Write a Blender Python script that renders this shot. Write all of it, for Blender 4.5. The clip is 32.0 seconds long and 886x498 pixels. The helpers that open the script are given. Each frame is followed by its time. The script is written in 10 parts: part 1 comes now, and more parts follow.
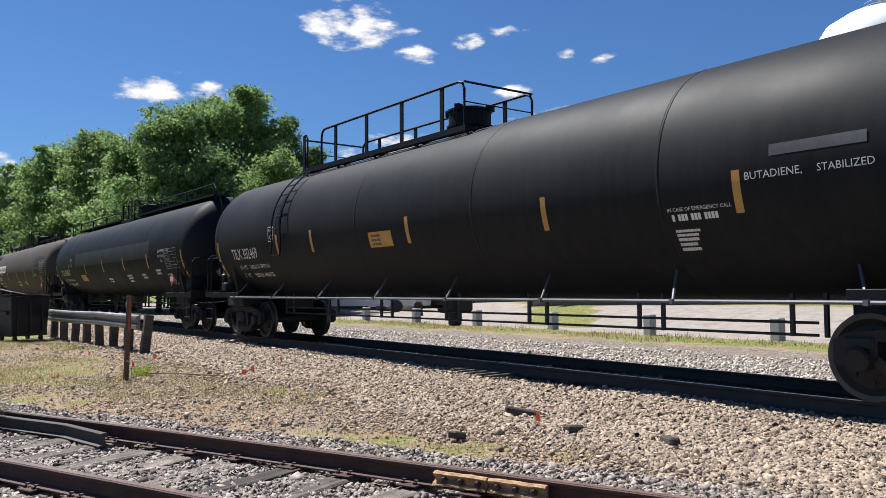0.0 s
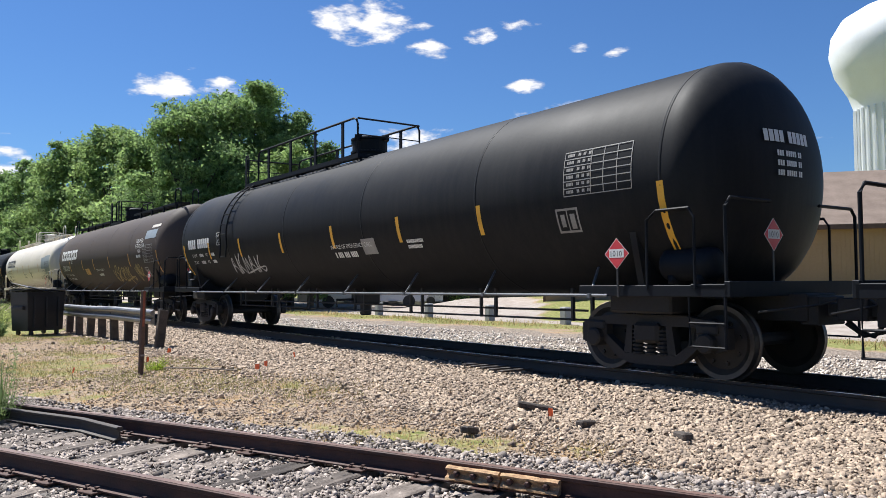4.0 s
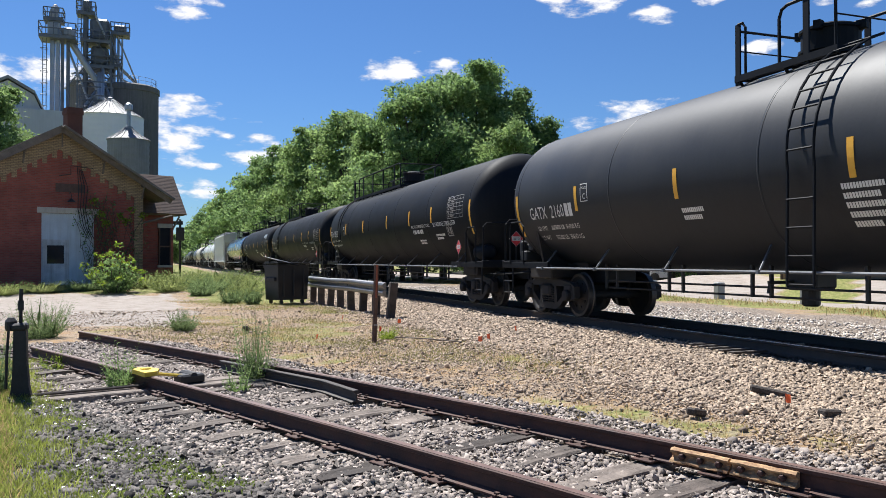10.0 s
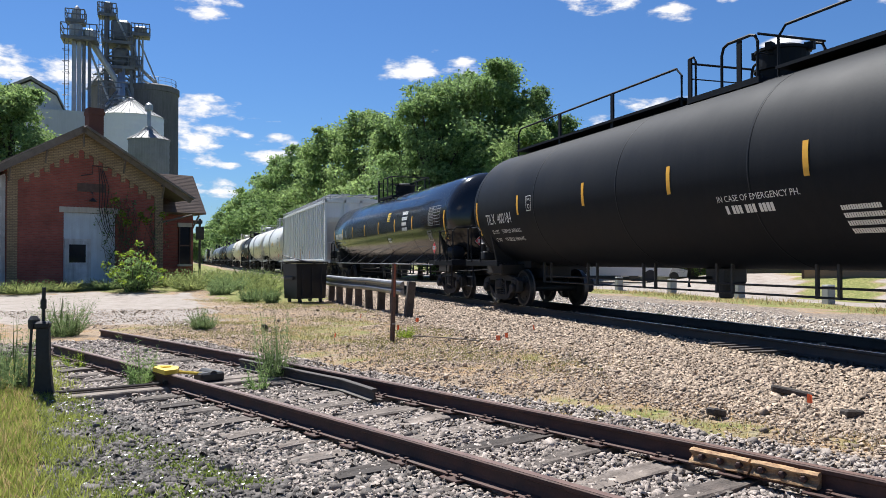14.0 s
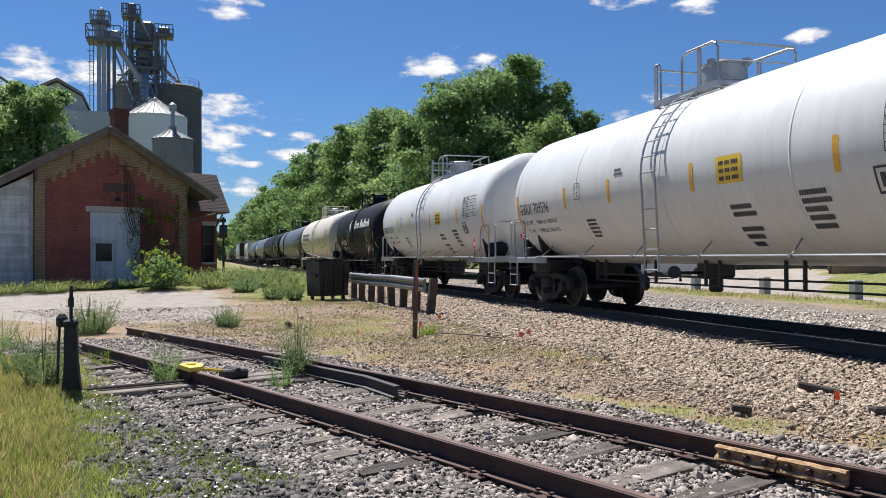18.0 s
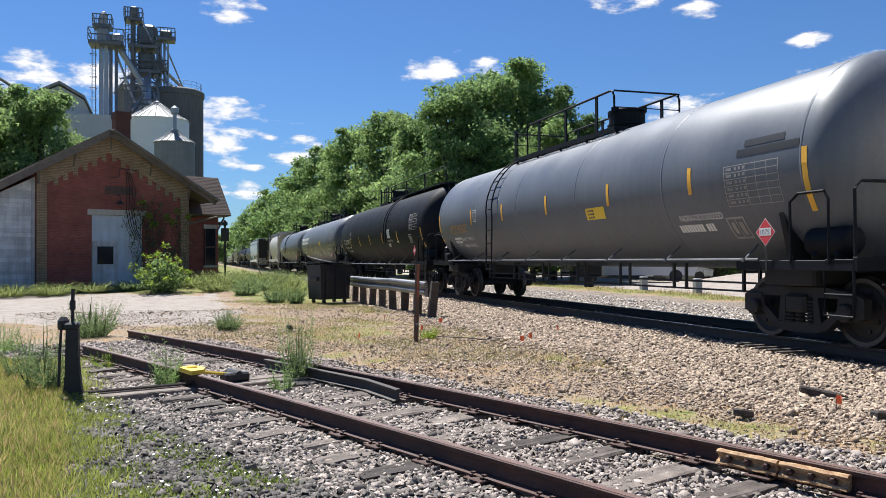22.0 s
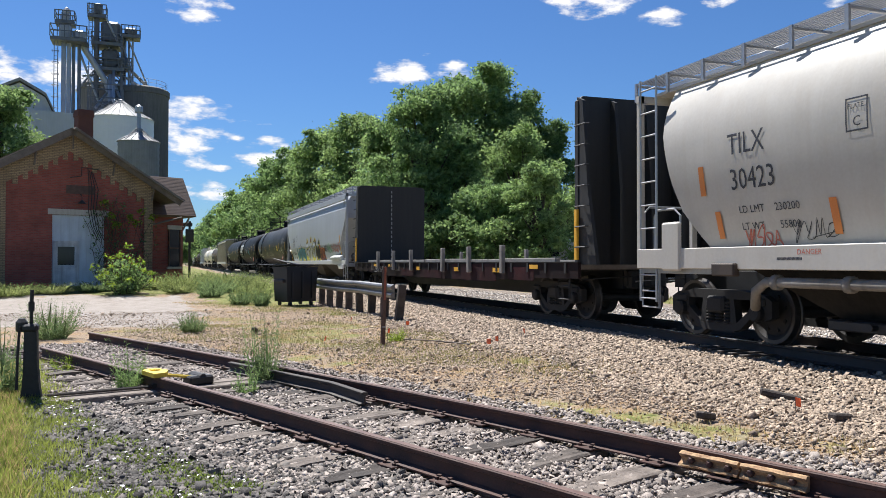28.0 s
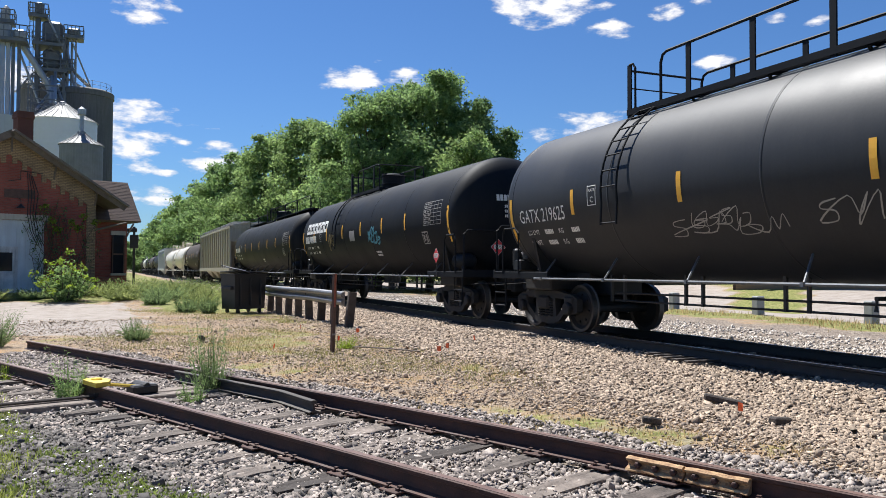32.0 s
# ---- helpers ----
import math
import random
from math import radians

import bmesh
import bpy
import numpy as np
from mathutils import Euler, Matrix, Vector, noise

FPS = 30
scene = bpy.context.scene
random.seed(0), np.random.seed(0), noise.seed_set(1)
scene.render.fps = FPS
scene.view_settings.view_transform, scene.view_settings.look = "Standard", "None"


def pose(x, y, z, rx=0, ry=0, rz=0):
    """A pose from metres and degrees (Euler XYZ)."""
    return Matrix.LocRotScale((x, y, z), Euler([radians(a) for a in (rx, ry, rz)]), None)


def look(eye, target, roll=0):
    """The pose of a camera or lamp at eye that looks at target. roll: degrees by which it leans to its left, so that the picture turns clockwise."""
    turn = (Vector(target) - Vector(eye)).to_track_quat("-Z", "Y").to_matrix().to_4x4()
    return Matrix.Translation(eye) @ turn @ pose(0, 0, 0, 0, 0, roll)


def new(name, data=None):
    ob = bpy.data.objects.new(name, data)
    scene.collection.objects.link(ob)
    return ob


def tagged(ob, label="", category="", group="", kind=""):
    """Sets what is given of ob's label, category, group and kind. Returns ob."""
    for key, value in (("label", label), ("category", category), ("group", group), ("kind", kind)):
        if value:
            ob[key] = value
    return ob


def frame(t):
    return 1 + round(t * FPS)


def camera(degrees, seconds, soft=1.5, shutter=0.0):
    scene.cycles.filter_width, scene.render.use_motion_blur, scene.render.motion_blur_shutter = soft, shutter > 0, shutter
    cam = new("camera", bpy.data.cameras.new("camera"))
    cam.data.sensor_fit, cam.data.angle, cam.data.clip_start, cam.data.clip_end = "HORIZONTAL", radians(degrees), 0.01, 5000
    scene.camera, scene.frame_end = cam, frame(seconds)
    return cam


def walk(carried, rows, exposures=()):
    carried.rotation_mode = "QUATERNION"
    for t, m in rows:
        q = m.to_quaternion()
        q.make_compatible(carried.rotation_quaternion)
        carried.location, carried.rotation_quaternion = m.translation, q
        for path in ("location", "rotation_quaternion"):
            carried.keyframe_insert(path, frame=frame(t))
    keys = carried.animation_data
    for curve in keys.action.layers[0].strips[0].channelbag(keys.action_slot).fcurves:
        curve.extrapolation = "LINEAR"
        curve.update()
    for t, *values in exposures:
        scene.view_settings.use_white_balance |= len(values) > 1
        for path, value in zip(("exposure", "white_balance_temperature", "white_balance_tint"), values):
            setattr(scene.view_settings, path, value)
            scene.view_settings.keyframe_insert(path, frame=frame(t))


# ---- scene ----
SPEED = 14.51          # metres a second, toward the viewer
TRACK_X = 9.155        # centre of the main track
RAIL_Z = 0.29          # top of the main rails
SIDING_RAIL_Z = 0.16

cam = camera(58.9, 32.0, soft=0.8, shutter=0.0)
PATH = [
    (0.0, pose(0, 0, 1.47, 92.98, 0.40, -36.78)),
    (0.5, pose(0, 0, 1.47, 93.04, 0.40, -36.78)),
    (1.0, pose(0, 0, 1.47, 93.16, 0.49, -36.75)),
    (1.5, pose(0, 0, 1.47, 93.23, 0.44, -36.72)),
    (2.0, pose(0, 0, 1.47, 93.32, 0.30, -36.52)),
    (2.5, pose(0, 0, 1.47, 93.42, 0.27, -36.28)),
    (3.0, pose(0, 0, 1.47, 93.41, 0.26, -36.15)),
    (3.5, pose(0, 0, 1.47, 93.09, 0.37, -36.05)),
    (5.5, pose(0, 0, 1.47, 91.51, 0.32, -35.34)),
    (6.0, pose(0, 0, 1.47, 91.49, 0.27, -34.98)),
    (6.5, pose(0, 0, 1.47, 91.75, 0.27, -33.60)),
    (7.0, pose(0, 0, 1.47, 91.80, 0.19, -31.21)),
    (7.5, pose(0, 0, 1.47, 91.65, 0.28, -29.27)),
    (8.0, pose(0, 0, 1.47, 91.61, 0.47, -27.32)),
    (8.5, pose(0, 0, 1.47, 91.35, 0.44, -25.01)),
    (9.0, pose(0, 0, 1.47, 91.13, 0.02, -22.89)),
    (9.5, pose(0, 0, 1.47, 90.96, -0.00, -21.01)),
    (10.0, pose(0, 0, 1.47, 90.88, 0.03, -19.88)),
    (10.5, pose(0, 0, 1.47, 90.96, 0.12, -19.66)),
    (11.0, pose(0, 0, 1.47, 91.12, 0.11, -19.57)),
    (11.5, pose(0, 0, 1.47, 91.11, 0.26, -19.30)),
    (12.0, pose(0, 0, 1.47, 90.94, 0.37, -18.97)),
    (12.5, pose(0, 0, 1.47, 90.86, 0.20, -18.68)),
    (13.0, pose(0, 0, 1.47, 90.92, 0.06, -18.62)),
    (13.5, pose(0, 0, 1.47, 90.91, 0.03, -18.67)),
    (14.0, pose(0, 0, 1.47, 90.80, 0.04, -18.58)),
    (14.5, pose(0, 0, 1.47, 90.63, 0.10, -18.32)),
    (16.5, pose(0, 0, 1.47, 90.50, 0.21, -17.41)),
    (17.0, pose(0, 0, 1.47, 90.45, 0.25, -17.27)),
    (17.5, pose(0, 0, 1.47, 90.48, 0.29, -17.03)),
    (18.0, pose(0, 0, 1.47, 90.58, 0.34, -16.98)),
    (18.5, pose(0, 0, 1.47, 90.65, 0.37, -17.00)),
    (19.0, pose(0, 0, 1.47, 90.67, 0.29, -16.99)),
    (19.5, pose(0, 0, 1.47, 90.69, 0.23, -16.93)),
    (20.0, pose(0, 0, 1.47, 90.83, 0.20, -16.90)),
    (20.5, pose(0, 0, 1.47, 90.90, 0.28, -16.87)),
    (21.0, pose(0, 0, 1.47, 90.91, 0.24, -16.91)),
    (21.5, pose(0, 0, 1.47, 90.87, 0.22, -16.93)),
    (22.0, pose(0, 0, 1.47, 90.83, 0.27, -16.88)),
    (22.5, pose(0, 0, 1.47, 90.85, 0.22, -16.92)),
    (23.0, pose(0, 0, 1.47, 90.97, 0.10, -16.94)),
    (23.5, pose(0, 0, 1.47, 91.06, 0.01, -16.96)),
    (24.0, pose(0, 0, 1.47, 91.05, 0.03, -16.99)),
    (24.5, pose(0, 0, 1.47, 91.07, 0.06, -17.03)),
    (25.0, pose(0, 0, 1.47, 91.07, 0.02, -17.14)),
    (25.5, pose(0, 0, 1.47, 91.14, 0.04, -17.37)),
    (27.5, pose(0, 0, 1.47, 91.14, 0.05, -18.75)),
    (28.0, pose(0, 0, 1.47, 91.04, -0.10, -19.26)),
    (28.5, pose(0, 0, 1.47, 91.19, -0.35, -20.06)),
    (29.0, pose(0, 0, 1.47, 91.30, -0.50, -20.77)),
    (29.5, pose(0, 0, 1.47, 91.32, -0.51, -21.40)),
    (30.0, pose(0, 0, 1.47, 91.43, -0.56, -21.97)),
    (30.5, pose(0, 0, 1.47, 91.51, -0.53, -22.20)),
    (31.0, pose(0, 0, 1.47, 91.51, -0.37, -22.42)),
    (31.5, pose(0, 0, 1.47, 91.49, -0.25, -22.65)),
    (32.0, pose(0, 0, 1.47, 91.57, -0.23, -22.86)),
]
EV = 0.86
walk(cam, PATH, [(t, EV + s) for t, s in ((0, -.14), (1, .02), (2, .10), (3, .08), (3.5, .06), (5.5, .02), (6, -.02), (6.5, -.22), (7, -.42), (8, -.55), (8.5, -.28), (9, -.04), (10, .02), (12, 0), (14.5, 0), (16.5, 0), (17, -.03), (18, -.20), (19, -.20), (20, -.1), (21, 0), (25.5, .02), (28, 0), (32, 0))])

# ---- light ----
SUN_DIR = Vector((-0.125, 0.50, 0.86)).normalized()
sun = new("sun", bpy.data.lights.new("sun", "SUN"))
sun.data.energy, sun.data.angle, sun.data.color = 5.0, radians(0.53), (1.0, 0.985, 0.955)
sun.matrix_world = look(SUN_DIR * 100, (0, 0, 0))


def sky_world():
    """Blue summer sky with scattered fair-weather clouds."""
    w = bpy.data.worlds.new("sky")
    scene.world = w
    w.use_nodes = True
    nt = w.node_tree
    nt.nodes.clear()
    N, L = nt.nodes.new, nt.links.new
    sky = N("ShaderNodeTexSky")
    sky.sky_type, sky.sun_disc = "NISHITA", False
    sky.sun_elevation = math.asin(SUN_DIR.z)
    sky.sun_rotation = math.atan2(SUN_DIR.x, SUN_DIR.y)
    sky.air_density, sky.dust_density, sky.ozone_density = 1.15, 0.1, 4.0
    tex = N("ShaderNodeTexCoord")

    def vm(op, a, b=None):
        n = N("ShaderNodeVectorMath")
        n.operation = op
        for i, v in enumerate((a, b)):
            if v is None:
                continue
            if hasattr(v, "links"):
                L(v, n.inputs[i])
            else:
                n.inputs[i].default_value = v
        return n.outputs["Value" if op in ("DOT_PRODUCT", "LENGTH") else "Vector"]

    def mm(op, a, b=0.0, clamp=False):
        n = N("ShaderNodeMath")
        n.operation, n.use_clamp = op, clamp
        for i, v in enumerate((a, b)):
            if hasattr(v, "links"):
                L(v, n.inputs[i])
            else:
                n.inputs[i].default_value = v
        return n.outputs[0]

    d = tex.outputs["Generated"]
    wob = N("ShaderNodeTexNoise")
    wob.inputs["Scale"].default_value, wob.inputs["Detail"].default_value, wob.inputs["Roughness"].default_value = 24, 8, 0.58
    flat = N("ShaderNodeMapping")
    flat.inputs["Scale"].default_value = (1.0, 1.0, 2.6)
    L(d, flat.inputs["Vector"])
    L(flat.outputs[0], wob.inputs["Vector"])
    rag = mm("MULTIPLY", mm("SUBTRACT", wob.outputs["Fac"], 0.51), 4.2)
    total = None
    # bearing, height, half width, half height, density, all but the last in degrees
    clouds = [
        (16.3, 13.6, 2.3, .75, 1), (19.6, 13.8, 1.6, .7, .8), (18.3, 15.0, 1.0, .3, .4), (2.0, 17.3, 1.9, .9, 1), (1.6, 10.5, 2.6, .7, 1),
        (0.9, 8.7, 2.4, 1.9, 1), (7.3, 8.6, 1.6, .5, 1), (4.3, 8.9, .9, .4, .7), (6.7, 7.6, 2.7, .6, 1), (7.5, 6.8, 2.6, .6, .7),
        (2.6, 5.0, 1.7, .6, 1), (-9.0, 12.1, 3.9, 1.3, .9), (-12.5, 11.0, 2.5, 1.4, .7), (42.0, 14.2, 1.4, .45, .8), (34.3, 9.5, 4.2, 1.5, 1.1),
        (46.6, 11.2, 4.4, 1.4, 1.1), (33.7, 7.3, 2.4, .5, .9), (44.9, 7.3, 4.2, .9, 1), (30.6, 18.8, 3.4, 1.2, 1.05), (35.2, 16.8, 1.6, .9, .8),
        (38.6, 17.8, 1.5, .6, .6), (41.7, 18.4, 1.5, .5, .6), (33.4, 18.6, 1.2, .5, .8), (3.3, 6.6, .8, .3, .8), (5.9, 9.9, 1.4, .3, .5),
        (48.6, 16.2, .9, .5, .4), (46.2, 16.7, .9, .4, .4), (28.0, 21.5, 2.6, 1.2, .8), (57.0, 9.0, 4.0, 1.2, 1), (-24, 12, 5, 1.6, 1),
        (-40, 20, 7, 2, 1), (70, 22, 8, 2.4, 1), (-75, 14, 9, 2.5, 1), (110, 18, 9, 3, 1), (160, 16, 10, 3, 1), (-130, 20, 10, 3, 1), (20, 30, 6, 2, .8)]
    for az, el, hw, hh, dens in clouds:
        a, e = radians(az), radians(el)
        c = Vector((math.sin(a) * math.cos(e), math.cos(a) * math.cos(e), math.sin(e)))
        u = Vector((math.cos(a), -math.sin(a), 0))
        v = c.cross(u) * -1
        du = vm("DOT_PRODUCT", d, tuple(u / math.sin(radians(hw))))
        dv0 = vm("DOT_PRODUCT", d, tuple(v / math.sin(radians(hh))))
        dv = mm("SUBTRACT", dv0, c.dot(v) / math.sin(radians(hh)))
        fwd = mm("GREATER_THAN", vm("DOT_PRODUCT", d, tuple(c)), 0.5)
        rr = mm("ADD", mm("MULTIPLY", du, du), mm("MULTIPLY", dv, dv))
        one = mm("SUBTRACT", mm("SUBTRACT", dens, mm("MULTIPLY", rr, 0.62)), mm("MULTIPLY", mm("SUBTRACT", 1.0, fwd), 20.0))
        total = one if total is None else mm("MAXIMUM", total, one)
    dens = mm("ADD", total, rag)
    ramp = N("ShaderNodeMapRange")
    ramp.interpolation_type = "SMOOTHSTEP"
    L(dens, ramp.inputs["Value"])
    ramp.inputs["From Min"].default_value, ramp.inputs["From Max"].default_value = 0.16, 1.12
    lit = N("ShaderNodeMapRange")
    L(dens, lit.inputs["Value"])
    lit.inputs["From Min"].default_value, lit.inputs["From Max"].default_value = 0.3, 1.6
    lit.inputs["To Min"].default_value, lit.inputs["To Max"].default_value = 9.0, 14.5
    white = N("ShaderNodeVectorMath")
    white.operation = "SCALE"
    white.inputs[0].default_value = (1.0, 1.0, 1.03)
    L(lit.outputs[0], white.inputs["Scale"])
    tint = N("ShaderNodeMixRGB")
    tint.blend_type = "MULTIPLY"
    tint.inputs[0].default_value = 1.0
    tint.inputs[2].default_value = (0.53, 0.79, 1.15, 1)
    L(sky.outputs[0], tint.inputs[1])
    mix = N("ShaderNodeMixRGB")
    L(ramp.outputs[0], mix.inputs[0])
    L(tint.outputs[0], mix.inputs[1])
    L(white.outputs[0], mix.inputs[2])
    bg = N("ShaderNodeBackground")
    bg.inputs["Strength"].default_value = 0.05
    L(mix.outputs[0], bg.inputs["Color"])
    out = N("ShaderNodeOutputWorld")
    L(bg.outputs[0], out.inputs["Surface"])


sky_world()


# ---- materials ----
def surf(name, c1, c2, rough=0.6, metal=0.0, big=1.5, fine=40.0, bump=0.15, streak=0.0, dust=None, dust_amt=0.0, spec=0.5, rand=0.0, island=0.0, clear=0.0):
    """Painted, worn or natural surface: two colours mixed by two scales of noise, fine relief, vertical streaks and a dust colour."""
    m = bpy.data.materials.new(name)
    m.use_nodes = True
    nt = m.node_tree
    N, L = nt.nodes.new, nt.links.new
    b = nt.nodes["Principled BSDF"]
    b.inputs["Metallic"].default_value = metal
    b.inputs["Specular IOR Level"].default_value = spec
    b.inputs["Coat Weight"].default_value = clear
    tc = N("ShaderNodeTexCoord")
    src = tc.outputs["Object"]
    n1, n2 = N("ShaderNodeTexNoise"), N("ShaderNodeTexNoise")
    n1.inputs["Scale"].default_value, n1.inputs["Detail"].default_value = big, 5
    n2.inputs["Scale"].default_value, n2.inputs["Detail"].default_value = fine, 4
    L(src, n1.inputs["Vector"])
    L(src, n2.inputs["Vector"])
    add = N("ShaderNodeMath")
    add.operation = "MULTIPLY_ADD"
    L(n2.outputs["Fac"], add.inputs[0])
    add.inputs[1].default_value = 0.45
    L(n1.outputs["Fac"], add.inputs[2])
    r = N("ShaderNodeMapRange")
    L(add.outputs[0], r.inputs["Value"])
    r.inputs["From Min"].default_value, r.inputs["From Max"].default_value = 0.45, 1.0
    mix = N("ShaderNodeMixRGB")
    mix.inputs[1].default_value, mix.inputs[2].default_value = (*c1, 1), (*c2, 1)
    L(r.outputs[0], mix.inputs[0])
    col = mix.outputs[0]
    if streak or dust:
        mp = N("ShaderNodeMapping")
        mp.inputs["Scale"].default_value = (3.0, 3.0, 0.18)
        L(src, mp.inputs["Vector"])
        n3 = N("ShaderNodeTexNoise")
        n3.inputs["Scale"].default_value, n3.inputs["Detail"].default_value, n3.inputs["Roughness"].default_value = 2.2, 6, 0.65
        L(mp.outputs[0], n3.inputs["Vector"])
        k = N("ShaderNodeMapRange")
        L(n3.outputs["Fac"], k.inputs["Value"])
        k.inputs["From Min"].default_value, k.inputs["From Max"].default_value = 0.42, 0.75
        k.inputs["To Max"].default_value = max(streak, dust_amt)
        mx = N("ShaderNodeMixRGB")
        L(k.outputs[0], mx.inputs[0])
        L(col, mx.inputs[1])
        mx.inputs[2].default_value = (*(dust or [c * 0.5 for c in c1]), 1)
        col = mx.outputs[0]
    if rand or island:
        if island:
            g = N("ShaderNodeNewGeometry")
            rv = g.outputs["Random Per Island"]
        else:
            g = N("ShaderNodeObjectInfo")
            rv = g.outputs["Random"]
        k = N("ShaderNodeMapRange")
        L(rv, k.inputs["Value"])
        a = rand or island
        k.inputs["To Min"].default_value, k.inputs["To Max"].default_value = 1 - a, 1 + a
        hv = N("ShaderNodeHueSaturation")
        L(k.outputs[0], hv.inputs["Value"])
        L(col, hv.inputs["Color"])
        col = hv.outputs[0]
    L(col, b.inputs["Base Color"])
    rr = N("ShaderNodeMapRange")
    L(n1.outputs["Fac"], rr.inputs["Value"])
    rr.inputs["To Min"].default_value, rr.inputs["To Max"].default_value = max(0.02, rough - 0.12), min(1, rough + 0.12)
    L(rr.outputs[0], b.inputs["Roughness"])
    if bump:
        bp = N("ShaderNodeBump")
        bp.inputs["Strength"].default_value, bp.inputs["Distance"].default_value = bump, 0.01
        L(n2.outputs["Fac"], bp.inputs["Height"])
        L(bp.outputs[0], b.inputs["Normal"])
    return m


def leafy(name, c1, c2, thin=0.52):
    """Leaves: two greens by leaf, thin enough to let some light through."""
    m = surf(name, c1, c2, rough=0.7, big=0.35, fine=3.0, bump=0, island=0.4, spec=0.18)
    nt = m.node_tree
    b = nt.nodes["Principled BSDF"]
    tr = nt.nodes.new("ShaderNodeBsdfTranslucent")
    src = b.inputs["Base Color"].links[0].from_socket
    hv = nt.nodes.new("ShaderNodeHueSaturation")
    hv.inputs["Hue"].default_value, hv.inputs["Value"].default_value = 0.485, 1.3
    nt.links.new(src, hv.inputs["Color"])
    nt.links.new(hv.outputs[0], tr.inputs["Color"])
    mx = nt.nodes.new("ShaderNodeMixShader")
    mx.inputs[0].default_value = thin
    nt.links.new(b.outputs[0], mx.inputs[1])
    nt.links.new(tr.outputs[0], mx.inputs[2])
    nt.links.new(mx.outputs[0], nt.nodes["Material Output"].inputs["Surface"])
    return m


M = {}
M["black_paint"] = surf("black_paint", (.0062, .0078, .0112), (.0112, .0136, .0180), .58, big=.8, fine=25, bump=.05, streak=.25, dust=(.019, .0205, .023), dust_amt=.3, spec=.12)
M["black_gloss"] = surf("black_gloss", (.012, .013, .016), (.02, .021, .025), .16, big=.6, fine=20, bump=.02)
M["black_dusty"] = surf("black_dusty", (.0098, .0110, .0134), (.0180, .0190, .0210), .56, big=.8, fine=25, bump=.05, streak=.3, dust=(.036, .034, .033), dust_amt=.32, spec=.11)
M["brown_grime"] = surf("brown_grime", (.058, .048, .044), (.090, .074, .066), .66, big=.7, fine=25, bump=.06, streak=.16, dust=(.10, .08, .068), dust_amt=.2, spec=.12)
M["grey_paint"] = surf("grey_paint", (.080, .092, .112), (.116, .131, .154), .45, big=.8, fine=25, bump=.04, streak=.25, dust=(.05, .051, .053), dust_amt=.3, spec=.6)
M["dark_grey"] = surf("dark_grey", (.013, .0155, .020), (.022, .025, .031), .52, big=.8, fine=25, bump=.04, streak=.25, dust=(.032, .033, .036), dust_amt=.3, spec=.3)
M["white_paint"] = surf("white_paint", (.60, .60, .585), (.71, .71, .69), .34, big=.8, fine=22, bump=.03, streak=.2, dust=(.40, .35, .29), dust_amt=.22)
M["cream_paint"] = surf("cream_paint", (.56, .51, .43), (.68, .63, .54), .42, big=.8, fine=22, bump=.04, streak=.15, dust=(.34, .27, .19), dust_amt=.2)
M["hopper_grey"] = surf("hopper_grey", (.40, .42, .45), (.49, .51, .54), .42, big=.7, fine=20, bump=.05, streak=.2, dust=(.26, .24, .22), dust_amt=.25)
M["hopper_white"] = surf("hopper_white", (.66, .68, .70), (.76, .78, .80), .45, big=.5, fine=1.6, bump=.5, streak=.15, dust=(.42, .40, .38), dust_amt=.2)
M["hopper_beige"] = surf("hopper_beige", (.38, .34, .27), (.5, .46, .38), .5, big=.7, fine=20, bump=.05, streak=.4, dust=(.2, .15, .1), dust_amt=.45)
M["hopper_cream"] = surf("hopper_cream", (.44, .41, .365), (.54, .51, .46), .45, big=.8, fine=22, bump=.04, streak=.25, dust=(.40, .33, .25), dust_amt=.2)
M["maroon"] = surf("maroon", (.006, .006, .006), (.022, .009, .009), .65, big=.9, fine=25, bump=.1, streak=.5, dust=(.006, .006, .006), dust_amt=.7, spec=.15)
M["bulk_black"] = surf("bulk_black", (.011, .0115, .012), (.022, .0215, .021), .7, big=.8, fine=20, bump=.1, streak=.4, dust=(.034, .031, .028), dust_amt=.4)
M["truck_iron"] = surf("truck_iron", (.008, .0078, .008), (.021, .019, .0185), .75, big=3, fine=30, bump=.3)
M["wheel_rim"] = surf("wheel_rim", (.05, .046, .043), (.11, .10, .095), .45, metal=.7, big=3, fine=30, bump=.05)
M["wheel_web"] = surf("wheel_web", (.011, .010, .010), (.026, .022, .020), .7, big=3, fine=30, bump=.2)
M["yellow_tape"] = surf("yellow_tape", (.72, .36, .03), (.82, .45, .05), .5, big=3, fine=30, bump=0)
M["yellow_faded"] = surf("yellow_faded", (.42, .22, .06), (.58, .30, .07), .6, big=3, fine=30, bump=0)
M["yellow_sign"] = surf("yellow_sign", (.70, .47, .03), (.8, .55, .05), .5, big=3, fine=30, bump=0)
M["decal_white"] = surf("decal_white", (.62, .62, .60), (.74, .74, .72), .55, big=4, fine=40, bump=0)
M["decal_dim"] = surf("decal_dim", (.22, .21, .20), (.36, .35, .33), .6, big=4, fine=40, bump=0)
M["decal_black"] = surf("decal_black", (.03, .03, .04), (.06, .06, .07), .55, big=4, fine=40, bump=0)
M["decal_orange"] = surf("decal_orange", (.45, .22, .05), (.6, .32, .08), .6, big=4, fine=40, bump=0)
M["patch_grey"] = surf("patch_grey", (.2, .24, .27), (.28, .32, .35), .5, big=2, fine=20, bump=0)
M["patch_black"] = surf("patch_black", (.0050, .0062, .0090), (.0086, .0104, .0140), .58, big=2, fine=20, bump=0)
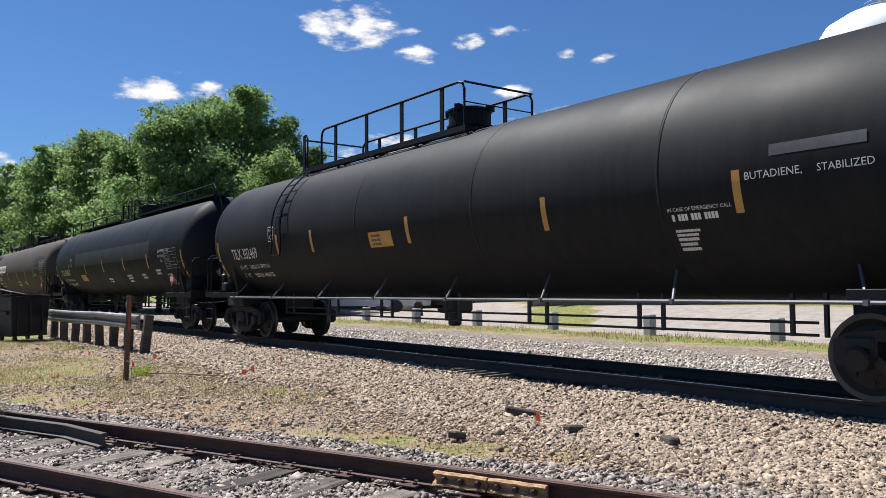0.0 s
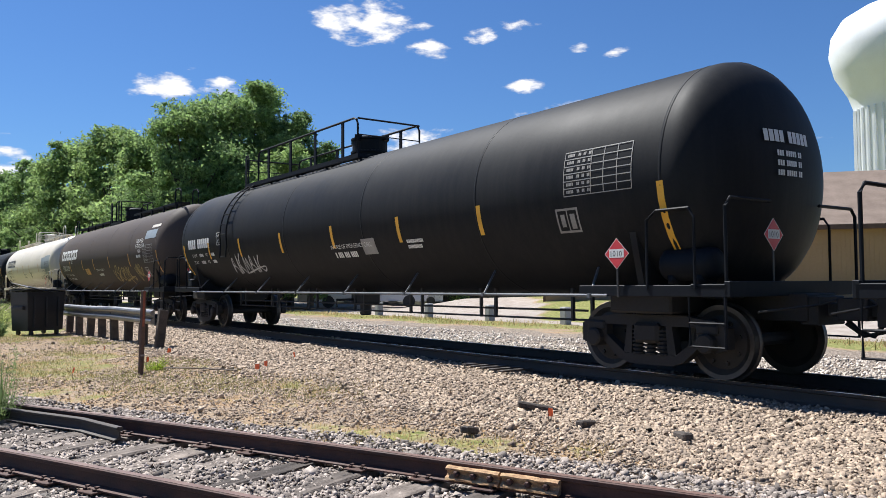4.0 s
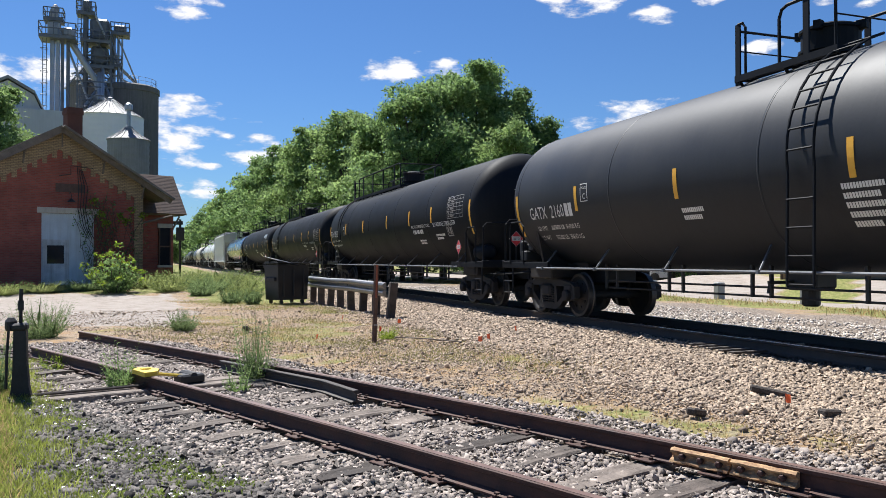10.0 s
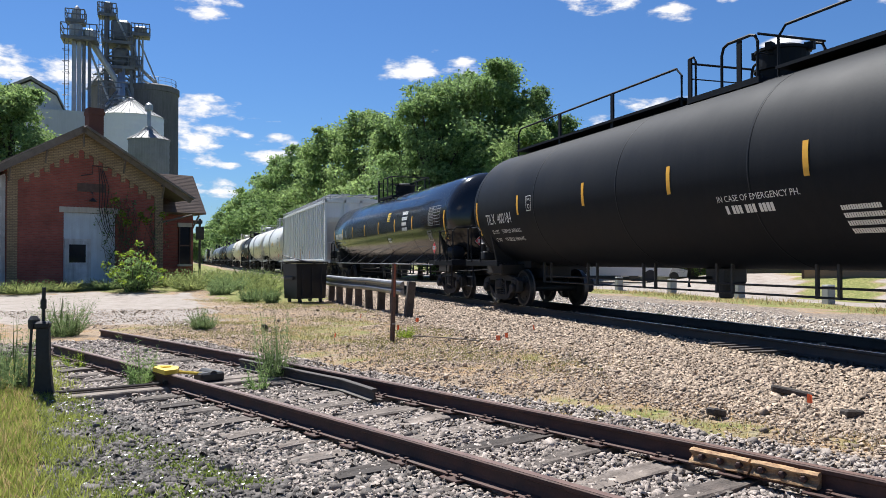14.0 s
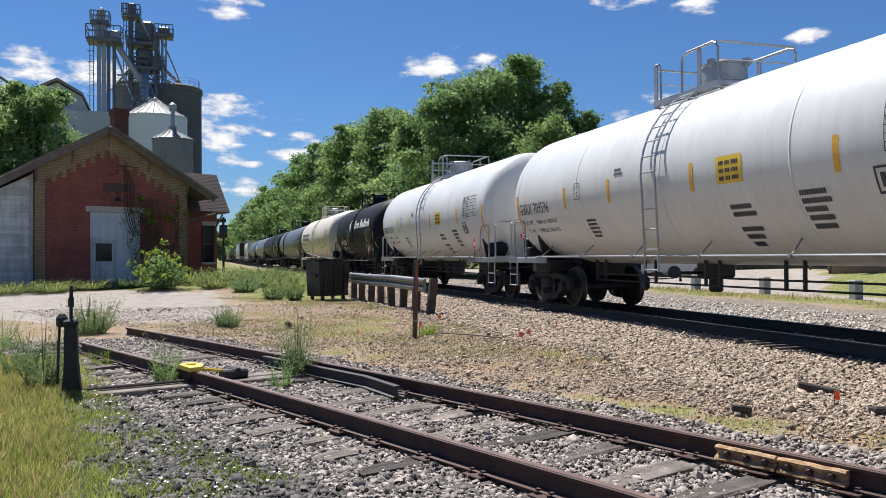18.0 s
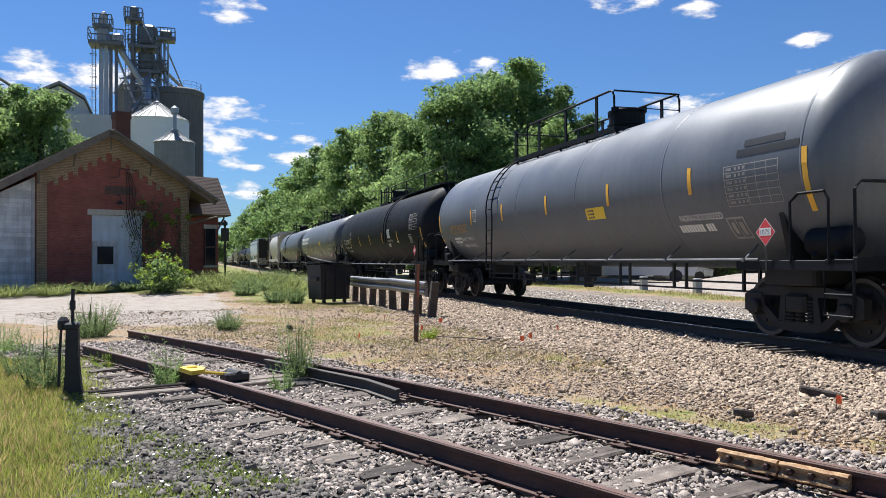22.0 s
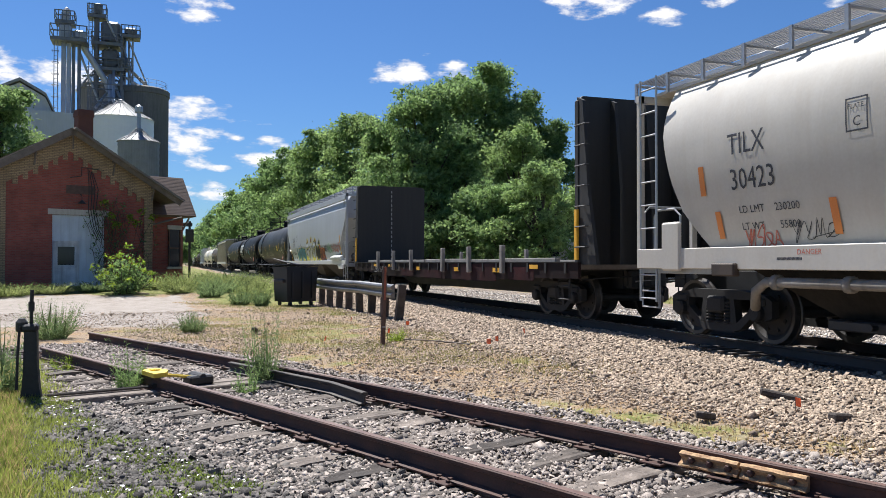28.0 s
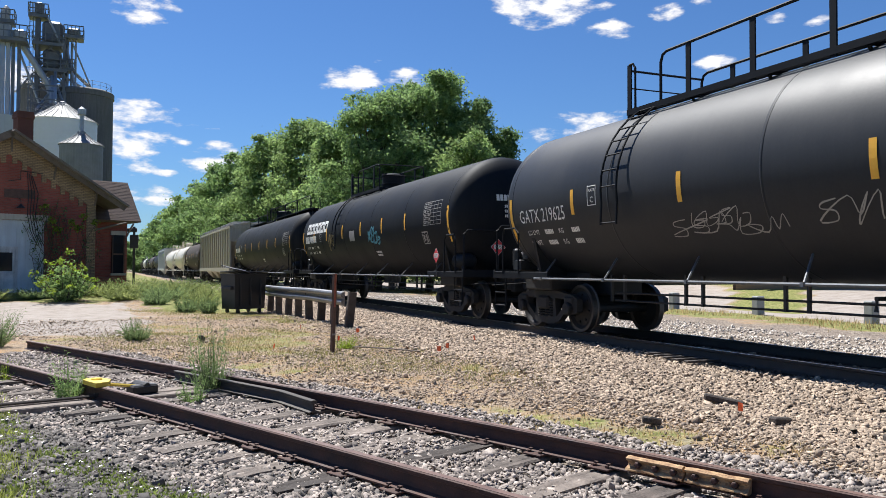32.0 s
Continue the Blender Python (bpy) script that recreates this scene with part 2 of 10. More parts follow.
M["placard_red"] = surf("placard_red", (.5, .03, .04), (.62, .05, .06), .4, big=4, fine=40, bump=0)
M["graf_gold"] = surf("graf_gold", (.24, .17, .06), (.34, .25, .10), .6, bump=0)
M["graf_white"] = surf("graf_white", (.36, .37, .38), (.55, .56, .57), .6, bump=0)
M["graf_teal"] = surf("graf_teal", (.05, .24, .32), (.1, .34, .42), .6, bump=0)
M["graf_green"] = surf("graf_green", (.12, .3, .16), (.2, .4, .22), .6, bump=0)
M["graf_orange"] = surf("graf_orange", (.55, .16, .04), (.7, .25, .06), .6, bump=0)
M["graf_red"] = surf("graf_red", (.42, .1, .07), (.55, .16, .1), .6, bump=0)
M["graf_black"] = surf("graf_black", (.02, .02, .02), (.05, .05, .05), .6, bump=0)
M["rail_rust"] = surf("rail_rust", (.036, .016, .012), (.090, .039, .027), .75, big=6, fine=60, bump=.35)
M["rail_top_rust"] = surf("rail_top_rust", (.10, .055, .042), (.17, .10, .08), .55, big=6, fine=60, bump=.15)
M["rail_shiny"] = surf("rail_shiny", (.45, .44, .42), (.6, .59, .57), .28, metal=1, big=5, fine=50, bump=.03)
M["rail_dark"] = surf("rail_dark", (.03, .024, .02), (.06, .045, .038), .7, big=5, fine=50, bump=.2)
M["bar_rust"] = surf("bar_rust", (.20, .085, .032), (.56, .38, .20), .8, big=16, fine=70, bump=.6, streak=.6, dust=(.10, .042, .022), dust_amt=.9)
M["tie_wood"] = surf("tie_wood", (.068, .053, .044), (.23, .19, .16), .9, big=5, fine=45, bump=.9, rand=.35)
M["tie_dark"] = surf("tie_dark", (.035, .028, .024), (.11, .088, .074), .9, big=5, fine=45, bump=.9, rand=.35)
M["stone"] = surf("stone", (.20, .150, .110), (.43, .335, .25), .9, big=30, fine=160, bump=.35, island=.5)
M["stone_grey"] = surf("stone_grey", (.16, .132, .114), (.38, .325, .285), .9, big=30, fine=160, bump=.35, island=.6)
M["stone_dark"] = surf("stone_dark", (.045, .040, .037), (.15, .132, .118), .85, big=30, fine=160, bump=.35, island=.75)
M["beam_steel"] = surf("beam_steel", (.15, .15, .15), (.26, .26, .26), .42, metal=.75, big=2, fine=30, bump=.1, streak=.3, dust=(.10, .08, .07), dust_amt=.4)
M["brick_soot"] = surf("brick_soot", (.07, .030, .024), (.13, .055, .04), .9, big=1.5, fine=30, bump=.4)
M["stone_pale"] = surf("stone_pale", (.30, .255, .215), (.58, .52, .46), .9, big=30, fine=160, bump=.3, island=.5)
M["wall_white"] = surf("wall_white", (.24, .25, .26), (.34, .35, .36), .8, big=.8, fine=12, bump=.15, streak=.5, dust=(.30, .28, .25), dust_amt=.55)
M["galv_dull"] = surf("galv_dull", (.20, .205, .21), (.30, .305, .31), .6, metal=.15, big=1.2, fine=20, bump=.05, streak=.4, dust=(.13, .125, .12), dust_amt=.45)
M["limestone"] = surf("limestone", (.40, .36, .29), (.54, .49, .41), .85, big=1.5, fine=20, bump=.2, streak=.3, dust=(.25, .22, .18), dust_amt=.4)
M["grass_pale"] = leafy("grass_pale", (.12, .17, .055), (.25, .29, .11))
# dusty tan bays, darkened in colour to carry the shade under the car
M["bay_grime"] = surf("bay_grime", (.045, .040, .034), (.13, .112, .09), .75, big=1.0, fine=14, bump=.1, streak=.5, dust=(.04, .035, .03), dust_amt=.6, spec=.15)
M["bay_pale"] = surf("bay_pale", (.17, .15, .125), (.33, .305, .27), .7, big=1.0, fine=14, bump=.1, streak=.4, dust=(.10, .085, .07), dust_amt=.5, spec=.2)
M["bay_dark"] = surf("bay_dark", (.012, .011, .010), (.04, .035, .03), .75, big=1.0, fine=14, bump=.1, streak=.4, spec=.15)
M["bay_dim"] = surf("bay_dim", (.03, .022, .018), (.075, .055, .042), .7, big=2, fine=20, bump=.05, streak=.4)
M["patch_faint"] = surf("patch_faint", (.05, .052, .056), (.085, .088, .094), .55, big=2, fine=20, bump=0, streak=.5)
M["maroon_worn"] = surf("maroon_worn", (.012, .006, .007), (.050, .013, .015), .65, big=1.2, fine=25, bump=.1, streak=.3, dust=(.008, .007, .007), dust_amt=.5, spec=.15)
M["pale_timber"] = surf("pale_timber", (.15, .138, .122), (.29, .27, .245), .85, big=3, fine=40, bump=.4)
M["graf_deep"] = surf("graf_deep", (.008, .05, .075), (.015, .08, .11), .55, bump=0)
M["graf_yellow"] = surf("graf_yellow", (.55, .48, .03), (.68, .6, .05), .55, bump=0)
M["graf_wine"] = surf("graf_wine", (.12, .015, .02), (.18, .03, .035), .55, bump=0)
M["grass_dull"] = leafy("grass_dull", (.135, .145, .045), (.235, .225, .09))
M["galv"] = surf("galv", (.30, .31, .33), (.42, .43, .45), .42, metal=.55, big=1.2, fine=20, bump=.05, streak=.3, dust=(.2, .19, .18), dust_amt=.3)
M["steel_frame"] = surf("steel_frame", (.10, .11, .125), (.18, .19, .205), .55, metal=.4, big=2, fine=30, bump=.05)
M["concrete"] = surf("concrete", (.10, .099, .095), (.17, .165, .16), .85, big=.25, fine=6, bump=.2, streak=.6, dust=(.07, .067, .063), dust_amt=.6)
M["white_wood"] = surf("white_wood", (.44, .45, .45), (.70, .71, .71), .75, big=2.5, fine=30, bump=.25, streak=.4, dust=(.20, .175, .15), dust_amt=.6, rand=.2)
M["blue_white"] = surf("blue_white", (.46, .52, .56), (.60, .66, .70), .6, big=1.5, fine=30, bump=.15, streak=.3, dust=(.32, .33, .33), dust_amt=.4)
M["shingle"] = surf("shingle", (.11, .095, .085), (.21, .185, .165), .9, big=1.2, fine=18, bump=.5, rand=.25)
M["shingle_brown"] = surf("shingle_brown", (.095, .065, .050), (.17, .12, .095), .9, big=.6, fine=12, bump=.5, rand=.1)
M["barn_shingle"] = surf("barn_shingle", (.15, .11, .085), (.235, .18, .145), .9, big=1.6, fine=14, bump=.5, rand=.04)
M["dark_glass"] = surf("dark_glass", (.012, .014, .018), (.02, .022, .028), .12, big=1, fine=5, bump=0)
M["old_wood"] = surf("old_wood", (.10, .08, .065), (.20, .165, .135), .85, big=3, fine=40, bump=.4)
M["post_orange"] = surf("post_orange", (.20, .055, .03), (.30, .095, .055), .7, big=5, fine=40, bump=.3)
M["post_brown"] = surf("post_brown", (.07, .04, .03), (.13, .08, .06), .85, big=5, fine=40, bump=.4)
M["flag_orange"] = surf("flag_orange", (.85, .13, .04), (.95, .2, .07), .6, big=5, fine=40, bump=0)
M["bin_black"] = surf("bin_black", (.007, .0075, .009), (.017, .018, .021), .5, big=2, fine=25, bump=.1)
M["yellow_enamel"] = surf("yellow_enamel", (.72, .48, .04), (.82, .58, .08), .5, big=4, fine=30, bump=.1)
M["black_iron"] = surf("black_iron", (.012, .012, .013), (.028, .028, .03), .55, big=5, fine=40, bump=.2)
M["tan_siding"] = surf("tan_siding", (.33, .205, .105), (.41, .26, .14), .75, big=.5, fine=10, bump=.1)
M["house_dark"] = surf("house_dark", (.035, .042, .05), (.06, .068, .075), .7, big=1, fine=10, bump=.1)
M["house_white"] = surf("house_white", (.55, .56, .56), (.68, .69, .69), .7, big=1, fine=10, bump=.1)
M["rv_white"] = surf("rv_white", (.62, .62, .6), (.72, .72, .7), .4, big=1, fine=10, bump=.02)
M["car_dark"] = surf("car_dark", (.03, .035, .05), (.045, .05, .07), .2, big=1, fine=10, bump=0)
M["car_silver"] = surf("car_silver", (.4, .41, .42), (.5, .51, .52), .25, metal=.4, big=1, fine=10, bump=0)
M["tower_white"] = surf("tower_white", (.72, .73, .74), (.8, .81, .82), .45, big=.3, fine=4, bump=.02)
M["bark"] = surf("bark", (.05, .04, .032), (.11, .09, .07), .9, big=3, fine=25, bump=.6)
M["leaf_a"] = leafy("leaf_a", (.135, .225, .080), (.245, .352, .128), .46)
M["leaf_b"] = leafy("leaf_b", (.116, .208, .076), (.220, .328, .122), .46)
M["leaf_dark"] = leafy("leaf_dark", (.080, .150, .060), (.152, .240, .092), .44)
M["leaf_bright"] = leafy("leaf_bright", (.13, .21, .025), (.24, .33, .05))
M["leaf_grey"] = leafy("leaf_grey", (.095, .15, .06), (.17, .235, .10))
M["grass_green"] = leafy("grass_green", (.175, .225, .045), (.30, .345, .09))
M["grass_dry"] = leafy("grass_dry", (.33, .25, .11), (.46, .36, .18))
M["petal"] = surf("petal", (.75, .75, .72), (.8, .8, .78), .6, bump=0)
M["wire"] = surf("wire", (.02, .02, .022), (.03, .03, .033), .6, bump=0)


# ---- mesh helpers ----
def part(name, bm, material, parent=None, label="", smooth=False):
    """Links a bmesh as one mesh object under a thing or a part."""
    me = bpy.data.meshes.new(name)
    bm.to_mesh(me)
    bm.free()
    me.materials.append(M[material])
    if smooth:
        for p in me.polygons:
            p.use_smooth = True
    ob = new(name, me)
    if parent is not None:
        ob.parent = parent
    if label:
        ob["label"] = label
    return ob


def again(ob, m, parent=None):
    """Another object on the same mesh, at the pose m."""
    o = new(ob.name.split(".")[0], ob.data)
    o.matrix_basis = m
    o.parent = parent if parent is not None else ob.parent
    if "label" in ob:
        o["label"] = ob["label"]
    return o


def thing(name, label, category, group="", kind="", at=None):
    e = new(name)
    e.empty_display_size = 0.3
    tagged(e, label, category, group, kind)
    if at is not None:
        e.matrix_basis = at
    return e


def box(bm, x0, x1, y0, y1, z0, z1, m=None, bevel=0.0):
    vs = [bm.verts.new((x, y, z)) for x in (x0, x1) for y in (y0, y1) for z in (z0, z1)]
    fs = [bm.faces.new([vs[i] for i in q]) for q in ((0, 1, 3, 2), (4, 6, 7, 5), (0, 4, 5, 1), (2, 3, 7, 6), (0, 2, 6, 4), (1, 5, 7, 3))]
    if bevel:
        es = list({e for f in fs for e in f.edges})
        r = bmesh.ops.bevel(bm, geom=es, offset=bevel, segments=1, affect="EDGES")
        vs = list({v for f in r["faces"] for v in f.verts} | {v for v in vs if v.is_valid})
    if m is not None:
        for v in vs:
            v.co = m @ v.co
    return vs


def tube(bm, pts, r, seg=6, closed=False):
    """A round bar along points."""
    pts = [Vector(p) for p in pts]
    rings = []
    n = len(pts)
    up0 = Vector((0.13, 0.21, 0.97))
    for i, p in enumerate(pts):
        a = pts[i - 1] if i > 0 or closed else p
        c = pts[(i + 1) % n] if i < n - 1 or closed else p
        t = (c - a).normalized()
        s = t.cross(up0)
        if s.length < 0.2:
            s = t.cross(Vector((1, 0.1, 0)))
        s.normalize()
        u = s.cross(t)
        rings.append([bm.verts.new(p + s * r * math.cos(k * math.tau / seg) + u * r * math.sin(k * math.tau / seg)) for k in range(seg)])
    for i in range(n if closed else n - 1):
        a, c = rings[i], rings[(i + 1) % n]
        for k in range(seg):
            bm.faces.new((a[k], a[(k + 1) % seg], c[(k + 1) % seg], c[k]))
    if not closed:
        bm.faces.new(rings[0][::-1])
        bm.faces.new(rings[-1])


def lathe(bm, prof, seg=32, axis="z", m=None, cap=True):
    """Turns a profile of (radius, along) round an axis."""
    rings = []
    for r, h in prof:
        ring = []
        for k in range(seg):
            a = k * math.tau / seg
            c, s = r * math.cos(a), r * math.sin(a)
            v = {"z": (c, s, h), "y": (c, h, s), "x": (h, c, s)}[axis]
            v = Vector(v)
            ring.append(bm.verts.new(m @ v if m is not None else v))
        rings.append(ring)
    for a, b in zip(rings, rings[1:]):
        for k in range(seg):
            bm.faces.new((a[k], a[(k + 1) % seg], b[(k + 1) % seg], b[k]))
    if cap:
        bm.faces.new(rings[0][::-1])
        bm.faces.new(rings[-1])
    return rings


def prism(bm, outline, depth, m=None, holes=()):
    """Extrudes a closed outline (x, y) by depth along z."""
    lo = [bm.verts.new((x, y, 0)) for x, y in outline]
    hi = [bm.verts.new((x, y, depth)) for x, y in outline]
    n = len(lo)
    fs = [bm.faces.new(lo[::-1]), bm.faces.new(hi)]
    for i in range(n):
        fs.append(bm.faces.new((lo[i], lo[(i + 1) % n], hi[(i + 1) % n], hi[i])))
    if m is not None:
        for v in lo + hi:
            v.co = m @ v.co
    return fs


def BM():
    return bmesh.new()


def bulk_mesh(name, verts, faces, material, smooth=False):
    """One mesh from numpy arrays: verts (n, 3), faces (m, k)."""
    me = bpy.data.meshes.new(name)
    nv, nf, k = len(verts), len(faces), faces.shape[1]
    me.vertices.add(nv)
    me.vertices.foreach_set("co", np.asarray(verts, np.float32).ravel())
    me.loops.add(nf * k)
    me.loops.foreach_set("vertex_index", np.asarray(faces, np.int32).ravel())
    me.polygons.add(nf)
    me.polygons.foreach_set("loop_start", np.arange(0, nf * k, k, dtype=np.int32))
    me.polygons.foreach_set("loop_total", np.full(nf, k, dtype=np.int32))
    if smooth:
        me.polygons.foreach_set("use_smooth", np.ones(nf, dtype=bool))
    me.update(calc_edges=True)
    me.validate()
    me.materials.append(M[material])
    return new(name, me)


# ---- ground ----
def siding_x(y):
    """Centre of the rusty siding at a given y."""
    s = -0.00666 * y - 0.368
    return -0.00333 * y * y - 0.368 * y + 3.739 + 0.752 * math.hypot(1, s)


def siding_dir(y):
    d = siding_x(y + 0.05) - siding_x(y - 0.05)
    return math.atan2(-d, 0.1)


def smooth(a, b, v):
    t = np.clip((v - a) / (b - a), 0, 1)
    return t * t * (3 - 2 * t)


def height(x, y):
    """Lie of the land: a raised main bed, a flat siding, a rise toward the depot."""
    x, y = np.asarray(x, float), np.asarray(y, float)
    h = 0.105 * smooth(5.6, 7.3, x) * (1 - 0.75 * smooth(11.3, 13.2, x))
    h = h + 0.36 * smooth(31, 38.5, y + 0.25 * x) * (1 - smooth(0.5, 4.5, x))
    h = h + 0.012 * np.sin(x * 2.1 + y * 0.7) + 0.012 * np.sin(y * 1.9 - x * 1.3) + 0.006 * np.sin(x * 6.1) * np.sin(y * 5.3)
    far = smooth(14, 17, x)
    sd = np.abs((x - (-0.0033 * y * y - 0.368 * y + 4.54)) * 0.93)
    h = h - 0.05 * (1 - smooth(1.5, 2.1, sd)) * (1 - smooth(13, 16, y))
    h = h + 0.72 * smooth(21.5, 29, x) * (1 - smooth(36, 41, y)) * smooth(-20, -5, y) * (1 - smooth(60, 90, x))
    return h - 0.05 * far


def tuft_share(x, y):
    """Where dry grass holds the dirt together and stones are few, 0 to 1."""
    v = np.sin(1.3 * x + .4 + .8 * np.sin(.9 * y)) * np.sin(.62 * y + 1 + .7 * np.sin(1.1 * x)) + .35 * np.sin(3.1 * x + 2.2 * y) + .3 * np.sin(5.3 * y - 3.7 * x + 1)
    return smooth(.0, .7, v)


def zones(x, y):
    """Shares of gravel, grass, paving and dark cinder at a place."""
    wob = 0.35 * np.sin(x * 1.7 + y * 2.3) + 0.3 * np.sin(y * 1.1 - x * 2.9) + 0.2 * np.sin(x * 5 + y * 3.1)
    sx = -0.0033 * y * y - 0.368 * y + 4.54
    sd = (x - sx) * 0.93
    gravel = smooth(5.1, 6.0, x + 0.45 * wob - 0.045 * np.maximum(y - 8, 0) * 0.3) * (1 - smooth(16.8, 18.0, x + 0.8 * wob))
    sid = (1 - smooth(1.25, 1.9, np.abs(sd) + 0.3 * wob)) * (1 - smooth(13.5, 16.5, y))
    gravel = np.maximum(gravel, sid)
    cinder = smooth(-4.4, -2.9, sd) * (1 - smooth(-1.5, -0.85, sd + 0.2 * wob)) * (1 - smooth(9.3, 10.5, y))
    pave = smooth(17.5, 19.5, y + 0.55 * x + 0.5 * wob) * (1 - smooth(32.5, 35, y + 0.3 * x + wob)) * (1 - smooth(-0.2, 1.8, x + 0.9 * wob + 0.0 * y))
    road = smooth(20.2, 20.8, x) * (1 - smooth(33, 33.6, x))
    road = road * (1 - smooth(21.3, 22.2, x) * smooth(.90, .96, x / np.maximum(y, 1)) * (1 - smooth(1.07, 1.13, x / np.maximum(y, 1))))
    pave = np.maximum(pave, road * (1 - smooth(26, 33, x) * (.5 - .45 * wob)))
    edge = -0.72 - 0.155 * (y - 5.37)
    lawn = (1 - smooth(-0.2, 0.12, x - edge + 0.2 * wob)) * (1 - smooth(13.5, 16, y))
    patch = tuft_share(x, y) * smooth(0.8, 1.8, sd) * (1 - smooth(5.4, 6.0, x))
    verge = smooth(33, 35.5, y + 0.3 * x + wob) * (1 - smooth(5.5, 7, x)) + smooth(26, 30, y) * smooth(0.8, 2.2, x) * (1 - smooth(5.6, 6.6, x))
    far = smooth(17.4, 18.4, x + 0.9 * wob)
    grass = np.clip(lawn + 0.55 * patch + 0.85 * verge + 0.9 * far, 0, 1)
    grass = np.maximum(grass, smooth(60, 90, y) * (1 - smooth(5.5, 6.5, x)))
    return gravel, grass * (1 - gravel) * (1 - pave), pave, cinder


def ground_material():
    m = bpy.data.materials.new("ground_soil")
    m.use_nodes = True
    nt = m.node_tree
    N, L = nt.nodes.new, nt.links.new
    b = nt.nodes["Principled BSDF"]
    b.inputs["Roughness"].default_value, b.inputs["Specular IOR Level"].default_value = 0.95, 0.2
    tc = N("ShaderNodeTexCoord")
    za = N("ShaderNodeAttribute")
    za.attribute_name = "zone"
    zs = N("ShaderNodeSeparateColor")
    L(za.outputs["Color"], zs.inputs[0])

    def noise_at(scale, detail=6, rough=0.6):
        n = N("ShaderNodeTexNoise")
        n.inputs["Scale"].default_value, n.inputs["Detail"].default_value, n.inputs["Roughness"].default_value = scale, detail, rough
        L(tc.outputs["Object"], n.inputs["Vector"])
        return n.outputs["Fac"]

    def ramp(fac, stops):
        r = N("ShaderNodeValToRGB")
        while len(r.color_ramp.elements) < len(stops):
            r.color_ramp.elements.new(0.5)
        for e, (p, c) in zip(r.color_ramp.elements, stops):
            e.position, e.color = p, (*c, 1)
        L(fac, r.inputs[0])
        return r.outputs[0]

    def mixc(f, a, c):
        n = N("ShaderNodeMixRGB")
        L(f, n.inputs[0])
        L(a, n.inputs[1])
        L(c, n.inputs[2])
        return n.outputs[0]

    def edge(share, noise_fac, amount=0.9):
        """A share with a ragged edge."""
        s = N("ShaderNodeMath")
        s.operation = "MULTIPLY_ADD"
        L(noise_fac, s.inputs[0])
        s.inputs[1].default_value = amount
        L(share, s.inputs[2])
        r = N("ShaderNodeMapRange")
        r.inputs["From Min"].default_value, r.inputs["From Max"].default_value = 0.5 + amount * 0.35, 0.5 + amount * 0.65
        L(s.outputs[0], r.inputs["Value"])
        return r.outputs[0]

    vor = N("ShaderNodeTexVoronoi")
    vor.inputs["Scale"].default_value = 27
    L(tc.outputs["Object"], vor.inputs["Vector"])
    vcell = N("ShaderNodeSeparateColor")
    L(vor.outputs["Color"], vcell.inputs[0])
    big, mid, fine = noise_at(0.5), noise_at(3.5), noise_at(45, 4, 0.7)
    dirt = ramp(mid, [(0.3, (.205, .142, .092)), (0.52, (.31, .232, .158)), (0.72, (.39, .315, .235))])
    dirt2 = ramp(fine, [(0.3, (.14, .095, .06)), (0.5, (.32, .23, .145)), (0.7, (.50, .40, .29))])
    half = N("ShaderNodeMixRGB")
    half.inputs[0].default_value = 0.55
    L(dirt, half.inputs[1])
    L(dirt2, half.inputs[2])
    rocks = ramp(vcell.outputs[0], [(0.0, (.07, .056, .044)), (0.35, (.15, .12, .095)), (0.7, (.25, .205, .165)), (1.0, (.38, .32, .265))])
    green = ramp(noise_at(9, 5), [(0.3, (.08, .10, .025)), (0.5, (.17, .18, .055)), (0.7, (.34, .29, .13))])
    pave = ramp(noise_at(2.0, 8, 0.7), [(0.3, (.22, .185, .155)), (0.5, (.31, .27, .235)), (0.75, (.37, .335, .30))])
    cind = ramp(vcell.outputs[1], [(0.0, (.03, .028, .027)), (0.6, (.075, .07, .066)), (1.0, (.16, .15, .14))])
    pebbles = N("ShaderNodeMapRange")
    pebbles.inputs["From Min"].default_value, pebbles.inputs["From Max"].default_value, pebbles.inputs["To Max"].default_value = .42, .6, .75
    L(noise_at(5.5, 7, .7), pebbles.inputs["Value"])
    litter = N("ShaderNodeMapRange")
    litter.inputs["From Min"].default_value, litter.inputs["From Max"].default_value, litter.inputs["To Max"].default_value = .44, .6, .8
    L(noise_at(1.1, 8, .75), litter.inputs["Value"])
    dry = ramp(noise_at(60, 3, .7), [(0.3, (.14, .072, .030)), (0.5, (.31, .182, .075)), (0.7, (.44, .295, .14))])
    col = mixc(litter.outputs[0], half.outputs[0], dry)
    col = mixc(pebbles.outputs[0], col, rocks)
    col = mixc(edge(zs.outputs[1], mid), col, green)
    col = mixc(edge(zs.outputs[2], mid, 0.5), col, pave)
    col = mixc(edge(zs.outputs[0], mid, 0.7), col, rocks)
    col = mixc(edge(za.outputs["Alpha"], mid, 0.7), col, cind)
    L(col, b.inputs["Base Color"])
    bp = N("ShaderNodeBump")
    bp.inputs["Strength"].default_value, bp.inputs["Distance"].default_value = 0.7, 0.02
    ad = N("ShaderNodeMath")
    ad.operation = "ADD"
    L(vor.outputs["Distance"], ad.inputs[0])
    L(fine, ad.inputs[1])
    inv = N("ShaderNodeMath")
    inv.operation = "MULTIPLY"
    inv.inputs[1].default_value = 0.8
    L(ad.outputs[0], inv.inputs[0])
    L(inv.outputs[0], bp.inputs["Height"])
    L(bp.outputs[0], b.inputs["Normal"])
    return m


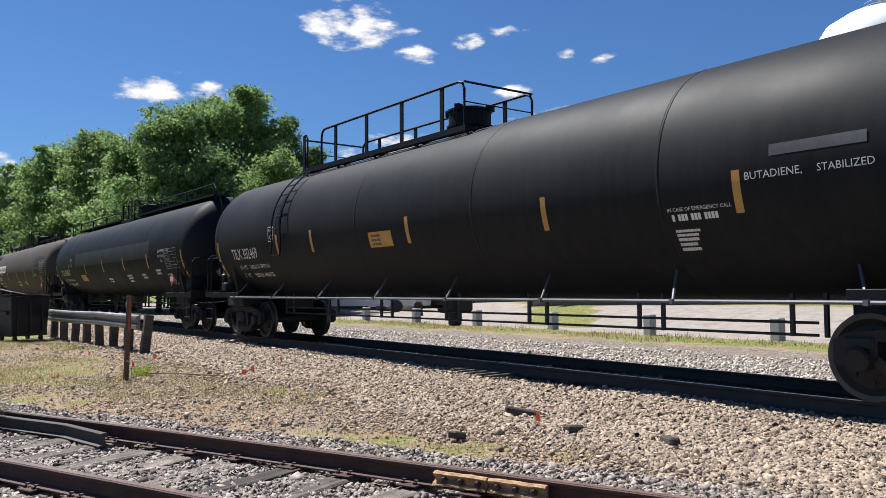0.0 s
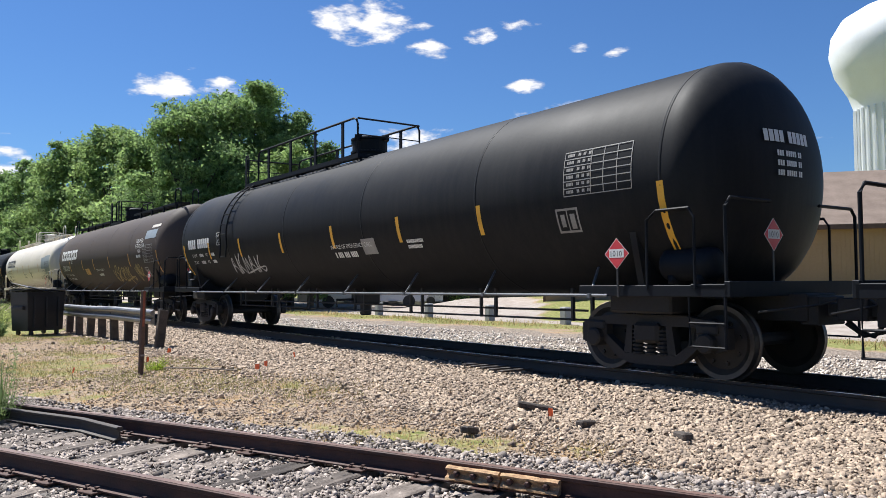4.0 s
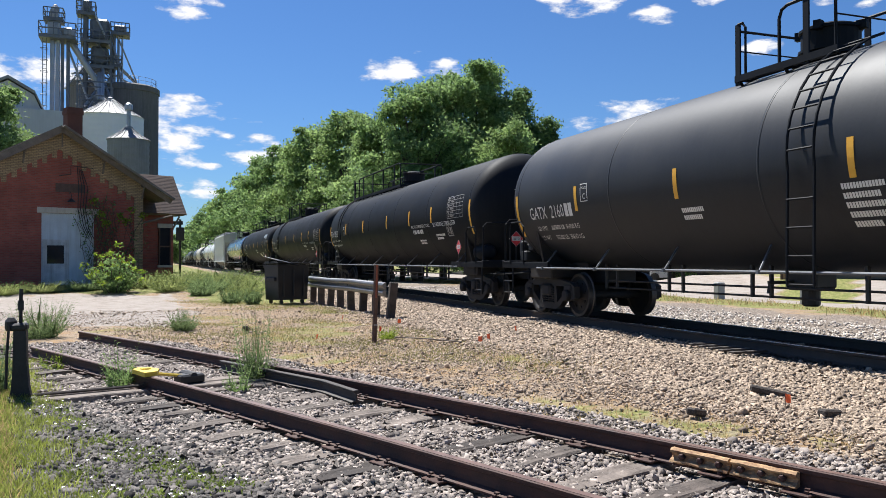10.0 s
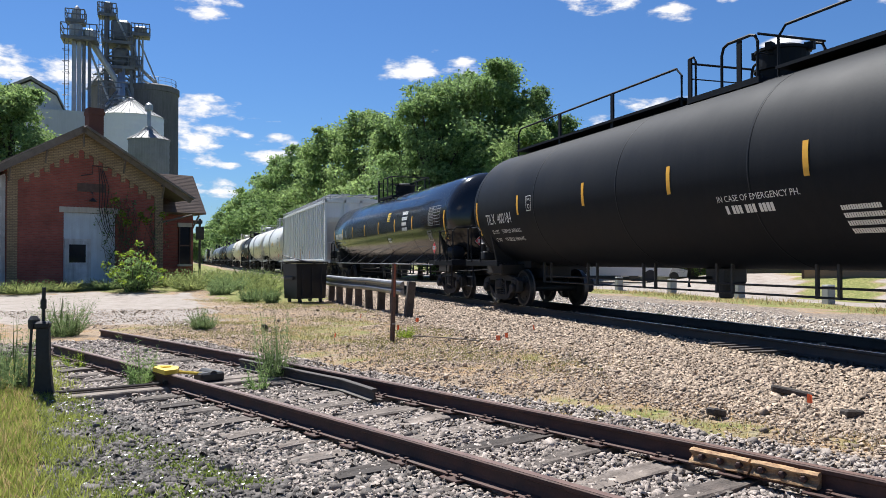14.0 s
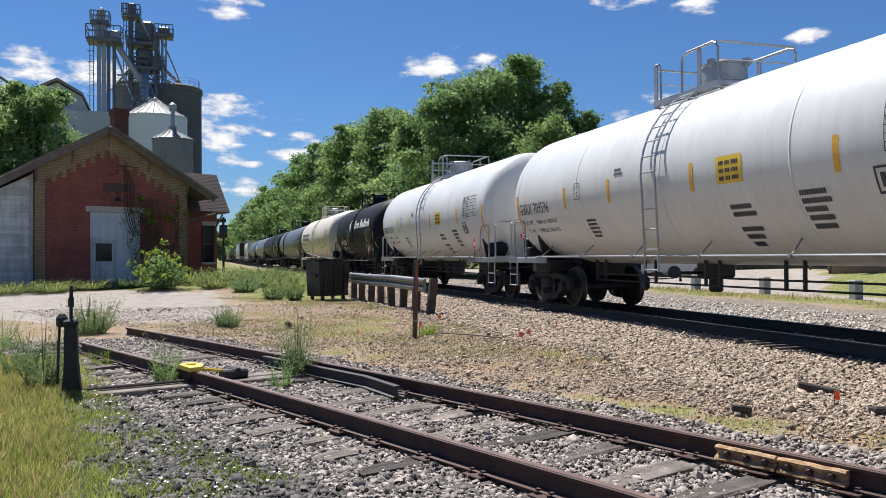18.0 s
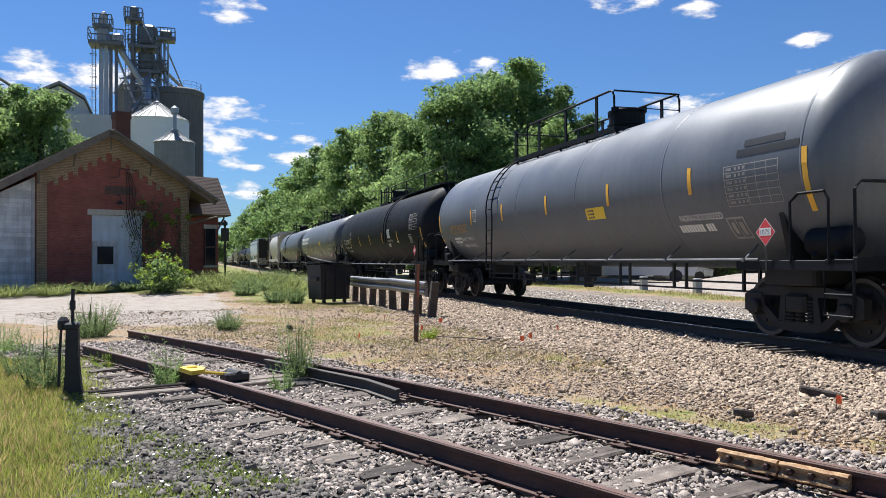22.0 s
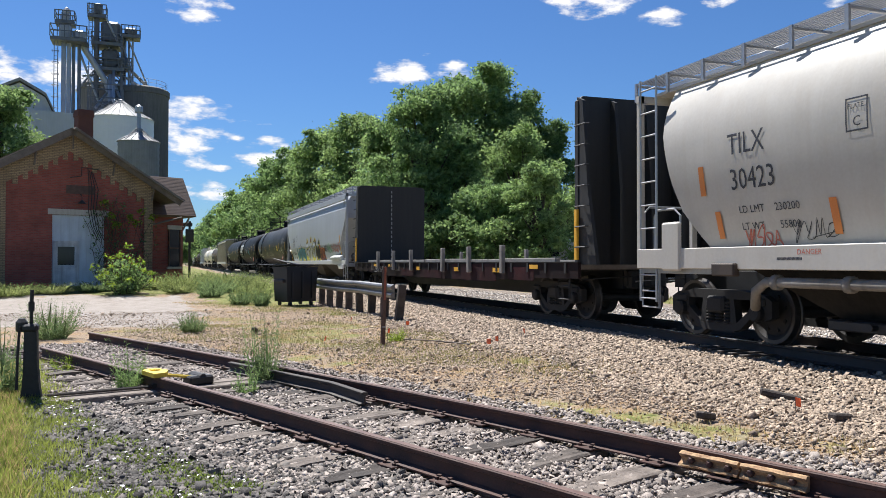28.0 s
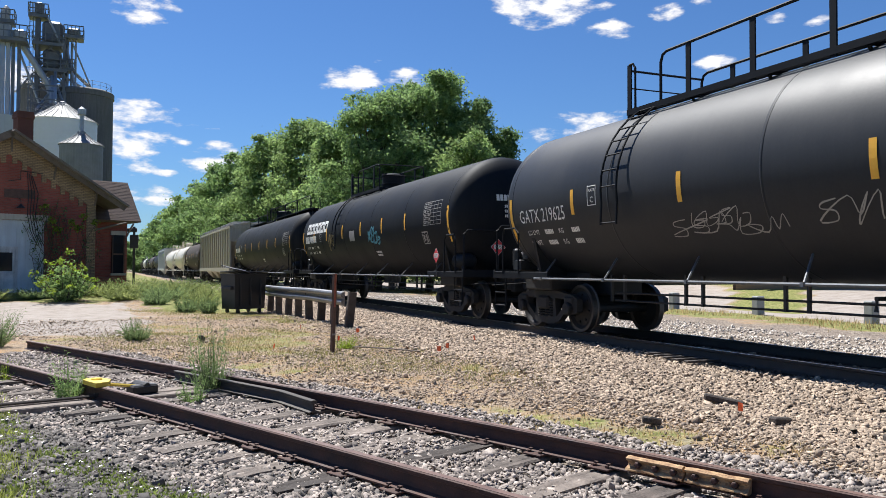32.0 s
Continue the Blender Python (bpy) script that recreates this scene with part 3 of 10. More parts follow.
def build_ground():
    def spread(lo, hi, step, far):
        c = list(np.arange(lo, hi, step))
        s, p, q = step, lo, hi
        out, back = [], []
        while p > -far:
            s *= 1.22
            p -= s
            back.append(p)
        s = step
        while q < far:
            out.append(q)
            s *= 1.22
            q += s
        return np.array(back[::-1] + c + out)

    xs, ys = spread(-9, 17, 0.16, 3500), spread(1.5, 37, 0.2, 3500)
    X, Y = np.meshgrid(xs, ys, indexing="ij")
    Z = height(X, Y)
    v = np.stack([X.ravel(), Y.ravel(), Z.ravel()], 1)
    nx, ny = len(xs), len(ys)
    i, j = np.meshgrid(np.arange(nx - 1), np.arange(ny - 1), indexing="ij")
    a = (i * ny + j).ravel()
    f = np.stack([a, a + ny, a + ny + 1, a + 1], 1)
    M["ground"] = ground_material()
    ob = bulk_mesh("ground", v, f, "ground", True)
    g, gr, pv, ci = zones(v[:, 0], v[:, 1])
    col = np.stack([g, gr, pv, ci], 1).astype(np.float32)
    at = ob.data.color_attributes.new("zone", "FLOAT_COLOR", "POINT")
    at.data.foreach_set("color", col.ravel())
    tagged(ob, "sandy ground with gravel beds, dry grass patches and worn paving", "ground", kind="structure")


build_ground()


def track_stones():
    """Loose crushed stone: one heap of stuff for each bed."""
    rng = np.random.default_rng(5)
    cube = np.array([(x, y, z) for x in (-1, 1) for y in (-1, 1) for z in (-1, 1)], float)
    quad = np.array([(0, 1, 3, 2), (4, 6, 7, 5), (0, 4, 5, 1), (2, 3, 7, 6), (1, 5, 7, 3)])

    chip = (np.array([(1.2, 0, 0), (-1.2, 0, 0), (0, 1.2, 0), (0, -1.2, 0), (0, 0, 1.2), (0, 0, -1.2)]), np.array([(0, 2, 4), (2, 1, 4), (1, 3, 4), (3, 0, 4), (2, 0, 5), (1, 2, 5), (3, 1, 5), (0, 3, 5)]))

    def heap(name, px, py, size, material, label, lift=0.25, zoff=0.0, spread_of_size=0.27, shape=None, flat=False):
        shape = shape or (cube, quad)
        n = len(px)
        sz = size * np.exp(rng.normal(0, spread_of_size, n)) * 0.5
        m = len(shape[0])
        jit = shape[0][None] * rng.uniform(0.45, 1.0, (n, m, 3)) + (rng.uniform(-.3, .3, (n, m, 3)) if m == 6 else 0)
        ax = rng.normal(size=(n, 4))
        if flat:
            ax[:, 1:3] *= .30
        ax /= np.linalg.norm(ax, axis=1, keepdims=True)
        w, x, y, z = ax.T
        R = np.stack([1 - 2 * (y * y + z * z), 2 * (x * y - z * w), 2 * (x * z + y * w), 2 * (x * y + z * w), 1 - 2 * (x * x + z * z), 2 * (y * z - x * w),
                      2 * (x * z - y * w), 2 * (y * z + x * w), 1 - 2 * (x * x + y * y)], 1).reshape(n, 3, 3)
        st = np.stack([sz * rng.uniform(0.9, 1.3, n), sz * rng.uniform(0.7, 1.1, n), sz * (rng.uniform(.28, .6, n) if flat else rng.uniform(0.5, 0.85, n))], 1)
        v = np.einsum("nij,nkj->nki", R, jit * st[:, None])
        pz = height(px, py) + zoff + sz * (lift + rng.uniform(-0.25, 0.35, n))
        v += np.stack([px, py, pz], 1)[:, None]
        f = (shape[1][None] + m * np.arange(n)[:, None, None]).reshape(-1, shape[1].shape[1])
        ob = bulk_mesh(name, v.reshape(-1, 3), f, material)
        tagged(ob, label, "gravel", kind="stuff")

    def middle(y):
        return -0.00333 * y * y - 0.368 * y + 3.739 + 0.752 * np.hypot(1, -0.00666 * y - 0.368)

    # siding bed
    n = 60000
    py = 2.4 + 13 * rng.random(n) ** 1.6
    off = rng.uniform(-1.85, 1.95, n)
    px = middle(py) + off
    k = np.abs(np.abs(off * 0.93) - 0.752) > 0.075
    heap("ballast_siding", px[k], py[k], 0.037, "stone_grey", "grey crushed stone ballast between weathered ties", zoff=0.014, spread_of_size=.27, flat=True)
    # dark cinders on the near side of the siding
    n = 50000
    py = 3.2 + 6.6 * rng.random(n) ** 1.2
    px = middle(py) - 0.95 - (1.15 + 0.1 * np.maximum(0, 10 - py) * 2.7) * rng.random(n) ** 0.9
    heap("cinder_stone", px, py, 0.040, "stone_dark", "dark grey cinder stone beside the siding", lift=0.25, zoff=0.0, spread_of_size=.28, flat=True)
    # near shoulder of the main line
    n = 112000
    py = 2.3 + 35 * rng.random(n) ** 1.9
    px = 8.35 - 2.75 * rng.random(n) ** 0.85 + 0.45 * np.sin(py * 1.3) * rng.random(n) - .9 * rng.random(n) ** 6
    heap("ballast_main_near", px, py, 0.034 + 0.0006 * py, "stone", "pale tan crushed stone on the shoulder of the main line", lift=0.3, spread_of_size=.28, flat=True)
    n = 3500
    py, px = 2 + 34 * rng.random(n) ** 1.3, 8.6 + 1.2 * rng.random(n)
    heap("ballast_main_middle", px, py, 0.06, "stone", "crushed stone between the main rails", lift=0.1, zoff=-0.03)
    n = 14000
    py, px = 4 + 38 * rng.random(n) ** 1.2, 10.05 + 5.2 * rng.random(n)
    heap("ballast_main_far", px, py, 0.07, "stone_pale", "pale crushed stone beyond the main line", lift=0.05, shape=chip)
    # scattered stones on the dirt
    n = 90000
    py = 3.2 + 22 * rng.random(n) ** 1.5
    m0 = middle(py) + 1.3
    px = m0 + rng.random(n) * (6.1 - m0)
    patchy = rng.random(n) > .12 + .8 * tuft_share(px, py)
    heap("loose_stone", px[patchy], py[patchy], 0.026, "stone", "small loose stones scattered over sandy dirt", lift=0.1, spread_of_size=0.5, shape=chip, flat=True)


track_stones()


def rail_profile(h):
    """Half-metre-true rail section: foot, web and head, from z = 0 to h."""
    return [(-.066, 0), (.066, 0), (.066, .011), (.014, .030), (.009, .06), (.009, h - .045), (.034, h - .032), (.036, h - .008), (.026, h), (-.026, h), (-.036, h - .008), (-.034, h - .032), (-.009, h - .045), (-.009, .06), (-.014, .030), (-.066, .011)]


def sweep_rail(bm, pts, prof, only=None):
    rings = []
    for i, p in enumerate(pts):
        a, c = pts[max(0, i - 1)], pts[min(len(pts) - 1, i + 1)]
        t = (Vector(c) - Vector(a)).normalized()
        s = Vector((t.y, -t.x, 0)).normalized()
        rings.append([bm.verts.new(Vector(p) + s * u + Vector((0, 0, w))) for u, w in prof])
    n = len(prof)
    for a, c in zip(rings, rings[1:]):
        for k in range(n):
            bm.faces.new((a[k], c[k], c[(k + 1) % n], a[(k + 1) % n]))
    bm.faces.new(rings[0])
    bm.faces.new(rings[-1][::-1])


def siding_point(y, off, z):
    a = siding_dir(y)
    return Vector((siding_x(y) + off * math.cos(a), y + off * math.sin(a), z))


def split_tie(rng, half, w):
    """A weathered tie: long splits and ridges in the top, ragged ends."""
    bm = BM()
    us = [-half + 2 * half * k / 12 for k in range(13)]
    vs = [-w, -w * .82, -w * .45, -w * .4, -w * .05, w * .02, w * .38, w * .46, w * .8, w]
    drop = [.02, .003, .0, .016, .002, .014, .0, .018, .003, .022]
    top, low = [], []
    ph = rng.uniform(0, 6)
    for a, u in enumerate(us):
        ragged = rng.uniform(-.03, .03) if a in (0, 12) else 0
        wave = .010 * math.sin(u * 5 + ph) + .004 * math.sin(u * 17 + ph)
        row = []
        for q, (v, d) in enumerate(zip(vs, drop)):
            z = -d * (.55 + .45 * math.sin(u * 3.1 + q * 1.9 + ph)) - (.02 if a in (0, 12) else 0) * rng.random()
            row.append(bm.verts.new((u + ragged * rng.uniform(.3, 1.6), v + wave, z)))
        top.append(row)
        low.append((bm.verts.new((u, -w, -.16)), bm.verts.new((u, w, -.16))))
    for a in range(12):
        for q in range(9):
            bm.faces.new((top[a][q], top[a + 1][q], top[a + 1][q + 1], top[a][q + 1]))
        bm.faces.new((low[a][0], low[a + 1][0], top[a + 1][0], top[a][0]))
        bm.faces.new((top[a][9], top[a + 1][9], low[a + 1][1], low[a][1]))
    bm.faces.new([low[0][0]] + top[0] + [low[0][1]])
    bm.faces.new(([low[12][0]] + top[12] + [low[12][1]])[::-1])
    return bm


def build_siding():
    t = thing("siding_track", "disused rusty siding track on weathered wooden ties", "railway track", kind="structure")
    prof = rail_profile(0.15)
    head = [(-.027, .1495), (.027, .1495), (.027, .1515), (-.027, .1515)]
    for off, y0, y1 in ((-0.752, -9.0, 13.9), (0.752, -9.0, 15.9)):
        pts = [siding_point(y, off, 0.012 - (0.10 * max(0, y - y1 + 2) / 2) ** 1.0 * 0) for y in np.arange(y0, y1, 0.4)]
        bm = BM()
        sweep_rail(bm, pts, prof)
        r = part("rail", bm, "rail_rust", t, "brown rusty steel rail")
        bm = BM()
        sweep_rail(bm, pts, head)
        part("rail_head", bm, "rail_top_rust", r)
    # guard bar lying inside the far rail
    bm = BM()
    g = [siding_point(y, 0.752 - 0.15 - (0.16 * max(0, 8.5 - y) / 0.8), 0.012) for y in (7.75, 7.95, 8.15, 8.5, 9.0, 9.6, 10.2, 10.7)]
    sweep_rail(bm, g, [(u * 0.9, w * 0.85) for u, w in prof])
    part("guard_rail", bm, "rail_dark", t, "short dark guard rail with a bent end")
    # ties, plates and spikes
    rng = random.Random(3)
    tie = part("tie", split_tie(rng, 1.3, .112), "tie_wood", t)
    tie2 = part("tie", split_tie(rng, 1.26, .105), "tie_dark", t)
    tie3 = part("tie", split_tie(rng, 1.28, .108), "tie_wood", t)
    bm = BM()
    box(bm, -.14, .14, -.09, .09, 0, .016, bevel=.004)
    for sx in (-.095, .095):
        for sy in (-.055, .055):
            box(bm, sx - .011, sx + .011, sy - .011, sy + .011, .016, .034)
            box(bm, sx - .02 * (1 if sx > 0 else -.4), sx + .02 * (1 if sx < 0 else -.4) + .012, sy - .015, sy + .015, .034, .046)
    plate = part("tie_plate", bm, "rail_rust", t, "rusty tie plate with spikes")
    bm = BM()
    tube(bm, [(.05, -.03, .03), (.06, .0, .07), (.055, .02, .1)], .009, 5)
    anchor = part("rail_anchor", bm, "rail_dark", t)
    y = -6.0
    while y < 15.6:
        a = siding_dir(y) + radians(rng.uniform(-2.5, 2.5))
        src = rng.choice((tie, tie3, tie, tie2, tie3))
        m = Matrix.Translation((siding_x(y), y, 0.002 + rng.uniform(-.016, .006))) @ Matrix.Rotation(a, 4, "Z")
        again(src, m @ Matrix.Translation((rng.uniform(-.12, .08), 0, 0)), t)
        for off in (-.752, .752):
            p = siding_point(y, off, 0.004)
            again(plate, Matrix.Translation(p) @ Matrix.Rotation(siding_dir(y), 4, "Z"), t)
            if rng.random() < .3:
                again(anchor, Matrix.Translation(siding_point(y + .17, off - .03, 0.02)) @ Matrix.Rotation(siding_dir(y), 4, "Z"), t)
        y += 0.53 + rng.uniform(-.05, .06)
    for o in (tie, tie2, tie3, plate, anchor):
        o.matrix_basis = Matrix.Translation(siding_point(-6.6 - 0.3 * (o is tie2) - 0.6 * (o is tie3), .752 * (o in (plate, anchor)), 0.0 if o in (tie, tie2, tie3) else .004))
    # joint bars: two ridged halves meeting at the rail joint, with bolts in the groove
    bm = BM()
    ridge = [(.0, .028), (-.052, .022), (-.066, .032), (-.060, .046), (-.034, .056), (-.026, .072), (-.032, .088), (-.052, .098), (-.056, .112), (-.036, .124), (.0, .122)]
    for y0, y1 in ((-.45, -.008), (.008, .45)):
        sweep_rail(bm, [(0, y0 + (y1 - y0) * q / 6, 0) for q in range(7)], ridge)
    for v in bm.verts:
        v.co.x += .003 * math.sin(v.co.y * 61 + v.co.z * 90)
        v.co.z += .003 * math.sin(v.co.y * 43 + v.co.x * 120)
    bmesh.ops.recalc_face_normals(bm, faces=bm.faces)
    j = part("joint_bar", bm, "bar_rust", t, "bolted joint bar with flaking cream rust")
    for sy in (-.36, -.22, -.08, .08, .22, .36):
        bm = BM()
        lathe(bm, [(.008, -.068), (.019, -.066), (.024, -.058), (.024, -.03)], 6, "x", Matrix.Translation((0, sy, .074)))
        part("bolt", bm, "rail_rust", j)
    jy = 4.08
    j.matrix_basis = Matrix.Translation(siding_point(jy, .752 - .04, 0.012)) @ Matrix.Rotation(siding_dir(jy), 4, "Z")
    jy = 9.05
    j2 = again(j, Matrix.Translation(siding_point(jy, -.752 + .04, 0.012)) @ Matrix.Rotation(siding_dir(jy) + math.pi, 4, "Z"), t)
    j2.data = j.data.copy()
    j2.data.materials[0] = M["rail_dark"]
    j2["label"] = "dark bolted joint bar"


build_siding()


def build_main_track():
    t = thing("main_track", "main line track with polished rail heads on stone ballast", "railway track", kind="structure")
    prof = rail_profile(0.18)
    head = [(-.026, .1795), (.026, .1795), (.026, .1812), (-.026, .1812)]
    ys = list(np.arange(-40, 60, 10)) + [80, 120, 200, 320, 520]
    for x in (TRACK_X - .752, TRACK_X + .752):
        pts = [(x, y, RAIL_Z - .181) for y in ys]
        bm = BM()
        sweep_rail(bm, pts, prof)
        r = part("rail", bm, "rail_dark", t)
        bm = BM()
        sweep_rail(bm, pts, head)
        part("rail_head", bm, "rail_shiny", r, "polished steel running surface")
    rng = random.Random(8)
    bm = BM()
    box(bm, -1.3, 1.3, -.115, .115, -.17, .0, bevel=.015)
    tie = part("tie", bm, "tie_dark", t)
    bm = BM()
    box(bm, -.17, .17, -.09, .09, 0, .014, bevel=.004)
    for sx in (-.11, .11):
        for sy in (-.05, .05):
            box(bm, sx - .012, sx + .012, sy - .012, sy + .012, .014, .045)
    plate = part("tie_plate", bm, "rail_dark", t)
    y = -4.0
    first = True
    while y < 44:
        mt = Matrix.Translation((TRACK_X + rng.uniform(-.05, .05), y, RAIL_Z - .195 + rng.uniform(-.01, .005))) @ Matrix.Rotation(radians(rng.uniform(-1, 1)), 4, "Z")
        if first:
            tie.matrix_basis = mt
        else:
            again(tie, mt, t)
        for off in (-.752, .752):
            mp = Matrix.Translation((TRACK_X + off, y, RAIL_Z - .195))
            if first and off < 0:
                plate.matrix_basis = mp
            else:
                again(plate, mp, t)
        first = False
        y += 0.5 + rng.uniform(-.03, .03)


build_main_track()


# ---- rolling stock ----
def on_tank(r, zc, y, z, out=0.012, side=-1):
    """Point on the side of a tank at height z."""
    s = max(-1, min(1, (z - zc) / r))
    out *= .5
    return Vector((side * (r + out) * math.sqrt(1 - s * s), y, zc + (r + out) * s))


FONT = {}


def text_mesh(words, size):
    """Flat letters from the built-in font: (verts, faces, width)."""
    if (words, size) in FONT:
        return FONT[(words, size)]
    cu = bpy.data.curves.new("letters", "FONT")
    cu.body, cu.size, cu.resolution_u = words, size, 2
    ob = bpy.data.objects.new("letters", cu)
    me = bpy.data.meshes.new_from_object(ob)
    v = [(p.co.x, p.co.y) for p in me.vertices]
    f = [tuple(p.vertices) for p in me.polygons]
    w = max((a for a, _ in v), default=0)
    bpy.data.objects.remove(ob)
    bpy.data.meshes.remove(me)
    bpy.data.curves.remove(cu)
    FONT[(words, size)] = (v, f, w)
    return FONT[(words, size)]


def letters(bm, words, size, place):
    """Adds letters to bm; place(u, v) gives a point for u along and v up."""
    v, f, w = text_mesh(words, size)
    vs = [bm.verts.new(place(a, b)) for a, b in v]
    for q in f:
        try:
            bm.faces.new([vs[i] for i in q])
        except ValueError:
            pass
    return w


def bars(bm, count, size, place, seed=0, gap=0.28, rise=0.0):
    """A row of plain bars, one to a character; spaces where count holds 0s."""
    u = 0.0
    for c in count:
        if c:
            a, b = u, u + size * 0.50
            n = 2
            for k in range(n):
                z0, z1 = size * k / n, size * (k + 1) / n
                bm.faces.new([bm.verts.new(place(p, q)) for p, q in ((a, z0), (b, z0), (b, z1), (a, z1))])
            u = b + size * gap * 0.45
        else:
            u += size * 0.5
    return u


def strip(bm, u0, u1, z0, z1, place, n=4):
    """A patch bent onto a surface."""
    for k in range(n):
        a, b = z0 + (z1 - z0) * k / n, z0 + (z1 - z0) * (k + 1) / n
        bm.faces.new([bm.verts.new(place(p, q)) for p, q in ((u0, a), (u1, a), (u1, b), (u0, b))])


def scrawl(bm, seed, width, high, place, u0, z0, thick=0.03, loops=7):
    """A quick spray tag: leaning letter-like strokes run together in one line, then an underline flick."""
    rng = random.Random(seed)
    shapes = (((0, 0), (.25, 1), (.5, .1), (.75, 1), (1, 0)), ((.1, 1), (0, 0), (.8, .05), (.95, .5), (.3, .55)), ((.9, .8), (.5, 1.02), (.1, .7), (.1, .2), (.5, 0), (.95, .25)),
              ((0, .1), (.35, 1.05), (.55, .55), (.1, .45), (.7, .4), (1, 0)), ((.8, .95), (.2, .9), (.15, .55), (.75, .45), (.7, .05), (0, .1)), ((.1, 1), (.15, 0), (.5, .6), (.9, 1), (.4, .5), (1, 0)), ((.1, .9), (.5, .2), (.9, 1), (.55, .3), (.4, -.25)))
    n = max(3, loops)
    pts = []
    for k in range(n):
        a = u0 + width * k / n
        tall = high * rng.uniform(.65, 1.0)
        low = z0 + high * rng.uniform(0, .15)
        for x, y in rng.choice(shapes):
            pts.append((a + width / n * (.08 + x * .85 + y * .12) + rng.uniform(-.01, .01), low + tall * y + rng.uniform(-.02, .02)))
    if rng.random() < .6:
        pts += [(u0 + width * 1.04, z0 + high * .3), (u0 + width * .3, z0 - high * .08)]
    fine = []
    for i in range(len(pts) - 1):
        p0, p1, p2, p3 = pts[max(0, i - 1)], pts[i], pts[i + 1], pts[min(len(pts) - 1, i + 2)]
        for q in range(4):
            t = q / 4
            fine.append(tuple(.5 * (2 * p1[d] + (p2[d] - p0[d]) * t + (2 * p0[d] - 5 * p1[d] + 4 * p2[d] - p3[d]) * t * t + (3 * p1[d] - p0[d] - 3 * p2[d] + p3[d]) * t ** 3) for d in (0, 1)))
    left, right = [], []
    for i, p in enumerate(fine):
        a, b = fine[max(0, i - 1)], fine[min(len(fine) - 1, i + 1)]
        dx, dz = b[0] - a[0], b[1] - a[1]
        ln = math.hypot(dx, dz) or 1
        w = thick * .5 * (0.75 + .5 * math.sin(i * .37 + seed) ** 2)
        left.append(bm.verts.new(place(p[0] - dz / ln * w, p[1] + dx / ln * w)))
        right.append(bm.verts.new(place(p[0] + dz / ln * w, p[1] - dx / ln * w)))
    for i in range(len(fine) - 1):
        bm.faces.new((left[i], left[i + 1], right[i + 1], right[i]))


def make_truck():
    """A two-axle freight truck on an Empty-free bolster mesh: bolster, side frames, springs, wheelsets."""
    bm = BM()
    box(bm, -1.15, 1.15, -.2, .2, .42, .68, bevel=.04)
    box(bm, -.35, .35, -.3, .3, .68, .80, bevel=.03)
    truck = part("truck", bm, "truck_iron")
    # side frame: cast arch with two windows
    outer = [(-1.16, .40), (-1.16, .64), (-1.0, .72), (-.55, .78), (.55, .78), (1.0, .72), (1.16, .64), (1.16, .40), (.98, .34), (.78, .42), (.52, .20), (.30, .14), (-.30, .14), (-.52, .20), (-.78, .42), (-.98, .34)]
    bm = BM()
    rot = Matrix(((0, 0, 1, 0), (1, 0, 0, 0), (0, 1, 0, 0), (0, 0, 0, 1)))
    cells = [[(-1.16, .40), (-1.16, .64), (-1.0, .72), (-.72, .75), (-.72, .47), (-.78, .42), (-.98, .34)],
             [(-.72, .64), (-.72, .75), (-.55, .78), (.55, .78), (.72, .75), (.72, .64)],
             [(1.16, .40), (.98, .34), (.78, .42), (.72, .47), (.72, .75), (1.0, .72), (1.16, .64)],
             [(-.78, .42), (-.72, .50), (-.40, .27), (-.33, .14), (-.52, .20)],
             [(.78, .42), (.52, .20), (.33, .14), (.40, .27), (.72, .50)],
             [(-.40, .27), (.40, .27), (.33, .14), (-.33, .14)],
             [(-.42, .28), (-.36, .64), (-.27, .64), (-.29, .27)],
             [(.42, .28), (.29, .27), (.27, .64), (.36, .64)]]
    for c in cells:
        prism(bm, c, .13, rot @ Matrix.Translation((0, 0, -.065)))
    for sy in (-.89, .89):
        lathe(bm, [(.02, -.17), (.10, -.165), (.125, -.14), (.125, .05)], 14, "x", Matrix.Translation((0, sy, .457)))
        box(bm, -.1, .09, sy - .15, sy + .15, .56, .68, bevel=.02)
    bmesh.ops.recalc_face_normals(bm, faces=bm.faces)
    sf = part("side_frame", bm, "truck_iron", truck)
    sf.matrix_basis = Matrix.Translation((-1.0, 0, 0))
    again(sf, Matrix.Translation((1.0, 0, 0)) @ Matrix.Rotation(math.pi, 4, "Z"), truck)
    bm = BM()
    coil = [(.02, .25)]
    for k in range(7):
        z = .26 + k * .05
        coil += [(.055, z), (.085, z + .012), (.085, z + .030), (.055, z + .042)]
    lathe(bm, coil + [(.02, .63)], 10, "z")
    spring = None
    for x in (-1.02, 1.02):
        for sy in (-.2, 0, .2):
            m = Matrix.Translation((x, sy, 0))
            if spring is None:
                spring = part("spring", bm, "truck_iron", truck)
                spring.matrix_basis = m
            else:
                again(spring, m, truck)
    # wheelset, turning about its own centre
    bm = BM()
    for s in (-1, 1):
        m = Matrix.Translation((s * .752, 0, 0)) @ Matrix.Rotation(0 if s < 0 else math.pi, 4, "Z")
        lathe(bm, [(.09, -.075), (.16, -.06), (.33, -.02), (.395, -.062)], 40, "x", m, cap=False)
        lathe(bm, [(.395, .068), (.32, .03), (.15, .05), (.09, .075)], 40, "x", m, cap=False)
        for k in range(8):
            a = k * math.tau / 8
            lathe(bm, [(.028, -.06), (.03, -.036)], 6, "x", m @ Matrix.Translation((0, .26 * math.cos(a), .26 * math.sin(a))))
    tube(bm, [(-1.0, 0, 0), (1.0, 0, 0)], .085, 10)
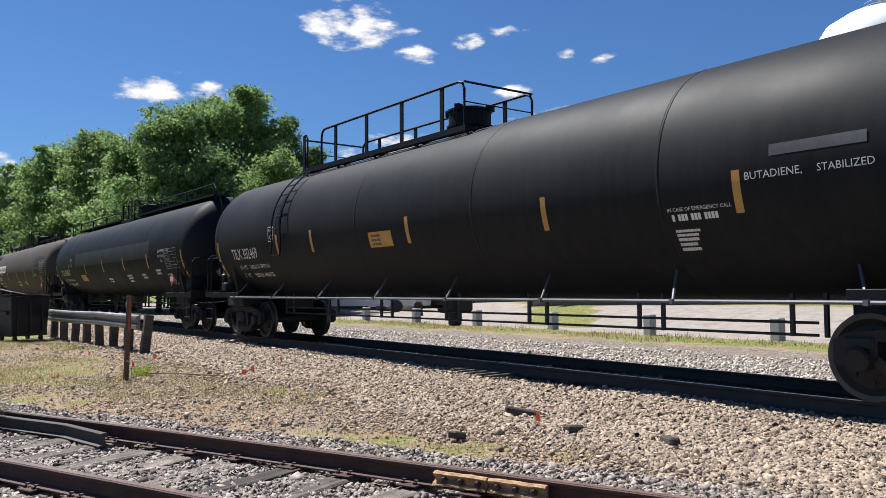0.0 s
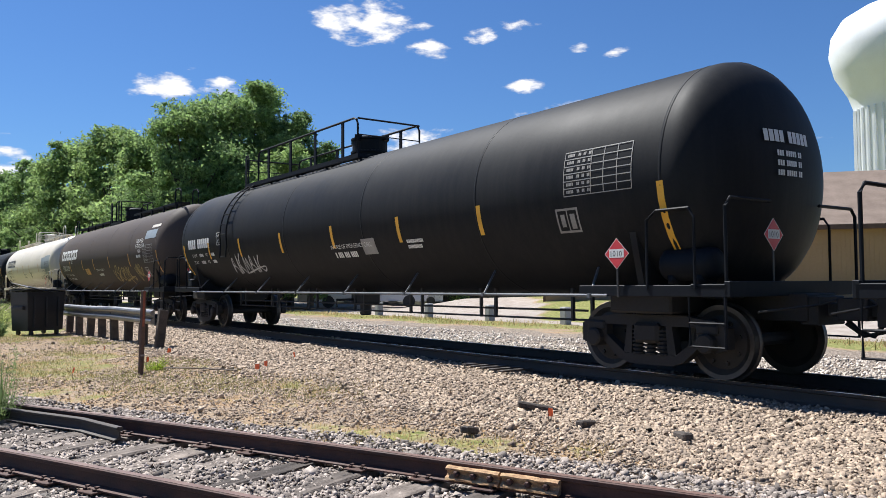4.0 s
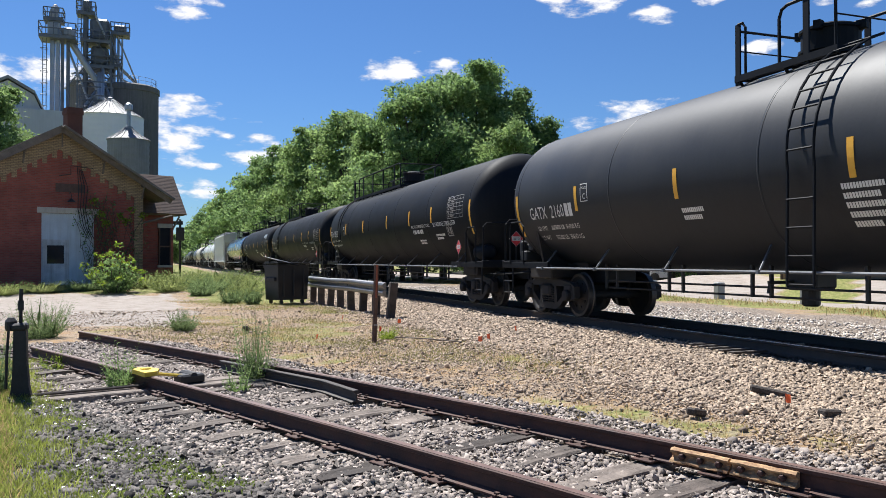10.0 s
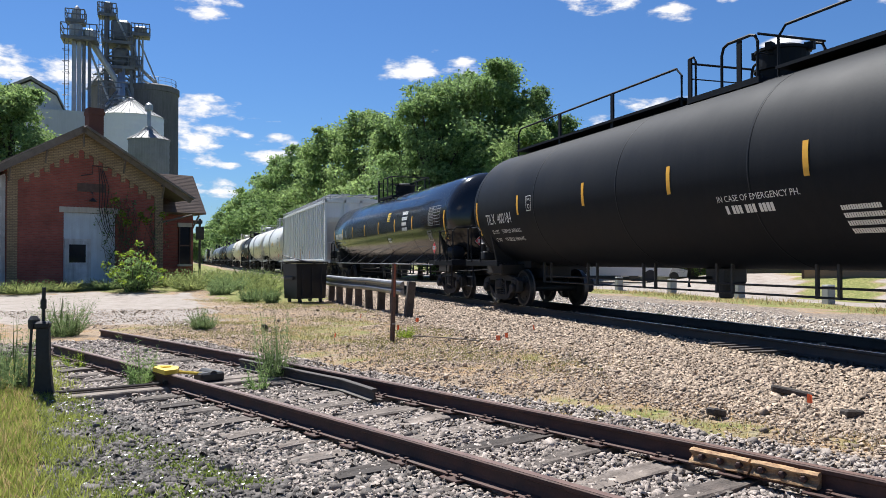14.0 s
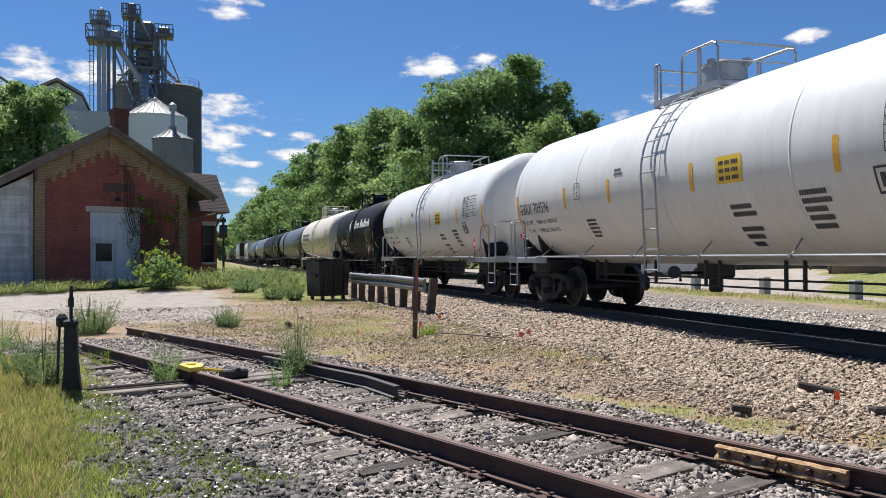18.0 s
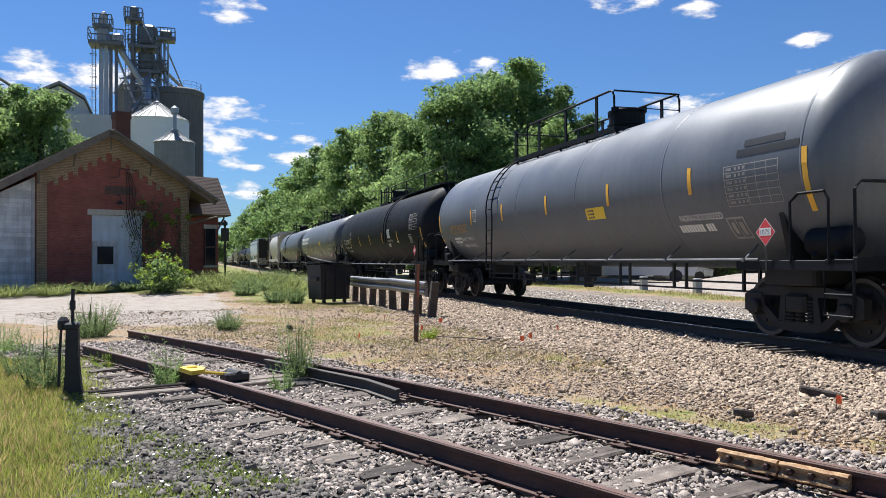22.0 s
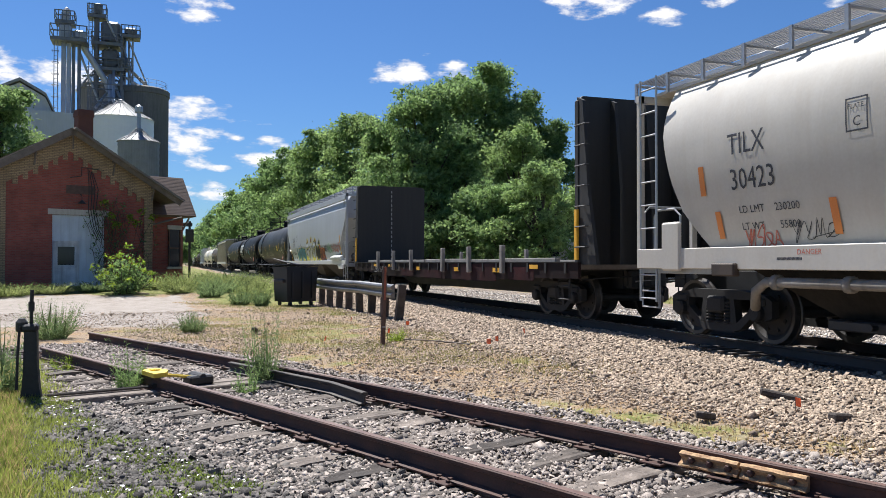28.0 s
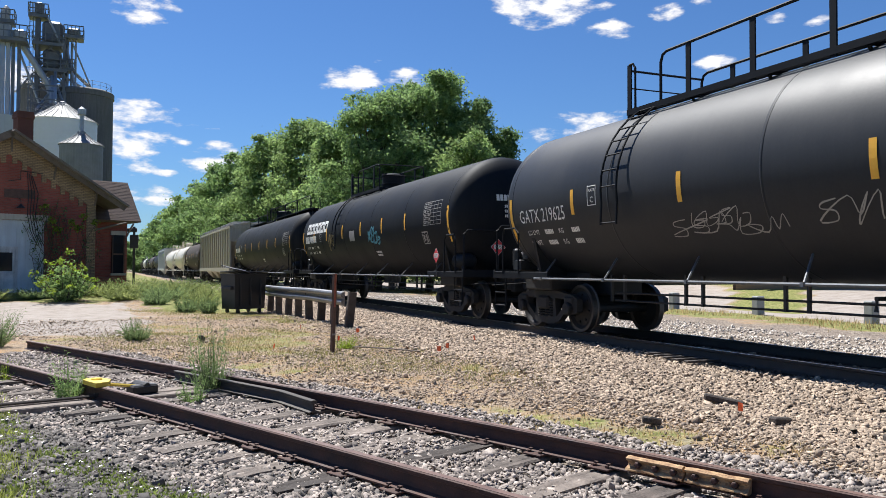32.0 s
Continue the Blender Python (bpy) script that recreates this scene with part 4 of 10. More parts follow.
    ws = part("wheelset", bm, "wheel_web", truck)
    bm = BM()
    for s in (-1, 1):
        m = Matrix.Translation((s * .752, 0, 0)) @ Matrix.Rotation(0 if s < 0 else math.pi, 4, "Z")
        lathe(bm, [(.395, -.0625), (.452, -.066), (.4565, -.05), (.460, .03), (.482, .045), (.484, .066), (.395, .0685)], 44, "x", m, cap=False)
    me = bpy.data.meshes.new("wheel_rim")
    bm.to_mesh(me)
    bm.free()
    # rims belong to the wheelset's own mesh
    ws.data.materials.append(M["wheel_rim"])
    nb = BM()
    nb.from_mesh(ws.data)
    first = len(nb.faces)
    nb.from_mesh(me)
    nb.faces.ensure_lookup_table()
    for f in nb.faces[first:]:
        f.material_index = 1
    bmesh.ops.recalc_face_normals(nb, faces=nb.faces)
    nb.to_mesh(ws.data)
    nb.free()
    for p in ws.data.polygons:
        p.use_smooth = False
    ws.matrix_parent_inverse = Matrix.Translation((0, -.89, .46))
    w2 = again(ws, Matrix(), truck)
    w2.matrix_parent_inverse = Matrix.Translation((0, .89, .46))
    return truck


TRUCK = make_truck()
TRUCK_PARTS = [TRUCK, *TRUCK.children]
WHEELSETS = []


def add_trucks(car, half):
    for s in (-1, 1):
        root = None
        for o in TRUCK_PARTS:
            c = new(o.name.split(".")[0], o.data)
            c.matrix_basis = o.matrix_basis.copy()
            if o is TRUCK:
                root = c
                c.parent = car
                c.matrix_basis = Matrix.Translation((0, s * half, 0))
            else:
                c.parent = root
                c.matrix_parent_inverse = o.matrix_parent_inverse.copy()
            if c.name.startswith("wheelset"):
                WHEELSETS.append(c)


SHARED = {}


def shared(key, build):
    """Builds a mesh once and shares it between alike cars."""
    if key not in SHARED:
        SHARED[key] = build()
    return SHARED[key]


def put(name, mesh, parent, m=None, label=""):
    o = new(name, mesh)
    o.parent = parent
    if m is not None:
        o.matrix_basis = m
    if label:
        o["label"] = label
    return o


def mesh_of(bm, material, smooth_it=False):
    me = bpy.data.meshes.new(material)
    bmesh.ops.recalc_face_normals(bm, faces=bm.faces)
    bm.to_mesh(me)
    bm.free()
    me.materials.append(M[material])
    if smooth_it:
        me.polygons.foreach_set("use_smooth", [True] * len(me.polygons))
    return me


def tank_shell(r, half, zc, paint):
    def build():
        bm = BM()
        prof = []
        depth = 0.72
        for k in range(9):
            a = k / 8 * math.pi / 2
            prof.append((max(.02, r * math.sin(a)), -half - depth * math.cos(a)))
        n = max(4, int(half * 2 / 3))
        for k in range(1, n):
            prof.append((r, -half + 2 * half * k / n))
        for k in range(8, -1, -1):
            a = k / 8 * math.pi / 2
            prof.append((max(.02, r * math.sin(a)), half + depth * math.cos(a)))
        lathe(bm, prof, 56, "y", Matrix.Translation((0, 0, zc)))
        return mesh_of(bm, paint, True)
    return shared(("shell", r, round(half, 2), zc, paint), build)


def seam_mesh(r, zc, paint):
    def build():
        bm = BM()
        lathe(bm, [(r - .02, -.03), (r + .0025, -.022), (r + .0035, 0), (r + .0025, .022), (r - .02, .03)], 56, "y", Matrix.Translation((0, 0, zc)), cap=False)
        return mesh_of(bm, paint, True)
    return shared(("seam", r, zc, paint), build)


def ladder_mesh(r, zc, metal, low):
    """Curved ladder up the side of a tank, with a hanging lower part."""
    def build():
        bm = BM()
        th0, th1 = radians(-8), radians(74)
        for sy in (-.22, .22):
            pts = []
            for k in range(11):
                a = th0 + (th1 - th0) * k / 10
                pts.append((-(r + .10) * math.cos(a), sy, zc + (r + .10) * math.sin(a)))
            pts = [(-1.62, sy, low)] + ([(-1.62, sy, 1.2)] if low < 1.1 else []) + pts
            tube(bm, pts, .020, 6)
        zs = []
        for k in range(13):
            if k < 5:
                p = (-1.62, low + .03 + k * .36)
                if p[1] > 2.25:
                    continue
            else:
                a = th0 + (th1 - th0) * (k - 4) / 8.5
                p = (-(r + .10) * math.cos(a), zc + (r + .10) * math.sin(a))
            tube(bm, [(p[0], -.22, p[1]), (p[0], .22, p[1])], .014, 6)
        return mesh_of(bm, metal)
    return shared(("ladder", r, zc, metal, low), build)


def grating_mesh(r, zc, metal, y0, y1, W):
    """Top walkway: open grating bars inside a frame, on little legs."""
    def build():
        bm = BM()
        zp = zc + r - .04
        for x in (-W, W):
            box(bm, x - .03, x + .03, y0 - .05, y1 + .05, zp - .10, zp + .0)
        y = y0
        while y <= y1 + .01:
            box(bm, -W, W, y - .03, y + .03, zp - .08, zp - .02)
            for s in (-1, 1):
                tube(bm, [(s * W * .97, y, zp - .06), (s * W * .9, y, zc + math.sqrt(max(.01, r * r - (W * .9) ** 2)) - .01)], .028, 6)
            y += (y1 - y0) / max(2, round((y1 - y0) / 1.4))
        return mesh_of(bm, metal)
    return shared(("grate", r, zc, metal, y0, y1, W), build)


def handrail_mesh(r, zc, metal, y0, y1, W, hi, sx):
    """Rail along one edge of the walkway, with a gate gap beside the ladder."""
    def build():
        bm = BM()
        z = zc + r + .03
        x = sx * W
        g = y1 - .85 if sx < 0 else y1
        tube(bm, [(x, y0, z - .1), (x, y0, z + hi - .14), (x, y0 + .05, z + hi - .04), (x, y0 + .16, z + hi), (x, g - .16, z + hi), (x, g - .05, z + hi - .04), (x, g, z + hi - .16), (x, g, z - .1)], .025, 6)
        n = max(1, round((g - y0) / 1.42))
        for k in range(n if n > 1 else 1):
            y = y0 + (g - y0) * (k + .5) / n
            box(bm, x - .014, x + .014, y - .05, y + .05, z - .2, z + hi)
        return mesh_of(bm, metal)
    return shared(("hrail", r, zc, metal, y0, y1, W, hi, sx), build)


def gate_rail_mesh(r, zc, metal, y1, W, hi):
    """Post and bent rail on the far side of the gate gap."""
    def build():
        bm = BM()
        z, x = zc + r + .03, -W
        box(bm, x - .014, x + .014, y1 - .05, y1 + .05, z - .22, z + hi)
        tube(bm, [(x, y1, z + hi), (x, y1 - .10, z + hi), (x, y1 - .16, z + hi - .08), (x, y1 - .16, z - .1)], .022, 6)
        return mesh_of(bm, metal)
    return shared(("gate", r, zc, metal, y1, W, hi), build)


def cross_rail_mesh(r, zc, metal, W, hi):
    def build():
        bm = BM()
        z = zc + r + .03
        tube(bm, [(-W, 0, z + hi), (W, 0, z + hi)], .02, 6)
        tube(bm, [(-W, 0, z + hi * .5), (W, 0, z + hi * .5)], .012, 5)
        return mesh_of(bm, metal)
    return shared(("xrail", r, zc, metal, W, hi), build)


def top_platform(car, r, zc, metal, y0, y1, W=.80, hi=.72):
    g = put("top_platform", grating_mesh(r, zc, metal, y0, y1, W), car)
    def slat():
        bm = BM()
        box(bm, -.035, .035, y0, y1, zc + r - .06, zc + r - .028)
        return mesh_of(bm, metal)
    for k in range(1, 10):
        x = -W + 2 * W * k / 10
        if abs(x) > .42:
            put("slat", shared(("gslat", r, zc, metal, y0, y1), slat), g, Matrix.Translation((x, 0, 0)))
    for s in (-1, 1):
        put("handrail", handrail_mesh(r, zc, metal, y0, y1, W, hi, s), g)
    put("gate_rail", gate_rail_mesh(r, zc, metal, y1, W, hi), g)
    put("cross_rail", cross_rail_mesh(r, zc, metal, W, hi - .02), g, Matrix.Translation((0, y0, 0)))
    put("cross_rail", cross_rail_mesh(r, zc, metal, W, hi * .86), g, Matrix.Translation((0, y1, 0)))


def manway_mesh(r, zc, paint):
    def build():
        bm = BM()
        zt = zc + r
        lathe(bm, [(.40, zt - .12), (.40, zt + .12), (.44, zt + .13), (.44, zt + .17), (.40, zt + .18), (.40, zt + .42), (.43, zt + .43), (.43, zt + .47), (.30, zt + .52), (.02, zt + .53)], 24, "z", None, cap=False)
        for k in range(4):
            a = k * math.tau / 4 + .4
            box(bm, -.05, .05, .36, .50, zt + .40, zt + .52, Matrix.Rotation(a, 4, "Z"))
        return mesh_of(bm, paint)
    return shared(("manway", r, zc, paint), build)


def running_board_mesh(r, zc, y0, y1, metal):
    """Long open walkway along the top of a tank, on little stands."""
    def build():
        bm = BM()
        zt = zc + r + .06
        for x in (-.66, -.28):
            box(bm, x - .015, x + .015, y0, y1, zt - .05, zt + .025)
        y = y0 + .2
        while y < y1:
            box(bm, -.7, -.24, y - .03, y + .03, zt - .03, zt - .005)
            box(bm, -.70, -.64, y - .04, y + .04, zt - .24, zt)
            y += 1.5
        return mesh_of(bm, metal)
    return shared(("board", r, zc, round(y0, 2), round(y1, 2), metal), build)


def running_board(car, r, zc, y0, y1, metal):
    b = put("running_board", running_board_mesh(r, zc, y0, y1, metal), car)
    def slat():
        bm = BM()
        box(bm, -.012, .012, y0, y1, zc + r + .04, zc + r + .08)
        return mesh_of(bm, metal)
    for k in range(8):
        put("slat", shared(("bslat", r, zc, round(y0, 2), round(y1, 2), metal), slat), b, Matrix.Translation((-.62 + .045 * k, 0, 0)))


def top_rail_mesh(r, zc, y0, y1, metal, h=.62):
    """Long single safety rail along the top."""
    def build():
        bm = BM()
        zt = zc + r
        tube(bm, [(-.62, y0, zt - .12), (-.62, y0, zt + h - .15), (-.62, y0 + .15, zt + h), (-.62, y1 - .15, zt + h), (-.62, y1, zt + h - .15), (-.62, y1, zt - .12)], .022, 6)
        n = max(2, int((y1 - y0) / 2.3))
        for k in range(1, n):
            y = y0 + (y1 - y0) * k / n
            box(bm, -.64, -.60, y - .05, y + .05, zt - .14, zt + h)
        box(bm, -.68, -.2, y0, y1, zt - .02, zt + .03)
        return mesh_of(bm, metal)
    return shared(("toprail", r, zc, round(y0, 2), round(y1, 2), metal, h), build)


def under_rig_mesh(half, metal):
    """Brake rods and paired hangers under the tank."""
    def build():
        bm = BM()
        for z in (.64, .78):
            tube(bm, [(-.5, -half + 1.6, z), (-.5, half - 1.6, z)], .019, 6)
        n = max(3, int((2 * half - 3) / 2.1))
        for k in range(n + 1):
            y = -half + 1.7 + (2 * half - 3.4) * k / n
            for d in (-.2, .2):
                box(bm, -.53, -.48, y + d - .022, y + d + .022, .62, 1.16)
        return mesh_of(bm, metal)
    return shared(("rig", round(half, 2), metal), build)


def sill_pipe_mesh(half, metal, r, zc, pz):
    """Grab pipe along the foot of the tank with its slanted brackets."""
    def build():
        bm = BM()
        for s in (-1, 1):
            tube(bm, [(s * 1.5, -half + .3, pz), (s * 1.5, half - .3, pz)], .021, 8)
            n = max(4, int(2 * half / 2.2))
            for k in range(n + 1):
                y = -half + .6 + (2 * half - 1.2) * k / n
                z = zc - r * .80
                x = r * .60 + .02
                tube(bm, [(s * 1.5, y, pz), (s * (x + .1), y + .28, z + .08)], .018, 5)
                box(bm, min(s * 1.48, s * 1.54), max(s * 1.48, s * 1.525), y - .025, y + .025, pz - .03, pz + .028)
        return mesh_of(bm, metal)
    return shared(("pipe", round(half, 2), metal, r, zc, pz), build)


def draft_gear_mesh(over, sign):
    """Stub sill with the coupler of one end."""
    def build():
        bm = BM()
        for x0, x1, a, b, z0, z1 in ((-.33, .33, -1.3, over, .72, 1.05), (-.30, .30, over - .1, over + .12, .68, 1.02), (-.09, .09, over, over + .45, .78, .94), (-.18, .18, over + .32, over + .62, .74, 1.0)):
            box(bm, x0, x1, min(sign * a, sign * b), max(sign * a, sign * b), z0, z1, bevel=.012)
        return mesh_of(bm, "truck_iron")
    return shared(("draft", over, sign), build)


def end_gear(car, metal, over, s, half, rails=True):
    """Platform, handrails, steps, lever and hose of one end, each a part; over: truck centre to striker."""
    def make(key, draw, material=metal):
        def build():
            bm = BM()
            draw(bm)
            return mesh_of(bm, material)
        return shared((key, material, over, s), build)

    def Y(v):
        return s * v

    def bx(bm, x0, x1, y0, y1, z0, z1):
        box(bm, x0, x1, min(Y(y0), Y(y1)), max(Y(y0), Y(y1)), z0, z1, bevel=.008)

    at = Matrix.Translation((0, s * half, 0))

    def deck(bm):
        bx(bm, -1.5, 1.5, over - .75, over - .25, 1.10, 1.17)
        bx(bm, -1.5, 1.5, over - .30, over - .22, 1.02, 1.20)
        for sx in (-1, 1):
            bx(bm, min(sx * 1.44, sx * 1.5), max(sx * 1.44, sx * 1.5), -.8, over - .25, 1.02, 1.16)
    put("end_platform", make("deck", deck), car, at)
    for sx in (-1, 1):
        if rails:
            put("handrail", make(("hoop", sx), lambda bm: tube(bm, [(sx * 1.45, Y(over - .30), 1.15), (sx * 1.45, Y(over - .30), 2.05), (sx * 1.35, Y(over - .30), 2.15), (sx * .55, Y(over - .30), 2.15)], .022, 6)), car, at)
            put("side_rail", make(("srail", sx), lambda bm: tube(bm, [(sx * 1.5, Y(.35), 1.12), (sx * 1.5, Y(.35), 1.95), (sx * 1.5, Y(.50), 2.06), (sx * 1.5, Y(over - .75), 2.06), (sx * 1.5, Y(over - .68), 1.95), (sx * 1.5, Y(over - .68), 1.12)], .02, 6)), car, at)

        def step(bm):
            tube(bm, [(sx * 1.48, Y(over - .30), 1.05), (sx * 1.48, Y(over - .30), .45), (sx * 1.48, Y(over - .78), .45), (sx * 1.48, Y(over - .78), 1.05)], .022, 6)
            tube(bm, [(sx * 1.48, Y(over - .30), .72), (sx * 1.48, Y(over - .78), .72)], .016, 6)
        put("stirrup_step", make(("step", sx), step), car, at)
    put("uncoupling_lever", make("lever", lambda bm: tube(bm, [(-1.4, Y(over + .05), .86), (-.25, Y(over + .12), .92), (-.1, Y(over + .3), 1.0)], .014, 5), "truck_iron"), car, at)
    put("air_hose", make("hose", lambda bm: tube(bm, [(.25, Y(over + .1), .8), (.28, Y(over + .3), .6), (.2, Y(over + .5), .55), (.1, Y(over + .66), .7)], .025, 6), "truck_iron"), car, at)


def saddle_mesh(r, zc, paint):
    """Cradle between tank and stub sill."""
    def build():
        bm = BM()
        for s in (-1, 1):
            prism(bm, [(.25 * s, .98), (1.18 * s, 1.12), (1.42 * s, zc - r * .25), (1.30 * s, zc - r * .45), (.5 * s, zc - r * .86)][::s], .10, Matrix(((1, 0, 0, 0), (0, 0, 1, -.05), (0, 1, 0, 0), (0, 0, 0, 1))))
        box(bm, -1.25, 1.25, -.5, .5, .80, 1.08, bevel=.03)
        box(bm, -.6, .6, -.9, .9, .98, zc - r + .25)
        return mesh_of(bm, paint)
    return shared(("saddle", r, zc, paint), build)


def brake_mesh(kind):
    def build():
        bm = BM()
        if kind == "reservoir":
            lathe(bm, [(.02, -.48), (.13, -.46), (.19, -.38), (.19, .38), (.13, .46), (.02, .48)], 16, "y", Matrix.Translation((-1.1, 0, 1.38)))
            for y in (-.25, .25):
                box(bm, -1.3, -.9, y - .03, y + .03, 1.16, 1.24)
                lathe(bm, [(.197, y - .03), (.20, y - .03), (.20, y + .03), (.197, y + .03)], 16, "y", Matrix.Translation((-1.1, 0, 1.38)), cap=False)
        else:
            box(bm, -1.2, -.75, -.16, .16, 1.18, 1.42, bevel=.03)
            lathe(bm, [(.11, -.25), (.11, .25)], 12, "y", Matrix.Translation((-.95, 0, 1.48)))
            lathe(bm, [(.09, 1.3), (.09, 1.62), (.04, 1.66)], 10, "z", Matrix.Translation((-1.12, .12, 0)))
            box(bm, -1.1, -.85, -.30, -.1, 1.42, 1.60, bevel=.02)
        return mesh_of(bm, "black_iron")
    return shared(("brake", kind), build)


def placard(car, words, m):
    def plate():
        bm = BM()
        h = .19
        prism(bm, [(0, -h), (h, 0), (0, h), (-h, 0)], .008)
        return mesh_of(bm, "placard_red")
    def white():
        bm = BM()
        h = .20
        for a, b in (((0, -h), (h, 0)), ((h, 0), (0, h)), ((0, h), (-h, 0)), ((-h, 0), (0, -h))):
            a, b = Vector((*a, .0)), Vector((*b, .0))
            c = (a + b).normalized() * .018
            bm.faces.new([bm.verts.new(p + Vector((0, 0, .006))) for p in (a, b, b - c, a - c)])
        bm.faces.new([bm.verts.new(p) for p in ((-.12, -.05, .0105), (.12, -.05, .0105), (.12, .06, .0105), (-.12, .06, .0105))])
        return mesh_of(bm, "decal_white")
    def num():
        bm = BM()
        letters(bm, words, .105, lambda u, v: Vector((u - .115, v - .035, .013)))
        return mesh_of(bm, "decal_black")
    p = put("placard", shared("plac", plate), car, m, "red diamond hazard placard in a holder")
    put("border", shared("plac_w", white), p)
    put("number", shared(("plac_n", words), num), p)
    bm = BM()
    box(bm, -.015, .015, -.55, -.17, -.01, .0)
    put("holder", shared("plac_h", lambda: mesh_of(bm, "black_iron")), p)


FACE_LEFT = Matrix(((0, 0, -1, 0), (-1, 0, 0, 0), (0, 1, 0, 0), (0, 0, 0, 1)))     # plate x -> -y, y -> up, normal -> -x
FACE_BACK = Matrix(((1, 0, 0, 0), (0, 0, -1, 0), (0, 1, 0, 0), (0, 0, 0, 1)))     # plate faces -y


def tank_car(spec):
    """One tank car: spec holds its paint, length and what stands on it."""
    half, r, zc = spec["half"], spec.get("r", 1.52), spec.get("zc", 2.54)
    paint, metal = spec["paint"], spec.get("metal", "black_paint")
    tape = spec.get("tape", "yellow_tape")
    car = thing("tank_car", spec["label"], "tank car", "cars of the freight train")
    tang = half + .70
    put("tank", tank_shell(r, tang, zc, paint), car)
    n = max(3, int(tang * 2 / 3.1))
    for k in range(n + 1):
        put("seam_band", seam_mesh(r, zc, paint), car, Matrix.Translation((0, -tang + .12 + (2 * tang - .24) * k / n, 0)))
    add_trucks(car, half)
    over = 2.07 - .35
    for s in (-1, 1):
        end_gear(car, metal, over, s, half)
        put("coupler", draft_gear_mesh(1.72, s), car, Matrix.Translation((0, s * half, 0)))
        put("saddle", saddle_mesh(r, zc, "truck_iron"), car, Matrix.Translation((0, s * half, 0)))
    if spec.get("pipe", True):
        put("sill_pipe", sill_pipe_mesh(half, "steel_frame" if metal == "black_paint" else metal, r, zc, 1.17 if spec.get("bright_pipe") else 1.03), car)
    put("brake_rigging", under_rig_mesh(half, "black_iron"), car)
    if spec.get("sump", True):
        def sump():
            bm = BM()
            box(bm, -.24, .24, -.3, .3, .74, 1.08, bevel=.06)
            lathe(bm, [(.10, .50), (.13, .53), (.13, .76)], 14, "z")
            tube(bm, [(-.24, .1, .86), (-.7, .1, .86), (-.7, .1, .7)], .03, 6)
            return mesh_of(bm, "black_iron")
        put("outlet", shared("sump", sump), car, Matrix.Translation((0, .6, 0)))
    def drum():
        bm = BM()
        lathe(bm, [(.02, -.40), (.13, -.39), (.19, -.34), (.20, -.28), (.20, .28), (.19, .34), (.13, .39), (.02, .40)], 20, "y")
        for y in (-.2, .2):
            box(bm, -.15, .15, y - .04, y + .04, -.24, -.12)
        return mesh_of(bm, "black_paint", True)
    put("air_reservoir", drum(), car, Matrix.Translation((-1.12, -half - .72, 1.41)), "small cylindrical air tank on the end platform")
    put("brake_valve", brake_mesh("valve"), car, Matrix.Translation((0, half + 1.0, 0)))
    top = spec.get("top", "wide")
    ym = spec.get("top_y", 0.0)
    if top == "wide":
        y0, y1 = spec.get("plat", (-3.1, 5.8))
        dome_y = spec.get("dome_y", y0 + 3.5)
        y0 = dome_y - .85
        top_platform(car, r, zc, metal, y0, y1)
    else:
        y0, y1 = (ym - .1, ym + 1.6)
        dome_y = ym + .1
        if top == "small":
            y0, y1 = spec.get("small", (ym + .7, ym + 2.6))
            dome_y = y0 + .9
        top_platform(car, r, zc, metal, y0, y1, .8 if top == "small" else .66, spec.get("hi", .62))
    put("manway", manway_mesh(r, zc, spec.get("dome", metal)), car, Matrix.Translation((0, dome_y, 0)))
    if top == "board":
        running_board(car, r, zc, -tang + .4, ym - 2.2, metal)
        running_board(car, r, zc, ym + 1.5, tang - .4, metal)
        def hoop():
            bm = BM()
            z0 = zc + r
            tube(bm, [(0, -.3, z0 - .1), (0, -.3, z0 + .42), (0, -.2, z0 + .52), (0, .2, z0 + .52), (0, .3, z0 + .42), (0, .3, z0 - .02)], .022, 6)
            return mesh_of(bm, metal)
        for s in (-1, 1):
            for x in (-.7, -.1):
                put("grab_hoop", shared(("hoop", r, zc, metal), hoop), car, Matrix.Translation((x, s * (tang - .35), 0)))
    if top == "rail":
        put("top_rail", top_rail_mesh(r, zc, -tang - .35, ym - .5, metal, spec.get("rail_h", .62)), car)
        if spec.get("rail_back", True):
            put("top_rail", top_rail_mesh(r, zc, ym + 1.9, tang - .9, metal, spec.get("back_h", min(.42, spec.get("rail_h", .62)))), car)
        def end_ladder():
            bm = BM()
            for x in (-.62, -.2):
                tube(bm, [(x, -tang - .35, zc + r + .5), (x, -tang - .85, zc + r * .75), (x, -tang - .92, 1.15)], .02, 6)
            for k in range(7):
                z = 1.45 + k * .36
                tube(bm, [(-.62, -tang - .91, z), (-.2, -tang - .91, z)], .014, 5)
            return mesh_of(bm, metal)
        put("end_ladder", shared(("endl", r, zc, round(tang, 2), metal), end_ladder), car)
    if spec.get("ladder", True):
        ly = spec.get("ladder_y", y1 - .4)
        put("ladder", ladder_mesh(r, zc, metal, spec.get("ladder_low", 1.95)), car, Matrix.Translation((0, ly, 0)))
        put("ladder", ladder_mesh(r, zc, metal, spec.get("ladder_low", 1.95)), car, Matrix.Translation((0, -ly, 0)) @ Matrix.Rotation(math.pi, 4, "Z"))
    # the side toward the siding; u runs from the trailing end to the leading end
    def side(u, z):
        return on_tank(r, zc, tang - u, z)
    ink = spec.get("ink", "decal_white")
